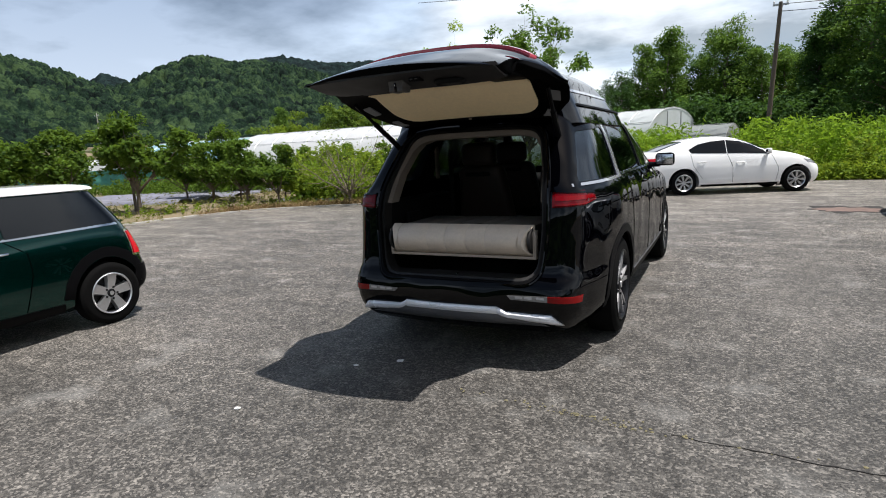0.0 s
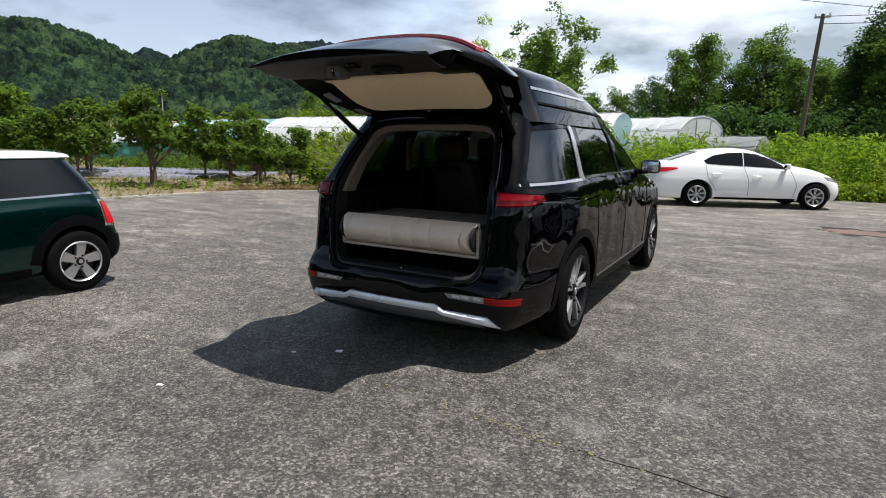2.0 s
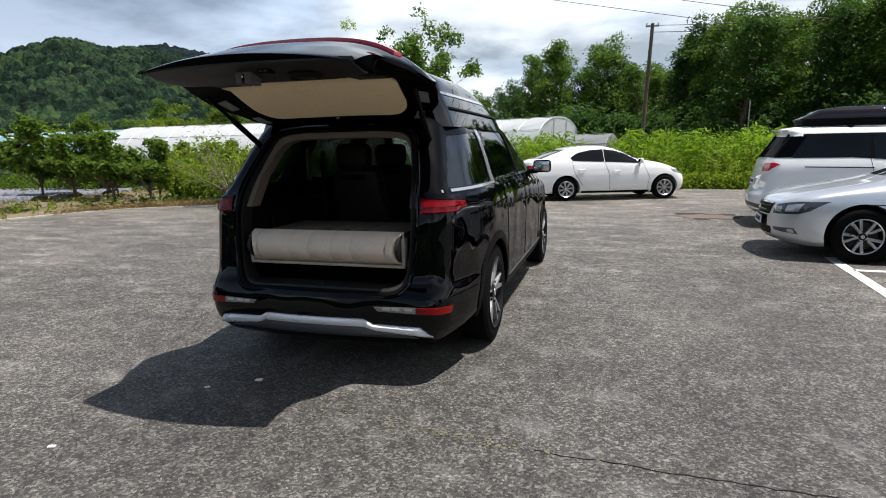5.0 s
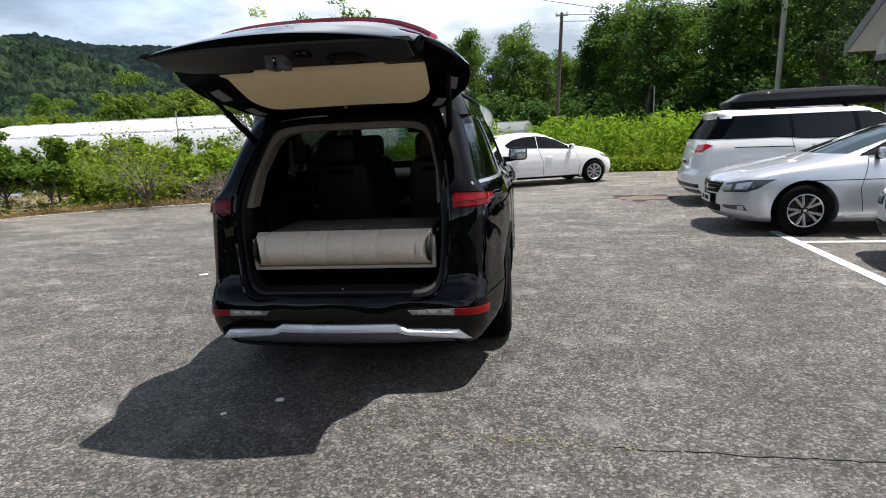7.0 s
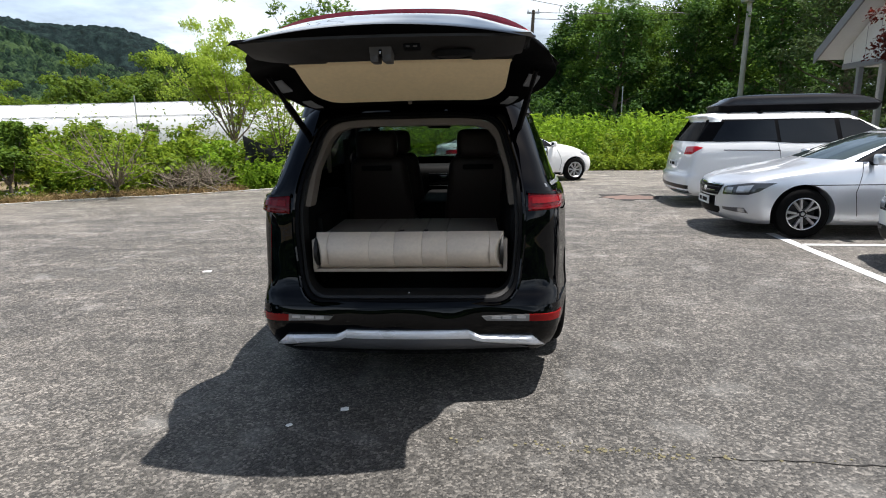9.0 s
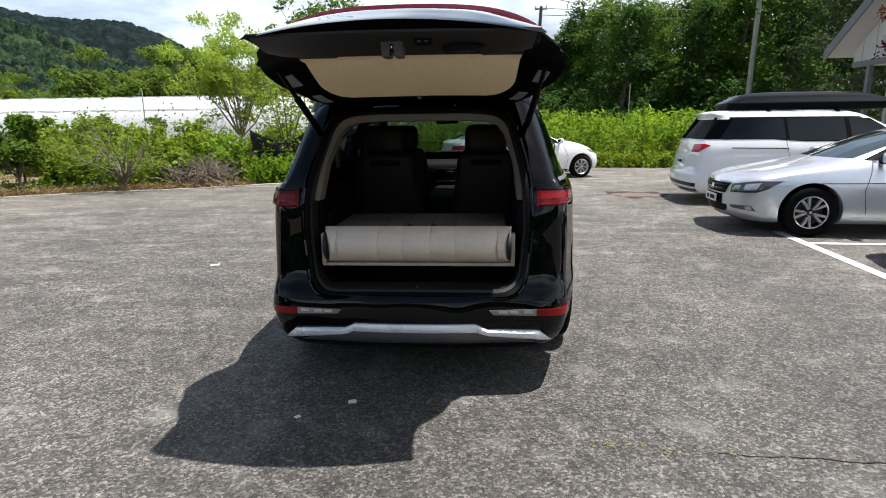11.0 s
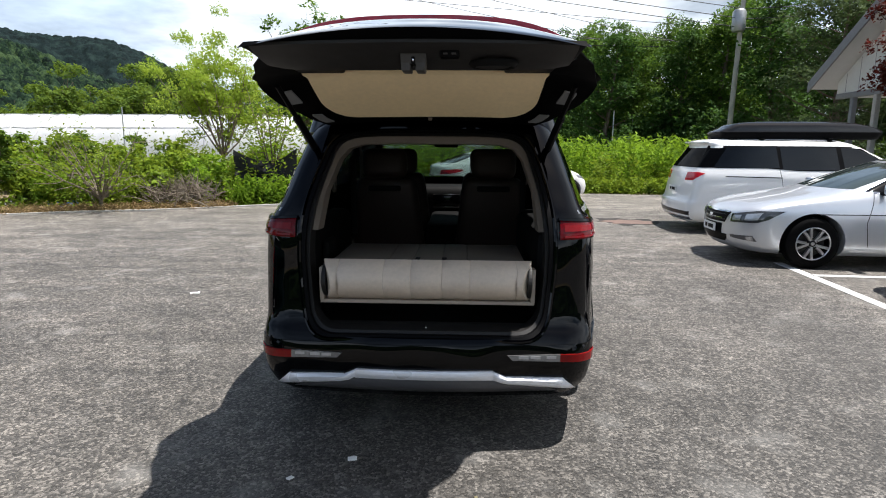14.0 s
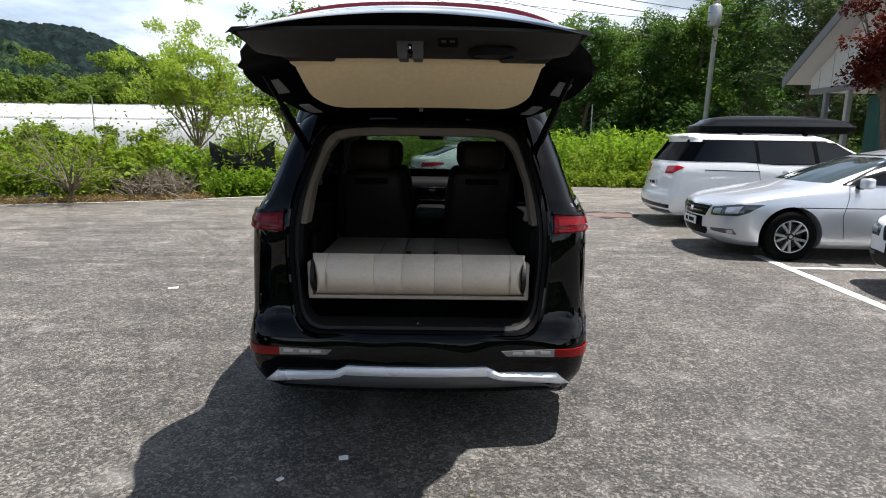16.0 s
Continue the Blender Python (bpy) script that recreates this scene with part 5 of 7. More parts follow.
for x0, x1 in zip(SEAMS, SEAMS[1:]):
    end = abs(x0 + x1) > 0.9
    ring = [(0.0, 0.003), (0.02, 0.0), (0.5, 0.0), (0.98, 0.0), (1.0, 0.003)]
    verts, faces, n = [], [], len(sec)
    for t, sink in ring:
        for k, (y, z) in enumerate(sec):
            d = Vector((y + 0.62, z - 0.78)).normalized() * sink
            x = x0 + (x1 - x0) * t
            if abs(x) > 0.5:
                x -= math.copysign(0.055 * max(0.0, math.sin(math.pi * k / (n - 1))) ** 0.8, x)
            verts.append((x, y - d.x, z - d.y))
    for k in range(len(ring) - 1):
        for q in range(n):
            q2 = (q + 1) % n
            faces.append((k * n + q, k * n + q2, (k + 1) * n + q2, (k + 1) * n + q))
    faces += [tuple(range(n))[::-1], tuple((len(ring) - 1) * n + q for q in range(n))]
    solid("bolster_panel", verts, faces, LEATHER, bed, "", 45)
part("bolster_rail", block(-0.562, 0.562, -0.7, -0.645, 0.658, 0.677, 0.004), BOARD_BEIGE, bed, "beige lower rail")
for s in (-1, 1):
    part("bolster_end", block(s * 0.552 - 0.012, s * 0.552 + 0.012, -0.705, -0.645, 0.67, 0.85, 0.006), BOARD_BEIGE, bed, "beige end board")
    solid("bolster_cap", *prism([(y * 0.985 + 0.004, 0.783 + (z - 0.783) * 0.94) for y, z in sec], "x", s * 0.53 - 0.01, s * 0.53 + 0.01), TRIM_GREY, bed, "dark rounded end of the bolster", 0)
part("bag", block(-0.635, -0.59, -0.5, -0.3, 0.551, 0.98, 0.02), DARK_TRIM, thing("boot_bag", "small dark bag standing beside the mattress", "bag", pose(VAN_X, VAN_Y, 0)))


# ---- the other parked vehicles ----
hatch_shape = Body(
    [(0.2, -0.4, 3.0, 0.77), (0.27, -0.52, 3.12, 0.83), (0.42, -0.55, 3.18, 0.858), (0.58, -0.51, 3.17, 0.863), (0.72, -0.455, 3.1, 0.86), (0.81, -0.425, 2.85, 0.845), (0.87, -0.405, 2.3, 0.82), (0.925, -0.385, 1.95, 0.785), (1.085, -0.29, 1.66, 0.72), (1.215, -0.19, 1.45, 0.675), (1.25, -0.165, 1.38, 0.665), (1.265, -0.205, 1.36, 0.675), (1.295, -0.17, 1.2, 0.64), (1.318, -0.05, 0.95, 0.5), (1.325, 0.1, 0.8, 0.35)],
    bow=(0.16, 0.35), corner=(0.2, 0.35), taper=(0.1, 0.1))
HATCH = dict(
    name="car", kind="car", body=hatch_shape, paint=GREEN_PAINT, roof_from=1.252, roof_paint=WHITE_PAINT, roof_label="white roof", r=0.29, wheelbase=2.495, track=0.845, rim_r=0.195, tyre_w=0.18, gap=0.045,
    spokes=(5, 0, 0.036, 0.058, ALLOY, DARK_ALLOY), handle_mat=CHROME,
    sides=[
        ("quarter_window", [(-0.29, 0.94), (0.78, 0.92)], [(-0.08, 1.245), (0.78, 1.245)], DARK_GLASS),
        ("door_window", [(0.8, 0.92), (1.86, 0.915)], [(0.8, 1.245), (1.42, 1.245)], DARK_GLASS),
        ("belt_strip", [(-0.395, 0.918), (1.95, 0.892)], [(-0.385, 0.938), (1.94, 0.912)], CHROME),
        ("arch_trim", arc(0, 0.302, 0.335, -12, 192), arc(0, 0.302, 0.43, -12, 192), CLAD),
        ("arch_trim", arc(2.495, 0.302, 0.335, -12, 192), arc(2.495, 0.302, 0.42, -12, 192), CLAD),
        ("sill", [(0.4, 0.2), (2.1, 0.2)], [(0.42, 0.29), (2.08, 0.29)], CLAD),
    ],
    gaps=[[(0.8, 0.9), (0.74, 0.85), (0.66, 0.79), (0.645, 0.62), (0.73, 0.3)], [(1.95, 0.89), (2.0, 0.6), (1.95, 0.3)]], handles=[(0.9, 0.81)], mirror=(0.93, 1.62, 0.96),
    ends=[
        ("rear_bumper", "wrap", [(-0.98, 0.24), (0.98, 0.24)], [(-0.9, 0.5), (0.9, 0.5)], CLAD, "black lower bumper"),
        ("rear_window", "rear", [(-0.56, 0.94), (0.56, 0.94)], [(-0.5, 1.21), (0.5, 1.21)], DARK_GLASS, ""),
        ("windscreen", "front", [(-0.62, 0.95), (0.62, 0.95)], [(-0.54, 1.23), (0.54, 1.23)], DARK_GLASS, ""),
    ])


def park(contact, yaw, local):
    """The pose of a car whose wheel stands at a place of the ground."""
    m = pose(0, 0, 0, 0, 0, yaw)
    off = m @ Vector((local[0], local[1], 0))
    return pose(contact[0] - off.x, contact[1] - off.y, 0, 0, 0, yaw)


hatch = plain_car(HATCH, "dark green small hatchback with a white roof", park((-5.135, 3.215), 180, (-0.845, 0)))
for s in (-1, 1):
    low, high = [(0.5, 0.6), (0.86, 0.62)], [(0.5, 0.83), (0.78, 0.84)]
    low2, high2 = [(0.47, 0.58), (0.885, 0.6)], [(0.47, 0.85), (0.805, 0.86)]
    hatch_shape.panel("lamp_ring", "wrap", low2 if s > 0 else flip(low2), high2 if s > 0 else flip(high2), CHROME, hatch, "chrome ring of the tail lamp", 0.01, 0.03, 6, 5)
    hatch_shape.panel("tail_lamp", "wrap", low if s > 0 else flip(low), high if s > 0 else flip(high), CAR_RED, hatch, "bright red tail lamp", 0.02, 0.03, 6, 5, 0.006)

sedan_rows = [(0.17, -0.98, 3.56, 0.82), (0.23, -1.1, 3.7, 0.885), (0.38, -1.16, 3.76, 0.915), (0.55, -1.15, 3.76, 0.922), (0.66, -1.12, 3.74, 0.92), (0.74, -1.08, 3.68, 0.912), (0.81, -1.04, 3.5, 0.902), (0.88, -1.0, 3.14, 0.885), (0.95, -0.94, 2.74, 0.858), (1.01, -0.78, 2.5, 0.83), (1.06, -0.6, 2.36, 0.8), (1.2, -0.3, 1.98, 0.73), (1.33, 0.02, 1.58, 0.67), (1.4, 0.2, 1.3, 0.62), (1.455, 0.45, 1.0, 0.5), (1.475, 0.58, 0.8, 0.35)]
sedan_body_shape = Body(sedan_rows, bow=(0.15, 0.42), corner=(0.25, 0.4), taper=(0.08, 0.12))
SEDAN = dict(
    name="car", kind="car", body=sedan_body_shape, paint=SILVER_PAINT, r=0.33, wheelbase=2.8, track=0.905, rim_r=0.215, tyre_w=0.21, spokes=(5, 0.24, 0.015, 0.021, ALLOY, DARK_ALLOY),
    sides=[
        ("rear_door_window", [(-0.25, 1.03), (0.82, 1.01)], [(0.25, 1.35), (0.82, 1.385)], DARK_GLASS),
        ("front_door_window", [(0.9, 1.01), (2.2, 1.0)], [(0.9, 1.385), (1.45, 1.345)], DARK_GLASS),
        ("window_strip", [(-0.35, 1.0), (2.1, 0.978)], [(-0.35, 1.018), (2.1, 0.996)], CHROME),
        ("side_moulding", [(-0.3, 0.725), (2.75, 0.7)], [(-0.3, 0.736), (2.75, 0.711)], DARK_ALLOY),
        ("sill", [(0.45, 0.2), (2.35, 0.2)], [(0.45, 0.27), (2.35, 0.27)], SILVER_PAINT),
    ],
    gaps=[[(0.86, 1.0), (0.84, 0.6), (0.82, 0.3)], [(2.1, 0.98), (2.2, 0.6), (2.15, 0.3)], [(-0.2, 1.0), (0.25, 0.75), (0.38, 0.45)]], handles=[(0.35, 0.86), (1.35, 0.86)], mirror=(0.96, 1.98, 1.03),
    ends=[
        ("windscreen", "front", [(-0.68, 1.02), (0.68, 1.02)], [(-0.56, 1.385), (0.56, 1.385)], SEE_GLASS, "pale greenish windscreen"),
        ("rear_window", "rear", [(-0.62, 1.06), (0.62, 1.06)], [(-0.52, 1.37), (0.52, 1.37)], DARK_GLASS, ""),
        ("grille", "front", [(-0.36, 0.53), (0.36, 0.53)], [(-0.44, 0.675), (0.44, 0.675)], CLAD, "black grille"),
        ("badge", "front", [(-0.05, 0.555), (0.05, 0.555)], [(-0.055, 0.63), (0.055, 0.63)], CHROME, "plain chrome badge"),
        ("grille_bar", "front", [(-0.43, 0.672), (0.43, 0.672)], [(-0.44, 0.69), (0.44, 0.69)], CHROME, ""),
        ("plate_holder", "front", [(-0.3, 0.37), (0.3, 0.37)], [(-0.3, 0.51), (0.3, 0.51)], CLAD, ""),
        ("lower_slot", "front", [(-0.4, 0.3), (0.4, 0.3)], [(-0.42, 0.345), (0.42, 0.345)], CLAD, ""),
        ("grille_bar", "front", [(-0.3, 0.58), (-0.06, 0.58)], [(-0.3, 0.592), (-0.06, 0.592)], CHROME, ""),
        ("grille_bar", "front", [(0.06, 0.58), (0.3, 0.58)], [(0.06, 0.592), (0.3, 0.592)], CHROME, ""),
        ("grille_bar", "front", [(-0.38, 0.56), (0.38, 0.56)], [(-0.39, 0.572), (0.39, 0.572)], DARK_ALLOY, ""),
        ("grille_bar", "front", [(-0.38, 0.63), (0.38, 0.63)], [(-0.39, 0.642), (0.39, 0.642)], DARK_ALLOY, ""),
        ("headlamp", "nose", [(0.5, 0.555), (0.9, 0.575), (1.02, 0.62)], [(0.5, 0.665), (0.84, 0.73), (1.16, 0.735)], LAMP_DARK, "clear headlamp"),
        ("headlamp", "nose", [(-1.02, 0.62), (-0.9, 0.575), (-0.5, 0.555)], [(-1.16, 0.735), (-0.84, 0.73), (-0.5, 0.665)], LAMP_DARK, "clear headlamp"),
        ("lamp_bowl", "nose", [(0.55, 0.585), (0.68, 0.59)], [(0.55, 0.65), (0.68, 0.665)], CLEAR_LENS, "bright lamp bowl"),
        ("lamp_bowl", "nose", [(-0.68, 0.59), (-0.55, 0.585)], [(-0.68, 0.665), (-0.55, 0.65)], CLEAR_LENS, "bright lamp bowl"),
        ("lower_grille", "front", [(-0.36, 0.27), (0.36, 0.27)], [(-0.42, 0.37), (0.42, 0.37)], CLAD, "black lower grille"),
        ("lamp_bowl", "nose", [(0.74, 0.595), (0.9, 0.61)], [(0.74, 0.68), (0.92, 0.71)], CLEAR_LENS, "bright lamp bowl"),
        ("lamp_bowl", "nose", [(-0.9, 0.61), (-0.74, 0.595)], [(-0.92, 0.71), (-0.74, 0.68)], CLEAR_LENS, "bright lamp bowl"),
        ("fog_lamp", "nose", [(0.78, 0.335), (0.86, 0.34)], [(0.78, 0.385), (0.86, 0.39)], CLEAR_LENS, ""),
        ("fog_lamp", "nose", [(-0.86, 0.34), (-0.78, 0.335)], [(-0.86, 0.39), (-0.78, 0.385)], CLEAR_LENS, ""),
        ("fog_recess", "nose", [(0.52, 0.35), (0.9, 0.325)], [(0.52, 0.385), (0.86, 0.4)], SKID_GREY, ""),
        ("fog_recess", "nose", [(-0.9, 0.325), (-0.52, 0.35)], [(-0.86, 0.4), (-0.52, 0.385)], SKID_GREY, ""),
    ])
silver = plain_car(SEDAN, "silver saloon parked nose out of a marked bay", park((2.98, 8.04), 86, (-0.905, 2.8)))
number_plate(silver, (0, sedan_body_shape.front(0, 0.44) + 0.01, 0.44), (-1, 0, 0), (0, 0, 1), 0.44, 0.11)

hidden_shape = Body(sedan_rows, bow=(0.15, 0.35), corner=(0.25, 0.35), taper=(0.08, 0.1))
OTHER = dict(SEDAN, body=hidden_shape, paint=WHITE_PAINT, ends=[e for e in SEDAN["ends"] if e[0] not in ("lower_grille", "grille_bar")] + [("lower_grille", "front", [(-0.75, 0.24), (0.75, 0.24)], [(-0.78, 0.4), (0.78, 0.4)], CLAD, "black lower bumper")])
white_car = plain_car(OTHER, "white saloon, its nose at the bay line", park((3.92, 5.33), 86, (-0.905, 2.8)))

fluence_rows = [(0.2, -0.93, 3.28, 0.78), (0.26, -1.01, 3.38, 0.86), (0.4, -1.05, 3.43, 0.895), (0.55, -1.06, 3.42, 0.905), (0.68, -1.06, 3.36, 0.905), (0.78, -1.05, 3.24, 0.895), (0.86, -1.04, 3.08, 0.885), (0.94, -1.02, 2.86, 0.868), (1.0, -1.0, 2.62, 0.85), (1.06, -0.95, 2.28, 0.825), (1.12, -0.8, 2.06, 0.79), (1.2, -0.58, 1.9, 0.745), (1.3, -0.28, 1.68, 0.69), (1.38, -0.03, 1.45, 0.63), (1.42, 0.15, 1.28, 0.58), (1.45, 0.42, 1.1, 0.46), (1.462, 0.6, 0.95, 0.33)]
fluence_shape = Body(fluence_rows, bow=(0.16, 0.32), corner=(0.22, 0.35), taper=(0.08, 0.1))
SALOON = dict(
    name="car", kind="car", body=fluence_shape, paint=WHITE_PAINT, r=0.317, wheelbase=2.70, track=0.885, rim_r=0.215, tyre_w=0.2, spokes=(8, 0.1, 0.011, 0.013, ALLOY, ALLOY),
    sides=[
        ("rear_door_window", [(0.18, 1.07), (0.5, 1.05), (1.03, 1.03)], [(0.12, 1.15), (0.34, 1.275), (0.66, 1.34), (1.03, 1.36)], DARK_GLASS),
        ("front_door_window", [(1.05, 1.03), (1.5, 1.01), (1.98, 0.98)], [(1.05, 1.36), (1.38, 1.32), (1.7, 1.21), (1.93, 1.07)], DARK_GLASS),
        ("headlamp", [(2.96, 0.73), (3.24, 0.66)], [(2.86, 0.82), (3.16, 0.765)], SMOKE_LENS),
        ("side_moulding", [(0.48, 0.34), (1.15, 0.34)], [(0.48, 0.385), (1.15, 0.385)], WHITE_PAINT),
        ("side_moulding", [(1.2, 0.34), (2.22, 0.34)], [(1.2, 0.385), (2.2, 0.385)], WHITE_PAINT),
        ("sill", [(0.42, 0.2), (2.28, 0.2)], [(0.42, 0.26), (2.28, 0.26)], CLAD),
    ],
    gaps=[[(1.04, 1.02), (1.17, 0.7), (1.18, 0.3)], [(2.1, 0.97), (2.27, 0.6), (2.22, 0.3)], [(0.16, 1.05), (0.22, 0.75), (0.44, 0.42)]], handles=[(0.42, 0.83), (1.36, 0.79)], mirror=(0.96, 1.98, 1.04),
    ends=[
        ("windscreen", "front", [(-0.68, 1.06), (0.68, 1.06)], [(-0.54, 1.4), (0.54, 1.4)], DARK_GLASS, ""),
        ("rear_window", "wrap", [(-0.72, 1.13), (0.72, 1.13)], [(-0.6, 1.37), (0.6, 1.37)], DARK_GLASS, "dark rear window"),
        ("tail_lamp", "wrap", [(0.5, 0.83), (0.95, 0.86), (1.2, 0.93)], [(0.5, 0.95), (0.95, 0.97), (1.18, 0.965)], CAR_RED, "red wrap-round tail lamp"),
        ("tail_lamp", "wrap", [(-1.2, 0.93), (-0.95, 0.86), (-0.5, 0.83)], [(-1.18, 0.965), (-0.95, 0.97), (-0.5, 0.95)], CAR_RED, "red wrap-round tail lamp"),
        ("lower_grille", "front", [(-0.5, 0.26), (0.5, 0.26)], [(-0.5, 0.4), (0.5, 0.4)], CLAD, ""),
    ])
yaw_f = -math.degrees(math.atan2(2.53, 0.93))
white_saloon = plain_car(SALOON, "white saloon with dark tinted windows beside the weeds", park((-1.07, 15.82), yaw_f, (0.885, 0)))
number_plate(white_saloon, (0, fluence_shape.rear(0, 0.75) - 0.01, 0.78), (1, 0, 0), (0, 0, 1), 0.44, 0.11)

mpv_rows = [(0.2, -0.98, 3.7, 0.85), (0.27, -1.06, 3.82, 0.93), (0.4, -1.1, 3.9, 0.975), (0.55, -1.1, 3.93, 0.99), (0.62, -1.05, 3.92, 0.992), (0.85, -1.01, 3.85, 0.992), (0.98, -0.99, 3.6, 0.985), (1.06, -0.97, 3.2, 0.97), (1.14, -0.94, 2.95, 0.945), (1.22, -0.9, 2.75, 0.915), (1.4, -0.78, 2.4, 0.85), (1.56, -0.66, 2.08, 0.79), (1.63, -0.68, 1.92, 0.745), (1.69, -0.62, 1.7, 0.65), (1.72, -0.4, 1.4, 0.5)]
mpv_shape = Body(mpv_rows, bow=(0.14, 0.35), corner=(0.16, 0.3), taper=(0.07, 0.1))
MPV = dict(
    name="van", kind="van", body=mpv_shape, paint=WHITE_PAINT, r=0.355, wheelbase=3.06, track=0.975, rim_r=0.23, tyre_w=0.22, spokes=(5, 0.16, 0.02, 0.025, ALLOY, ALLOY),
    sides=[
        ("window_surround", [(-0.84, 1.19), (0.48, 1.19), (0.62, 1.15), (2.5, 1.15)], [(-0.62, 1.585), (1.95, 1.575)], CLAD),
        ("quarter_window", [(-0.6, 1.2), (0.5, 1.2)], [(-0.36, 1.56), (0.46, 1.565)], DARK_GLASS),
        ("sliding_door_window", [(0.56, 1.17), (1.5, 1.165)], [(0.52, 1.56), (1.46, 1.56)], DARK_GLASS),
        ("front_door_window", [(1.58, 1.19), (2.45, 1.19)], [(1.54, 1.56), (1.92, 1.54)], DARK_GLASS),
        ("slide_rail", [(-0.4, 1.035), (0.55, 1.02)], [(-0.4, 1.05), (0.55, 1.035)], CLAD),
        ("roof_rail", [(-0.3, 1.685), (1.7, 1.655)], [(-0.3, 1.698), (1.65, 1.67)], CHROME),
        ("sill", [(0.5, 0.2), (2.55, 0.2)], [(0.5, 0.29), (2.55, 0.29)], CLAD),
    ],
    gaps=[[(0.5, 1.19), (0.56, 0.9), (0.5, 0.4)], [(1.54, 1.19), (1.58, 0.8), (1.54, 0.3)], [(2.45, 1.18), (2.5, 0.8), (2.45, 0.3)]], handles=[(1.32, 1.03), (1.82, 1.03)], mirror=(1.06, 2.25, 1.22),
    ends=[
        ("rear_window", "wrap", [(-1.42, 1.195), (1.42, 1.195)], [(-1.34, 1.545), (1.34, 1.545)], BACK_GLASS, "dark wrap-round rear window"),
        ("rear_bumper_strip", "rear", [(-0.86, 0.33), (0.86, 0.33)], [(-0.88, 0.4), (0.88, 0.4)], DARK_ALLOY, "grey strip along the bumper"),
        ("bumper_trim", "rear", [(-0.84, 0.24), (0.84, 0.24)], [(-0.85, 0.3), (0.85, 0.3)], CHROME, ""),
        ("tail_lamp", "wrap", [(0.5, 0.955), (0.8, 0.965), (0.92, 1.04)], [(0.5, 1.1), (0.86, 1.115), (0.98, 1.09)], CAR_RED, "red wrap-round tail lamp"),
        ("tail_lamp", "wrap", [(-0.92, 1.04), (-0.8, 0.965), (-0.5, 0.955)], [(-0.98, 1.09), (-0.86, 1.115), (-0.5, 1.1)], CAR_RED, "red wrap-round tail lamp"),
        ("windscreen", "front", [(-0.72, 1.2), (0.72, 1.2)], [(-0.6, 1.58), (0.6, 1.58)], DARK_GLASS, ""),
    ])
mpv = plain_car(MPV, "white people carrier with a roof box and dark windows", park((3.56, 11.02), -94, (0.975, 0)))
number_plate(mpv, (0, mpv_shape.rear(0, 0.8) - 0.01, 0.77), (1, 0, 0), (0, 0, 1), 0.44, 0.11)
part("spoiler", block(-0.58, 0.58, -0.7, -0.45, 1.63, 1.665, 0.015), WHITE_PAINT, mpv, "white roof spoiler")
m_box = mpv.matrix_world @ pose(0.2, -0.12, -0.03)
box_shape = Body([(1.735, -0.28, 2.45, 0.38), (1.75, -0.32, 2.5, 0.42), (1.84, -0.34, 2.55, 0.44), (1.86, -0.36, 2.56, 0.45), (1.88, -0.34, 2.55, 0.44), (1.95, -0.2, 2.4, 0.425), (2.01, -0.08, 2.15, 0.38), (2.045, 0.2, 1.9, 0.3), (2.055, 0.5, 1.6, 0.2)], bow=(0.15, 0.6), corner=(0.12, 0.15), taper=(0.05, 0.25))
roof_box = thing("roof_box", "glossy black roof box on the white people carrier", "roof box", m_box)
solid("box_lid", *box_shape.data(low=1.86), BOX_GLOSS, roof_box, "glossy black lid", 32)
solid("box_base", *box_shape.data(high=1.862), CLAD, roof_box, "black base")
for y in (0.35, 1.5):
    part("cross_bar", block(-0.72, 0.5, y, y + 0.07, 1.72, 1.75, 0.008), CLAD, roof_box, "black cross bar")
    for x in (-0.66, 0.42):
        part("bar_foot", block(x - 0.04, x + 0.04, y - 0.01, y + 0.08, 1.66, 1.73, 0.01), CLAD, roof_box)


# ---- hills ----
NEAR_LINE = [(90, 0.165), (72, 0.162), (66.4, 0.161), (63.9, 0.161), (62, 0.153), (59.7, 0.144), (57.9, 0.129), (55.8, 0.12), (54.5, 0.128), (53.1, 0.143), (51, 0.156), (49.5, 0.165), (46.3, 0.158), (44, 0.161), (41.5, 0.157), (40.2, 0.15), (38.1, 0.14), (36.4, 0.129), (34.9, 0.117), (31, 0.09), (26, 0.06), (18, 0.04), (-5, 0.03)]
RIDGE_LINE = [(60, 0.08), (58, 0.12), (56.6, 0.139), (55.1, 0.132), (53, 0.11), (50, 0.1), (46, 0.13), (43.5, 0.163), (41.5, 0.168), (40, 0.162), (37.3, 0.154), (34.6, 0.154), (31.5, 0.155), (28.9, 0.139), (26, 0.11), (22, 0.07), (10, 0.04)]
BACK_LINE = [(260, 0.14), (95, 0.14)]


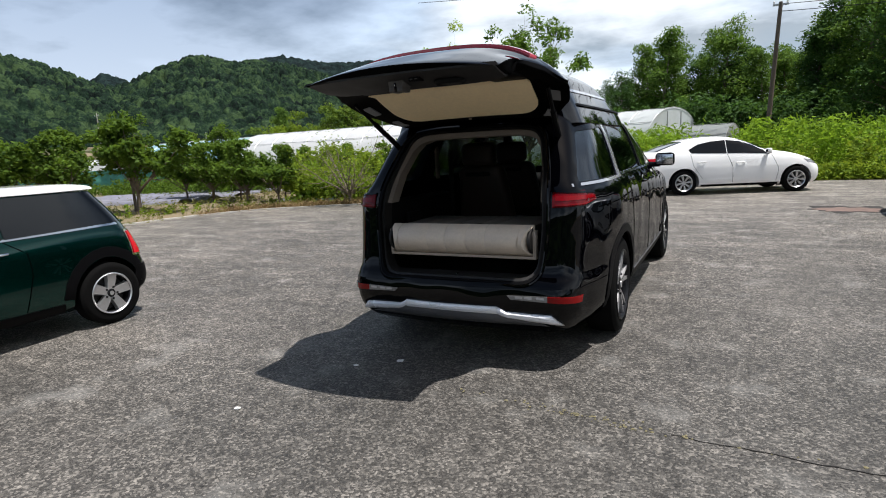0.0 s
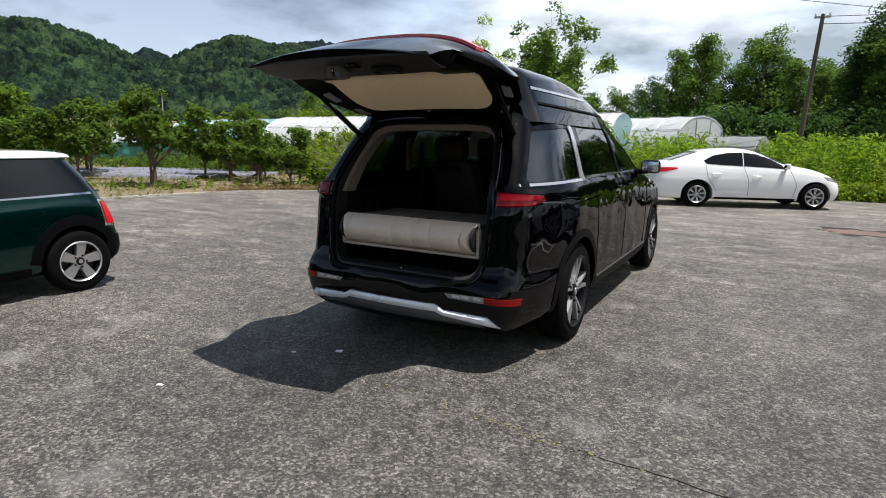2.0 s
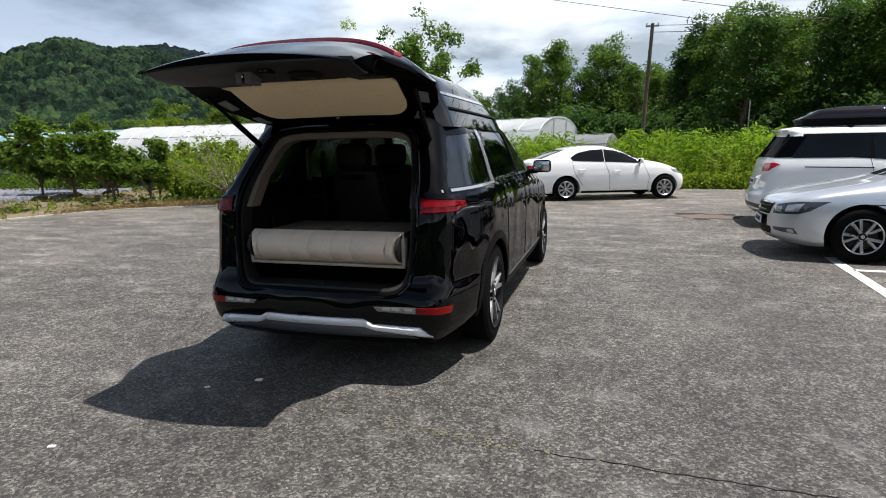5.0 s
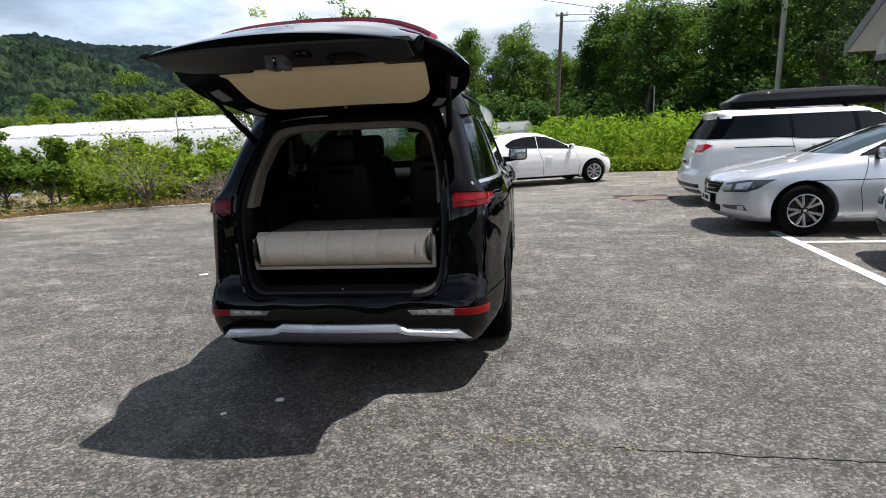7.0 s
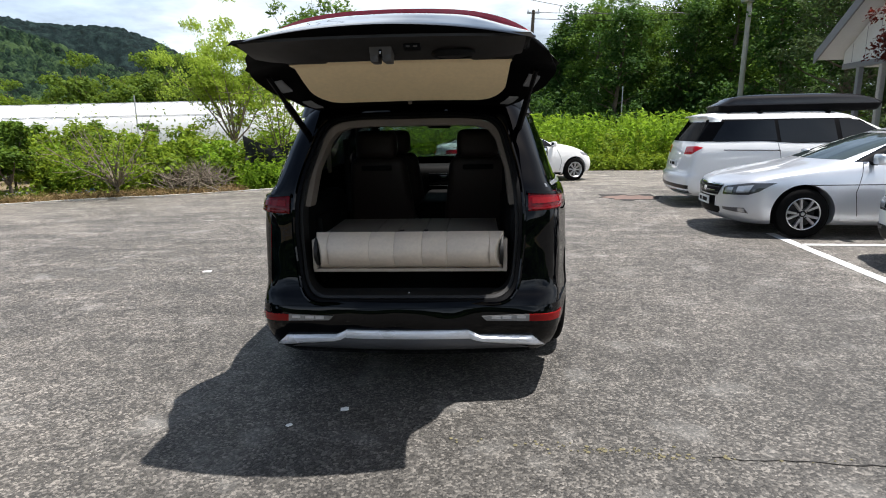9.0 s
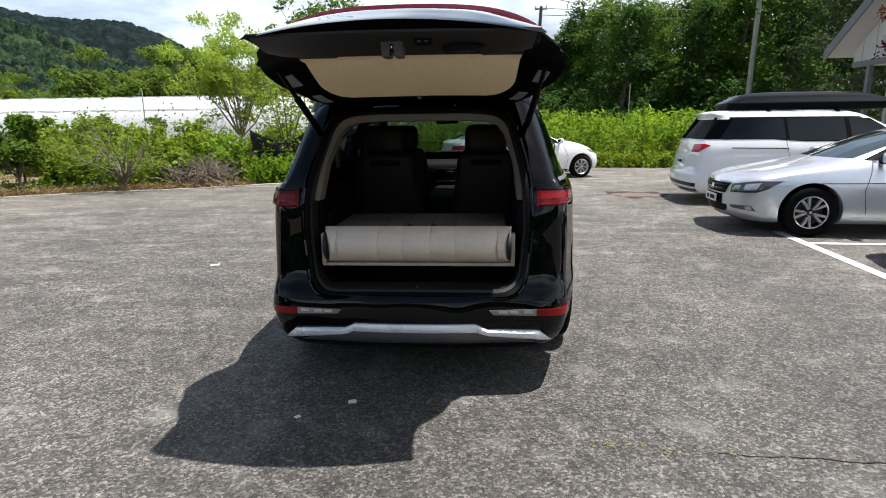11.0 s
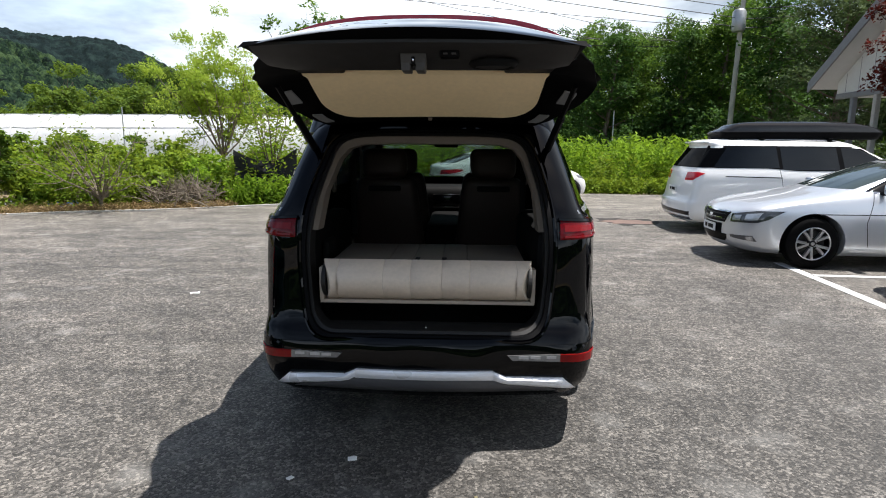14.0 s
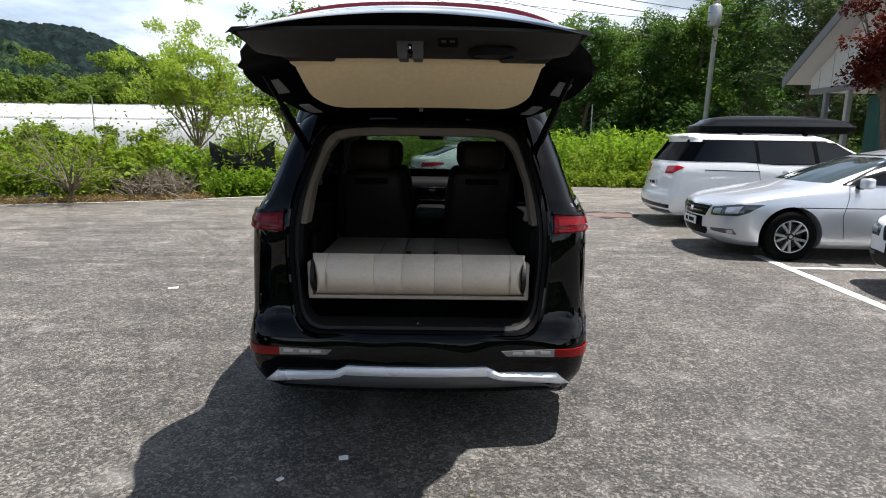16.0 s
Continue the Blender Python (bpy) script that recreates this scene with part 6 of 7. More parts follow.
def hill(name, label, near, far, line, az0, az1, seed, n_az, n_r, mat, crown=6.0, dome=3.6):
    """A wooded ridge whose crest follows the skyline; the crowns of its trees are domes of the mesh."""
    verts, faces = [], []
    angles = [s[0] for s in line][::-1]
    tops = [s[1] for s in line][::-1]
    for j in range(n_r):
        t = j / (n_r - 1)
        r = near + (far - near) * t
        for i in range(n_az):
            a = radians(az0 + (az1 - az0) * i / (n_az - 1))
            x, y = -math.sin(a) * r, math.cos(a) * r
            crest = float(np.interp(math.degrees(a), angles, tops)) * (near + (far - near) * 0.85) + 1.5
            rise = min(1, t / 0.85)
            h = crest * (0.35 * rise + 0.65 * (3 * rise**2 - 2 * rise**3))
            if t > 0.87:
                h -= crest * (t - 0.87) * 2.5
            gully = 1 - 2.6 * abs(noise.noise(Vector((x / far * 7.5, y / far * 5, seed + 4))))
            h += far * 0.013 * gully * 4 * rise * (1 - rise)
            d, _ = noise.voronoi(Vector((x / crown, y / crown, seed)))
            h += (dome * math.sqrt(max(0.0, 1 - (1.6 * d[0]) ** 2)) - dome + 1.4 * noise.noise(Vector((x * 0.6, y * 0.6, 2)))) * min(1, 0.3 + rise)
            verts.append((x, y, h - 1.0 + 1.0 * rise))
    for j in range(n_r - 1):
        for i in range(n_az - 1):
            a = j * n_az + i
            faces.append((a, a + 1, a + 1 + n_az, a + n_az))
    ob = solid(name, verts, faces, mat, None, "", 0)
    soften(ob.data, 80)
    return tagged(ob, label, "hill", "", "structure")


hill("backdrop", "wooded green hillside beyond the fields", 260, 560, NEAR_LINE, 75, 12, 1.0, 760, 280, FOREST, 5.0, 6.5)
# Added out of view, so that glossy paint reflects something dark and low.
hill("backdrop", "unseen wooded hillside added behind the car park to darken reflections", 45, 150, BACK_LINE, 260, 95, 3.0, 300, 60, FOREST)
hill("backdrop", "farther dark wooded ridge", 760, 1150, RIDGE_LINE, 60, 10, 5.0, 420, 60, FAR_FOREST, 9.0, 5.0)


def field_strip(label, near, far, low, high, az0, az1, mat, seed):
    """A terraced field: a banked, gently uneven sheet with a step at its lower edge."""
    verts, faces, n_az, rings = [], [], 90, ((near, low - 1.2), (near + 0.4, low), ((near + far) / 2, (low + high) / 2), (far, high), (far + 0.5, high - 1.5))
    for r, z in rings:
        for i in range(n_az + 1):
            a = radians(az0 + (az1 - az0) * i / n_az)
            wave = 0.35 * noise.noise(Vector((i * 0.13, r * 0.05, seed)))
            q = r * (1 + 0.015 * noise.noise(Vector((i * 0.08, 0.0, seed))))
            verts.append((-math.sin(a) * q, math.cos(a) * q, z + wave))
    m = n_az + 1
    for j in range(len(rings) - 1):
        for i in range(n_az):
            k = j * m + i
            faces.append((k, k + 1, k + 1 + m, k + m))
    return tagged(solid("field", verts, faces, mat, None, "", 60), label, "field", "terraced fields", "structure")


for k, (near, far, low, high, mat, what) in enumerate(((95, 118, 1.3, 2.3, SOIL, "rough green and brown terraced field below the hill"), (118, 140, 2.7, 3.6, STRAW, "straw-coloured terraced field below the hill"), (140, 166, 4.0, 5.2, SOIL, "green and brown terraced field below the hill"), (166, 196, 5.6, 6.9, STRAW, "dry terraced field below the hill"), (196, 262, 7.2, 9.4, SOIL, "upper green terraced field at the foot of the hill"))):
    field_strip(what, near, far, low, high, 74 - 2 * k, 45 + k, mat, k)


# ---- plants ----
def copies(base, spots, label=""):
    """Moves the first of a kind to its place and copies it to the others: x, y, z, turn, size."""
    made = []
    for k, (x, y, z, turn, size) in enumerate(spots):
        m = pose(x, y, z, 0, 0, turn) @ Matrix.Diagonal((size, size, size, 1))
        if k == 0:
            base.matrix_world = m
            made.append(base)
        else:
            c = copy_thing(base, pose(0, 0, 0))
            c.matrix_world = m
            made.append(c)
    return made


fruit_a = tree("fruit_tree", "spreading fruit tree with a forked bare trunk and dense green leaves", 21, 2.75, 1.45, 0.055, 0.62, 0.15, 5200, (BARK, FRUIT_LEAF), 9, 0.23, 0.0, 0.95, 0.4, False, 64, skirt=0.95)
copies(fruit_a, [(-16.5, 11.5, 0, 0, 1.22), (-31.0, 12.0, 0, 20, 0.9), (-36.5, 15.0, 0, 250, 0.95)])
fruit_b = tree("fruit_tree", "young fruit tree with upright leafy branches", 35, 2.2, 0.95, 0.045, 0.5, 0.13, 4200, (BARK, FRUIT_LEAF), 9, 0.2, 0.0, 1.1, 0.3, False, 62, skirt=0.7)
copies(fruit_b, [(-13.75, 13.35, 0, 20, 1.0), (-12.65, 13.6, 0, 140, 0.9), (-14.4, 15.8, 0, 200, 0.85), (-12.2, 16.2, 0, 120, 0.75), (-17.0, 16.6, 0, 75, 0.85), (-22.6, 10.6, 0, 310, 1.45), (-24.9, 11.2, 0, 60, 1.6), (-27.6, 12.6, 0, 230, 1.7), (-23.4, 13.4, 0, 160, 1.3), (-21.0, 11.6, 0, 40, 1.25), (-25.6, 14.4, 0, 200, 1.5), (-17.4, 15.2, 0, 10, 1.0), (-18.6, 16.3, 0, 130, 1.05), (-16.2, 15.4, 0, 250, 0.95), (-19.3, 15.6, 0, 70, 1.0), (-21.0, 18.2, 0, 330, 1.1), (-29.8, 11.4, 0, 100, 1.7), (-33.5, 14.0, 0, 30, 1.1), (-39.0, 13.0, 0, 75, 1.1), (-19.6, 18.6, 0, 20, 0.95), (-42.0, 17.0, 0, 60, 1.2), (-15.8, 18.6, 0, 45, 0.9), (-12.6, 19.6, 0, 190, 0.9), (-18.4, 20.8, 0, 290, 0.95), (-22.4, 21.4, 0, 15, 1.0), (-16.2, 21.8, 0, 100, 0.95)])
shoot = tree("fruit_tree", "narrow fruit tree with tall upright shoots", 52, 3.3, 0.5, 0.05, 0.7, 0.12, 2600, (BARK, FRUIT_LEAF), 8, 0.17, 0.0, 1.3, 0.6, False, 60, skirt=0.9)
copies(shoot, [(-20.3, 18.8, 0, 0, 1.05), (-17.2, 11.9, 0, 90, 1.06), (-23.8, 10.0, 0, 200, 0.8)])
fruit_c = tree("fruit_tree", "tall leafy fruit tree beside the greenhouse", 48, 3.2, 1.2, 0.07, 0.8, 0.14, 6000, (BARK, MID_LEAF), 8, 0.34, 0.0, 0.9, 0.3, False, 90)
copies(fruit_c, [(-31.0, 16.5, 0, 80, 0.8), (-37.2, 41.2, 0, 0, 1.75), (-49.5, 42.5, 0, 170, 1.5), (-53.0, 44.0, 0, 250, 1.4), (-43.0, 21.0, 0, 10, 0.9)])

willow = tree("tree", "tall light-green willow with thin arching branches", 63, 5.7, 1.9, 0.055, 0.9, 0.085, 24000, (PALE_BARK, LIGHT_LEAF), 16, 0.26, 0.5, 1.0, 0.3, False, 260)
copies(willow, [(-12.0, 25.0, 0, 0, 1.32)])
sapling = tree("tree", "thin multi-stemmed tree with sparse leaves", 71, 4.0, 1.3, 0.06, 0.5, 0.12, 1700, (BARK, MID_LEAF), 8, 0.3)
copies(sapling, [(-7.0, 17.0, 0, 0, 1.0)])
slim = tree("tree", "tall sparse tree with open branches before the greenhouses", 82, 7.9, 1.85, 0.08, 1.4, 0.15, 14000, (PALE_BARK, WOOD_LEAF), 20, 0.28, 0.0, 1.15, 0.3, False, 250)
copies(slim, [(-7.2, 22.0, 0, 40, 1.03)])

# woods on the far side: kinds copied along a skyline of bearing and slope
wood_a = tree("tree", "tall broad-leaved tree at the edge of the wood", 101, 11.0, 3.0, 0.2, 2.0, 0.23, 11000, (BARK, WOOD_LEAF), 24, 0.72, 0.0, 0.8, 0.1, True, 210)
wood_b = tree("tree", "dark dense tree of the wood", 102, 12.0, 3.2, 0.22, 1.2, 0.25, 11500, (BARK, DARK_LEAF), 26, 0.75, 0.0, 0.75, 0.05, True, 230)
wood_c = tree("tree", "soft grey-green pine beside the utility pole", 103, 10.0, 3.4, 0.2, 1.6, 0.17, 15000, (BARK, PINE_LEAF), 26, 0.7, 0.1, 0.6, 0.1, True, 200)
wood_d = tree("tree", "light-green slender tree before the wood", 104, 9.5, 1.9, 0.14, 1.5, 0.19, 9500, (PALE_BARK, WOOD_LEAF), 22, 0.5, 0.15, 0.9, 0.1, True, 170)
wood_e = tree("bush", "dark leafy thicket at the foot of the wood", 105, 4.2, 2.0, 0.08, 0.3, 0.26, 3600, (BARK, DARK_LEAF), 14, 0.6, 0.0, 0.9, 0.1, False, 70, "thicket")
wood_f = tree("tree", "broad green tree behind the long greenhouse", 106, 8.0, 3.9, 0.2, 1.8, 0.3, 16000, (BARK, HEDGE_LEAF), 16, 1.0, 0.0, 0.8, 0.1, False, 80)
WOOD_LINE = [(46, 0.05), (44, 0.06), (42.2, 0.088), (40, 0.09), (38.6, 0.062), (37, 0.075), (35.6, 0.11), (34.4, 0.13), (32.8, 0.1), (31, 0.137), (29, 0.13), (26, 0.11), (22, 0.1), (17, 0.095), (13, 0.09), (10, 0.1), (8, 0.125), (6.2, 0.181), (4.1, 0.145), (3, 0.157), (1.1, 0.17), (-1.1, 0.142), (-4.2, 0.122), (-5.2, 0.138), (-6.3, 0.165), (-7.9, 0.199), (-10.6, 0.202), (-12.4, 0.188), (-14.9, 0.194), (-19, 0.205), (-22, 0.235), (-27, 0.225), (-32, 0.26), (-42, 0.28)]
rng = np.random.default_rng(77)
spots = {"a": [], "b": [], "c": [], "d": [], "e": [], "f": []}
TALL = {"a": 11.0, "b": 12.0, "c": 10.0, "d": 9.5, "e": 4.2, "f": 9.6}


def in_the_wood(kind, bearing, away, share=0.95):
    """Notes a tree by its bearing and distance, as tall as the skyline there."""
    slope = float(np.interp(bearing, [q[0] for q in WOOD_LINE][::-1], [q[1] for q in WOOD_LINE][::-1]))
    a = radians(bearing)
    size = (1.45 + slope * share * away) / TALL[kind] / 0.97
    spots[kind].append((-math.sin(a) * away, math.cos(a) * away, 0, rng.uniform(0, 360), size))


for kind, bearing, away in zip("ddbadbabdabdbabdaabdaabbaffffdff", (6.0, 7.0, 9.0, 1.1, 4.4, 10.2, 12.4, -0.8, -2.4, -4.0, -5.4, -6.6, -7.8, -9.2, -10.7, -12.2, -13.6, -15.2, -16.9, -18.6, -20.4, -22.2, -24.4, -33.5, -36, 31, 34.5, 29, 36.8, 41.6, 39.8, 44), (46, 48, 46, 49, 52, 50, 52, 49, 46, 48, 44, 45, 43, 41, 36, 43, 38, 42, 36, 40, 36, 38, 33, 30, 33, 59, 58, 62, 55, 58, 60, 56)):
    in_the_wood(kind, bearing, away)
in_the_wood("c", -28.5, 27.5, 1.0)
in_the_wood("c", -32.0, 29.5, 0.95)
for k in range(26):
    bearing = 14 - 2.1 * k
    in_the_wood("b", bearing + rng.uniform(-0.6, 0.6), float(np.interp(bearing, (-40, 14), (38, 57))) + rng.uniform(-2, 3), rng.uniform(0.78, 0.93))
for bearing in (26.4, 32.8, 38.4, 42.8, 46.0):
    in_the_wood("f", bearing, 64, 0.92)
for k in range(8):
    in_the_wood("a" if k % 2 else "b", 15.5 + 2.0 * k, 62 + 4 * (k % 2), 0.9)
for k in range(34):
    bearing = 13 - 1.55 * k
    a, away = radians(bearing), float(np.interp(bearing, (-40, 13), (31, 45))) + rng.uniform(-1.5, 1.5)
    spots["e"].append((-math.sin(a) * away, math.cos(a) * away, 0, rng.uniform(0, 360), rng.uniform(0.75, 1.2)))
for k in range(10):
    a, away = radians(28 + 1.7 * k), 52 + rng.uniform(-2, 2)
    spots["e"].append((-math.sin(a) * away, math.cos(a) * away, 0, rng.uniform(0, 360), rng.uniform(0.8, 1.1)))
copies(wood_a, spots["a"])
copies(wood_b, spots["b"])
copies(wood_c, spots["c"])
copies(wood_d, spots["d"])
copies(wood_e, spots["e"])
copies(wood_f, spots["f"])

maple = tree("tree", "dark red maple beside the pavilion", 120, 5.0, 1.15, 0.09, 2.9, 0.1, 7000, (BARK, RED_LEAF), 9, 0.3, 0.0, 0.8, 0.3, False, 90)
copies(maple, [(8.1, 13.2, 0, 0, 1.0)])


def stalks(name, label, seed, spots, heights, leaf, per, mat, category, hang=0.15, width=0.42, taper=0.5):
    """Many leafy stalks as one mesh of leaves on thin stems."""
    rng = np.random.default_rng(seed)
    quads = []
    base = np.array(spots, float)
    h = rng.uniform(heights[0], heights[1], len(base))
    lean = rng.normal(size=(len(base), 2)) * 0.12
    t = np.tile(np.linspace(0.08, 1.0, per), (len(base), 1)) + rng.uniform(-0.04, 0.04, (len(base), per))
    spread = leaf * 0.45 * (1.1 - taper * t)
    px = base[:, :1] + lean[:, :1] * t * h[:, None] + rng.normal(size=t.shape) * spread
    py = base[:, 1:2] + lean[:, 1:2] * t * h[:, None] + rng.normal(size=t.shape) * spread
    pz = base[:, 2:3] + t * h[:, None]
    c = np.stack([px, py, pz], -1).reshape(-1, 3)
    quads.append(leaf_quads(rng, c, leaf, leaf * width, hang, 0.8))
    top = np.stack([base[:, 0] + lean[:, 0] * h, base[:, 1] + lean[:, 1] * h, base[:, 2] + h], -1)
    w = np.array((0.006, 0.0, 0.0))
    quads.append(np.stack([base - w, base + w, top + w * 0.4, top - w * 0.4], 1))
    ob = new(name, quads_mesh(name, np.concatenate(quads), mat))
    return tagged(ob, label, category, "", "stuff")


def edge_y(x):
    return float(np.interp(x, EDGE_FLAT[3:, 0], EDGE_FLAT[3:, 1]))


rng = np.random.default_rng(5)
low, tall = [], []
for _ in range(5200):
    x = rng.uniform(-4.5, 26)
    d = rng.uniform() ** 1.5 * 15
    y = edge_y(x) + 0.9 + d
    patch = noise.noise(Vector((x * 0.55, y * 0.55, 3.0)))
    dip = abs(x - (0.51 - 0.0486 * y)) < 0.036 * y
    if patch > (0.3 if dip else -0.05) and d > 0.5:
        tall.append((x, y, 0.02))
    elif patch > (0.0 if dip else -0.35):
        low.append((x, y, 0.02))
stalks("weeds", "dense head-high bright green weeds along the car park", 6, tall, (1.25, 2.05), 0.25, 20, WEED_LEAF, "weeds", 0.25, 0.3)
stalks("weeds", "waist-high leafy weeds between the taller ones", 16, low, (0.6, 1.35), 0.2, 14, MID_LEAF, "weeds", 0.2, 0.36)
spots = [(x, edge_y(x) + 0.15 + abs(rng.normal()) * 0.5, 0.0) for x in rng.uniform(-5, 26, 2600)]
stalks("grass_verge", "low grass and creepers at the asphalt edge", 7, spots, (0.15, 0.55), 0.16, 8, MID_LEAF, "grass")
spots = []
for _ in range(650):
    x = rng.uniform(-12.3, -4.0)
    spots.append((x, edge_y(x) + 1.3 + rng.uniform() ** 1.3 * 5.2, 0.0))
stalks("undergrowth", "tangled green undergrowth before the greenhouse", 8, spots, (0.35, 1.3), 0.17, 18, MID_LEAF, "undergrowth", 0.1, 0.3)
spots = [(x, edge_y(x) + 0.35 + rng.uniform() * 0.7, 0.0) for x in rng.uniform(-7.6, -4.0, 500)]
stalks("undergrowth", "bright leafy weeds on the kerb", 9, spots, (0.3, 0.8), 0.14, 12, WEED_LEAF, "undergrowth")
spots = []
for _ in range(1700):
    x = rng.uniform(-24, -8)
    y = edge_y(x) if x > -13 else rng.uniform(4, 20)
    spots.append((x, y + 0.25 + rng.uniform() ** 1.5 * 5, 0.0))
fresh = []
for _ in range(150):
    x = rng.uniform(-18.5, -12.0)
    if noise.noise(Vector((x * 1.4, 2.0, 7.0))) > -0.1:
        fresh.append((x, float(np.interp(x, [-18.5, -13.4, -12.0], [5.5, 11.5, 12.9])) + 0.5 + rng.uniform() ** 1.6 * 2.2, 0.0))
stalks("undergrowth", "low fresh green weeds on the bare soil", 17, fresh, (0.12, 0.36), 0.14, 9, MID_LEAF, "undergrowth", 0.1, 0.34)
stalks("grass", "patchy dry and green grass on bare soil", 10, spots, (0.05, 0.22), 0.13, 5, GRASS_LEAF, "grass", 0.0, 0.2)
spots = []
for _ in range(1700):
    x = rng.uniform(-30, -12)
    spots.append((x, 18.5 + rng.uniform() * 9, 0.0))
stalks("undergrowth", "rows of leafy bushes before the greenhouses", 11, spots, (0.3, 0.9), 0.2, 11, FRUIT_LEAF, "undergrowth")
spots = [(rng.uniform(-60, -13), rng.uniform(26, 33), 0.0) for _ in range(1100)]
stalks("undergrowth", "hedge of bushes along the field", 13, spots, (0.4, 1.2), 0.34, 10, MID_LEAF, "undergrowth")
spots = [(rng.uniform(-35, -19), 17.6 + 0.9 * int(rng.integers(0, 5)) + rng.normal() * 0.08, 0.0) for _ in range(700)]
stalks("crops", "low rows of crops on black mulch", 14, spots, (0.25, 0.5), 0.14, 9, FRUIT_LEAF, "crops")


def bare_shrub(label, seed, place, height, count, mat, lie=0.0):
    """A shrub or heap of bare twigs."""
    rng = np.random.default_rng(seed)
    chunks = []
    for _ in range(count):
        d = Vector((rng.normal() * (0.45 + lie), rng.normal() * (0.45 + lie), 1.0 - lie * 0.75))
        s = Vector((rng.normal() * 0.42, rng.normal() * 0.28, rng.uniform(0.03, 0.4))) if lie else Vector((rng.normal() * 0.05, rng.normal() * 0.05, 0))
        p, r = grown(rng, s, d, height * rng.uniform(0.6, 1.05), 0.017, 5, 0.22, -0.03 if lie else 0.08)
        chunks.append(tube_data(p, [max(q, 0.003) for q in r], 4))
        for _ in range(4):
            j = rng.integers(1, 5)
            tp, tr = grown(rng, p[j], d + Vector(rng.normal(size=3)) * 0.7, height * 0.35, r[j] * 0.55, 3, 0.3, 0.05)
            chunks.append(tube_data(tp, [max(q, 0.002) for q in tr], 3))
    ob = solid("shrub" if not lie else "brush_pile", *join_data(chunks), mat)
    ob.matrix_world = pose(*place)
    return tagged(ob, label, "shrub" if not lie else "brushwood", "", "stuff" if lie else "")


spots = []
for x in rng.uniform(-13.2, -7.4, 1500):
    spots.append((x, edge_y(x) + 0.12 + abs(rng.normal()) * 0.5, 0.0))
stalks("dry_grass", "dry brown cut grass and straw along the kerb", 15, spots, (0.03, 0.16), 0.16, 5, DRY_LEAF, "grass", 0.1, 0.14)


def crumpled(label, x, y, w, d, h, mat, turn, seed):
    """A crumpled sheet lying on the ground."""
    verts, faces, n = [], [], 12
    for s in (0.0, 0.01):
        for j in range(n + 1):
            for i in range(n + 1):
                u, v = i / n - 0.5, j / n - 0.5
                lump = abs(noise.noise(Vector((u * 4, v * 4, seed)))) * h + 0.03
                verts.append((u * w, v * d + 0.1 * noise.noise(Vector((u * 3, v * 3, seed + 5))), lump + s))
    m, q = n + 1, (n + 1) ** 2
    for j in range(n):
        for i in range(n):
            k = j * m + i
            faces += [(k, k + 1, k + 1 + m, k + m), (q + k, q + k + m, q + k + 1 + m, q + k + 1)]
    ob = solid("plastic_sheet", verts, faces, mat)
    ob.matrix_world = pose(x, y, 0, 0, 0, turn)
    return tagged(ob, label, "plastic sheet")


crumpled("crumpled blue plastic sheet among the weeds", -11.5, 14.45, 0.6, 0.4, 0.25, BLUE_SHEET, 20, 1)
crumpled("pale bluish plastic scrap beside the kerb", -13.1, 14.5, 0.7, 0.4, 0.2, GREY_BOARD, 60, 2)
half_bare = tree("shrub", "pale half-bare shrub with spreading twigs at the kerb", 31, 1.95, 1.35, 0.045, 0.3, 0.08, 1300, (TWIG, MID_LEAF), 20, 0.22, 0.0, 1.0, 0.4, kind="shrub")
copies(half_bare, [(-10.2, 13.95, 0, 0, 1.12), (-12.3, 15.6, 0, 130, 0.95)])
bush_a = tree("bush", "rounded dark green bush in the undergrowth", 41, 1.5, 0.9, 0.04, 0.2, 0.14, 3400, (BARK, MID_LEAF), 10, 0.26, 0.0, 0.9, 0.3, False, 70, "bush")
copies(bush_a, [(-11.2, 16.2, 0, 0, 1.1), (-9.8, 16.0, 0, 80, 1.0), (-12.6, 17.4, 0, 200, 1.3), (-6.6, 17.9, 0, 140, 0.9), (-5.0, 18.2, 0, 10, 0.9), (-10.4, 18.3, 0, 300, 1.25), (-14.2, 17.2, 0, 40, 1.3), (-8.2, 18.6, 0, 100, 1.1), (-12.9, 15.2, 0, 260, 0.9)])
bush_b = tree("bush", "light green leafy bush in the undergrowth", 43, 1.4, 0.8, 0.03, 0.15, 0.16, 2400, (PALE_BARK, WEED_LEAF), 11, 0.24, 0.2, 1.0, 0.3, False, 70, "bush")
copies(bush_b, [(-8.6, 16.3, 0, 0, 0.9), (-10.9, 15.0, 0, 120, 0.65), (-7.6, 18.6, 0, 60, 1.1), (-11.9, 14.6, 0, 250, 0.6), (-13.6, 16.2, 0, 310, 0.9)])
bare_shrub("heap of dry cut brushwood beside the kerb", 32, (-8.75, 14.95, 0), 0.8, 150, TWIG, 0.5)
bare_shrub("bare twiggy shrub among the green bushes", 33, (-11.7, 15.2, 0), 1.6, 14, PALE_BARK)


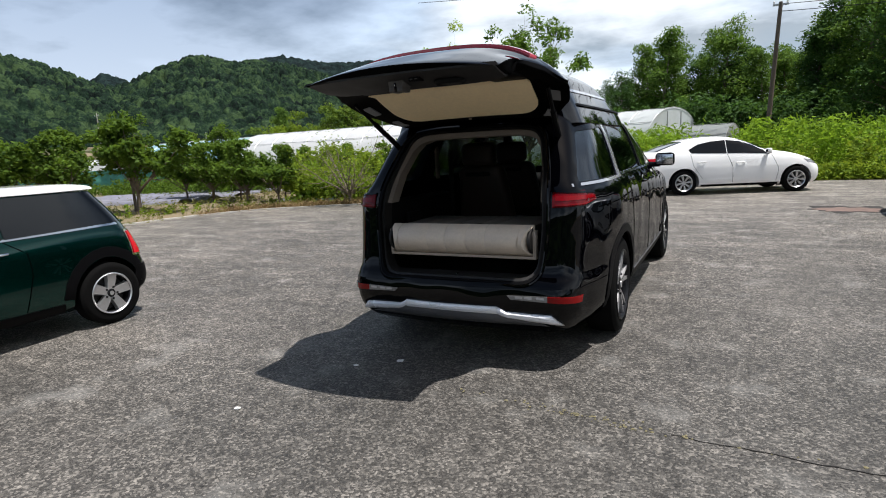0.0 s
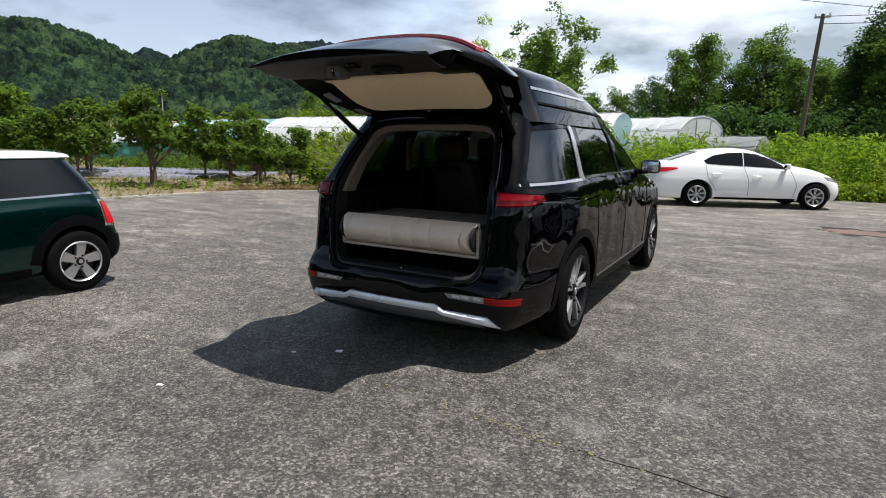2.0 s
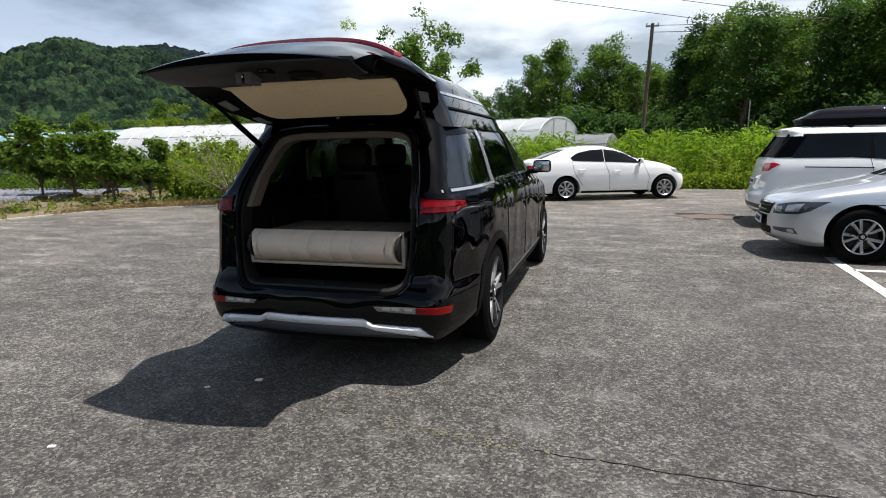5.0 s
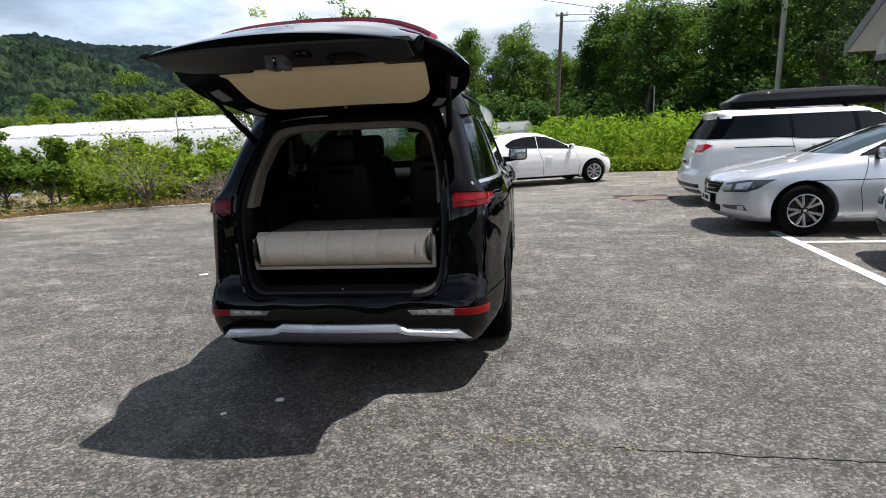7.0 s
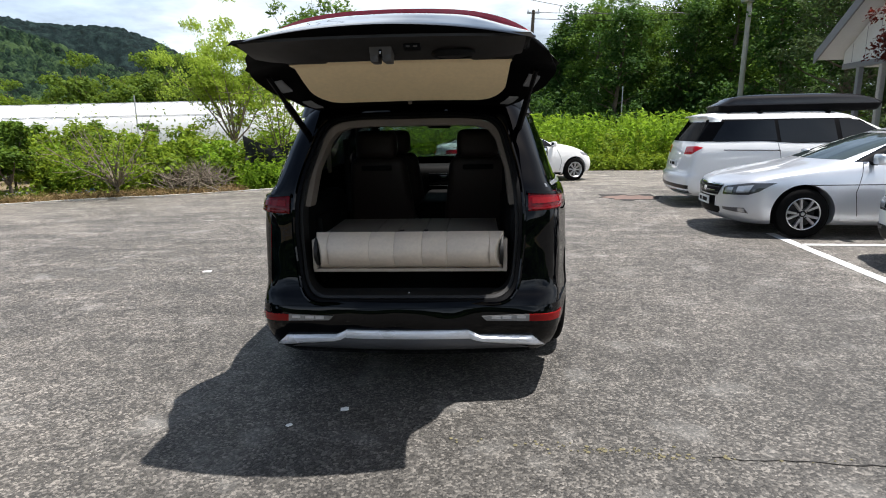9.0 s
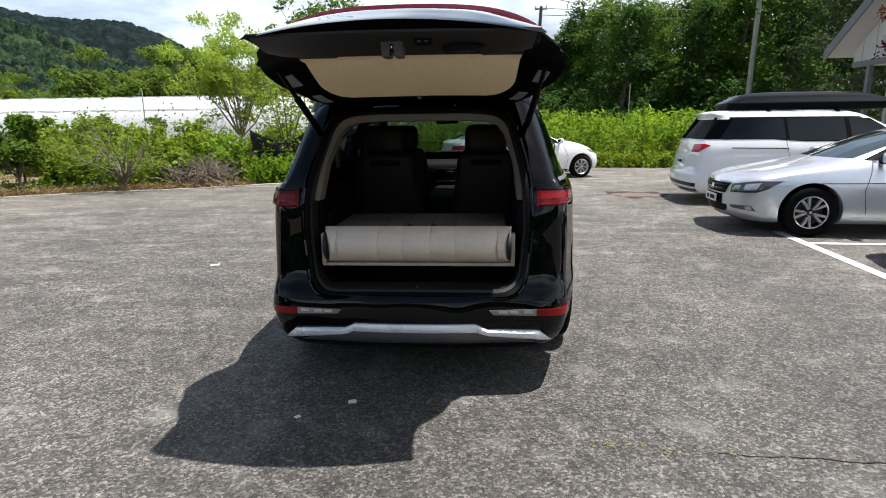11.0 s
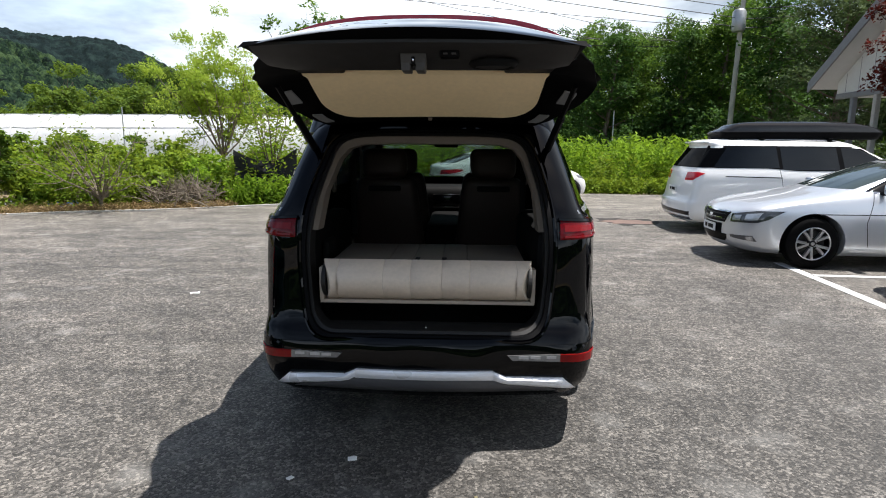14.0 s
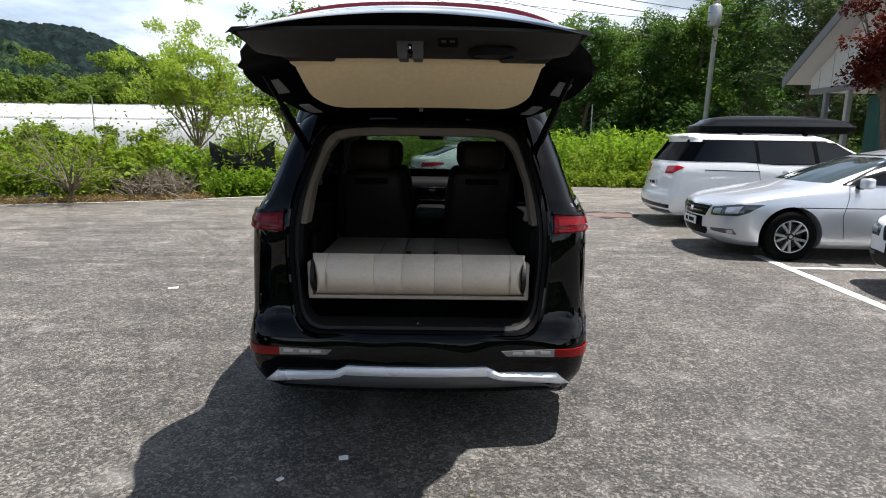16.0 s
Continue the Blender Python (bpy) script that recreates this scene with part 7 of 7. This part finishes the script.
# ---- greenhouses, nets and fields ----
def greenhouse(name, label, x0, x1, y0, width, height, film, m=None, ribs=1.6, ends=True, end_film=None):
    """A tunnel of plastic film over steel hoops, along x."""
    base = thing(name, label, "greenhouse")
    long = x1 - x0
    n = 14

    def hoop(x, grow=0.0):
        pts = []
        for k in range(n + 1):
            a = math.pi * k / n
            y = -math.cos(a) * (width / 2 + grow)
            z = (height + grow) * math.sin(a) ** 0.62 if 0 < k < n else 0.0
            pts.append((x, y, z))
        return pts

    cols = max(8, int(long / 0.8))
    verts, faces = [], []
    for i in range(cols + 1):
        x = long * i / cols
        sag = 0.018 * math.cos(2 * math.pi * x / ribs)
        verts += hoop(x, sag)
    for i in range(cols):
        for k in range(n):
            a = i * (n + 1) + k
            faces.append((a, a + 1, a + n + 2, a + n + 1))
    solid("film_cover", verts, faces, film, base, "taut plastic film")
    chunks = []
    for i in range(int(long / ribs) + 1):
        chunks.append(tube_data(hoop(i * ribs, 0.03), [0.02] * (n + 1), 4))
    for k in (3, 7, 11):
        h0, h1 = hoop(0, 0.03)[k], hoop(long, 0.03)[k]
        chunks.append(tube_data([h0, h1], [0.014, 0.014], 4))
    solid("hoop_frame", *join_data(chunks), STEEL, base, "galvanised steel hoops")
    if ends:
        for x in (0.02, long - 0.02):
            h = hoop(x, -0.03)
            solid("end_wall", h + [(x + 0.01, p[1], p[2]) for p in h], [tuple(range(n + 1)), tuple(range(n + 1, 2 * n + 2))[::-1]], end_film or film, base, "film end wall")
            frame_parts = [tube_data([(x - 0.02, y, 0), (x - 0.02, y, height * 0.93)], [0.03, 0.03], 5) for y in (-0.75, 0.75)]
            frame_parts.append(tube_data([(x - 0.02, -width * 0.45, height * 0.62), (x - 0.02, width * 0.45, height * 0.62)], [0.025, 0.025], 5))
            solid("end_frame", *join_data(frame_parts), STEEL, base)
    base.matrix_world = pose(x0, y0, 0) if m is None else m
    return base


greenhouse("greenhouse", "long white plastic greenhouse behind the undergrowth", -33.4, -7.2, 35.0, 7.0, 3.4, FILM_WHITE, end_film=FILM_BLUE)
greenhouse("greenhouse", "bluish plastic greenhouse behind the fruit trees", -47.5, -33.9, 36.4, 6.5, 3.35, FILM_BLUE)
greenhouse("low_tunnel", "long low white film tunnel beside the vegetable plot", -62.0, -41.0, 26.6, 3.0, 2.0, FILM_WHITE)
greenhouse("greenhouse", "plastic greenhouse with its ribbed end to the car park", 0, 14.0, 0, 6.0, 3.3, FILM_CLEAR, pose(-3.2, 37.5, 0, 0, 0, 155))
greenhouse("greenhouse", "low grey tunnel among the weeds", 0, 4.2, 0, 3.4, 2.15, FILM_GREY, pose(0.0, 37.5, 0, 0, 0, 165), 1.6, False)


def draped(name, label, x0, x1, y, low, top, mat, category, seed, depth=0.25):
    """A sagging sheet of net hung between posts."""
    verts, faces, nx, nz = [], [], 40, 8
    for s in (0.0, 0.012):
        for j in range(nz + 1):
            for i in range(nx + 1):
                u, w = i / nx, j / nz
                x = x0 + (x1 - x0) * u
                sag = (0.3 * math.sin(u * math.pi) + 0.02 * abs(math.sin(u * 9))) * w
                yy = y + depth * noise.noise(Vector((x * 1.5, w * 2, seed))) + s
                verts.append((x, yy, low + (top - low) * w - sag + 0.06 * noise.noise(Vector((x * 2, w, seed + 3)))))
    m, n = (nx + 1), (nx + 1) * (nz + 1)
    for j in range(nz):
        for i in range(nx):
            a = j * m + i
            faces += [(a, a + 1, a + 1 + m, a + m), (n + a, n + a + m, n + a + 1 + m, n + a + 1)]
    return tagged(solid(name, verts, faces, mat), label, category)


draped("shade_net", "sagging black shade net behind the brushwood", -8.0, -6.2, 16.6, 0.4, 1.45, NET_BLACK, "net", 2)
draped("field_net", "blue-green net stretched along the vegetable plot", -56, -31.5, 24.0, 0.0, 1.5, TARP_BLUE, "net", 5, 0.4)
for k in range(6):
    x0 = -28.5 + 0.4 * k
    pts = [(x0 + (10.0 - 0.3 * k) * i / 30, 11.6 + 1.05 * k + 3.2 * i / 30 + 0.25 * k * i / 30) for i in range(31)]
    verts, faces = [], []
    for i, (x, y) in enumerate(pts):
        for q in range(7):
            a = math.pi * q / 6
            verts.append((x, y - 0.36 * math.cos(a), -0.03 + 0.17 * math.sin(a) + 0.02 * noise.noise(Vector((x * 3, q, k)))))
    for i in range(30):
        for q in range(6):
            a = i * 7 + q
            faces.append((a, a + 1, a + 8, a + 7))
    tagged(solid("mulch_row", verts, faces, MULCH), "raised bed under shiny grey plastic mulch", "raised bed", "mulched beds", "structure")


# ---- poles and wires ----
def pole(name, label, foot, top, r0, r1, mat, arms=()):
    p = thing(name, label, "pole")
    foot, top = Vector(foot), Vector(top)
    solid("shaft", *tube_data([foot, foot.lerp(top, 0.5), top], [r0, (r0 + r1) / 2, r1], 10), mat, p)
    for h, half in arms:
        c = foot.lerp(top, h)
        part("cross_arm", block(c.x - half, c.x + half, c.y - 0.05, c.y + 0.05, c.z - 0.05, c.z + 0.05, 0.01), STEEL, p)
        for s in (-0.85, 0.0, 0.85):
            v, f = lathe_data([(0.05, 0.02), (0.08, 0.05), (0.13, 0.035), (0.17, 0.045), (0.2, 0.015)], 8, "z")
            solid("insulator", [(a + c.x + s * half, b + c.y, z + c.z) for a, b, z in v], f, PAPER, p)
    return p


pole("utility_pole", "leaning weathered utility pole in the weeds", (1.5, 35, -0.2), (1.93, 35, 8.0), 0.13, 0.09, POLE_WOOD, ((0.985, 0.35),))
concrete_pole = pole("utility_pole", "grey concrete utility pole with a transformer", (11.3, 29.5, -0.2), (11.5, 29.5, 9.6), 0.14, 0.1, CONCRETE, ((0.97, 0.8), (0.9, 0.6)))
v, f = lathe_data([(7.0, 0.01), (7.0, 0.25), (7.1, 0.3), (7.9, 0.3), (8.0, 0.22), (8.0, 0.01)], 16, "z")
solid("transformer", [(a + 11.3, b + 29.4, z) for a, b, z in v], f, STEEL, concrete_pole, "grey transformer can")
for x, y, h in ((6.6, 33, 3.6), (8.2, 35, 3.2), (-31.0, 27.0, 3.4), (-14.0, 33.0, 3.7), (-20.0, 31.3, 3.6)):
    pole("garden_post", "thin grey steel post", (x, y, -0.1), (x + 0.03, y, h), 0.035, 0.03, STEEL)


for x, y, z0, z1 in ((-206, 90, 2.0, 16.5), (-140.5, 90, 4.0, 14.8), (-133, 92, 4.0, 14.0)):
    pole("utility_pole", "far pale utility pole at the foot of the hill", (x, y, z0 - 6), (x, y, z1), 0.15, 0.1, CONCRETE, ((0.96, 0.9),))


def cable(a, b, sag, label="thin dark overhead power cable"):
    pts = [Vector(a).lerp(Vector(b), k / 20) - Vector((0, 0, sag * (1 - (2 * k / 20 - 1) ** 2))) for k in range(21)]
    tagged(solid("cable", *tube_data(pts, [0.017] * 21, 4), WIRE), label, "cable", "overhead cables")


cable((1.93, 35, 7.9), (26, 36, 8.6), 0.5)
cable((1.95, 35, 7.55), (26, 36, 8.2), 0.5)
for rise in (0.45, 0.0, -0.4):
    cable((-10, 22, 8.95 + rise), (11.65, 29.5, 7.6 + rise), 0.15)
    cable((11.65, 29.5, 7.6 + rise), (32, 22, 8.6 + rise), 0.4)
cable((-20, 37, 13.7), (9.0, 37, 7.5), 0.05, "dark overhead cable slanting down into the wood")
cable((-20, 37, 14.75), (11.8, 36, 7.5), 0.05, "dark overhead cable slanting down into the wood")
cable((-20, 37, 11.7), (17, 36, 8.15), 0.05, "dark overhead cable before the wood")


# ---- pavilion beyond the parked vehicles ----
hall = thing("pavilion", "white gabled pavilion with open posts beyond the cars", "building")
FRONT, BACK, EAVE_FAR, EAVE_NEAR, RIDGE_Y = 7.92, 14.5, 17.14, 10.9, 14.02
BOX = [(0, 1, 2, 3), (7, 6, 5, 4), (0, 4, 5, 1), (1, 5, 6, 2), (2, 6, 7, 3), (3, 7, 4, 0)]
for eave in (EAVE_FAR, EAVE_NEAR):
    out = math.copysign(0.04, eave - RIDGE_Y)
    for name, x0, x1, low, thick, mat, label in (("roof", FRONT, BACK, 0.0, 0.1, ROOF_SHEET, "reddish sheet roof"), ("soffit", FRONT + 0.01, BACK, -0.05, 0.04, WHITE_WALL, "white soffit boards"), ("barge_board", FRONT - 0.05, FRONT - 0.004, -0.14, 0.27, GREY_BOARD, "grey barge board")):
        v = []
        for x in (x0, x1):
            v += [(x, eave + out, 3.2 + low), (x, RIDGE_Y, 5.36 + low), (x, RIDGE_Y, 5.36 + low + thick), (x, eave + out, 3.2 + low + thick)]
        solid(name, v, BOX, mat, hall, label, 0)
GABLE = FRONT + 0.55
solid("gable_wall", *prism([(EAVE_NEAR + 0.3, 3.0), (EAVE_FAR - 0.3, 3.0), (EAVE_FAR - 0.3, 3.3), (RIDGE_Y, 5.28), (EAVE_NEAR + 0.3, 3.3)], "x", GABLE, GABLE + 0.1), WHITE_WALL, hall, "white boarded gable", 0)
for k in range(11):
    y = EAVE_NEAR + 0.6 + 0.5 * k
    top = 5.2 - abs(y - RIDGE_Y) * 0.69
    part("board_joint", block(GABLE - 0.004, GABLE + 0.004, y - 0.006, y + 0.006, 3.01, top, 0.0), GREY_BOARD, hall)
part("beam", block(GABLE - 0.03, GABLE + 0.13, EAVE_NEAR + 0.3, EAVE_FAR - 0.3, 2.86, 2.998, 0.01), GREY_BOARD, hall, "grey beam under the gable")
for x in (GABLE + 0.05, BACK - 0.6):
    for y, mat in ((16.2, GREY_BOARD), (15.35, CONCRETE), (12.4, GREY_BOARD), (11.4, GREY_BOARD)):
        part("post", block(x - 0.06, x + 0.06, y - 0.06, y + 0.06, -0.02, 2.86, 0.01), mat, hall, "grey steel post")
for k in range(9):
    y = 11.2 + 0.44 * k
    part("screen_panel", block(GABLE + 0.4, GABLE + 0.44, y, y + 0.43, -0.02, 2.7, 0.005), GREEN_DOOR, hall, "dark green screen panel")
part("ceiling_board", block(GABLE + 0.11, BACK, EAVE_NEAR + 0.35, EAVE_FAR - 0.35, 2.9, 2.94, 0.0), WHITE_WALL, hall)
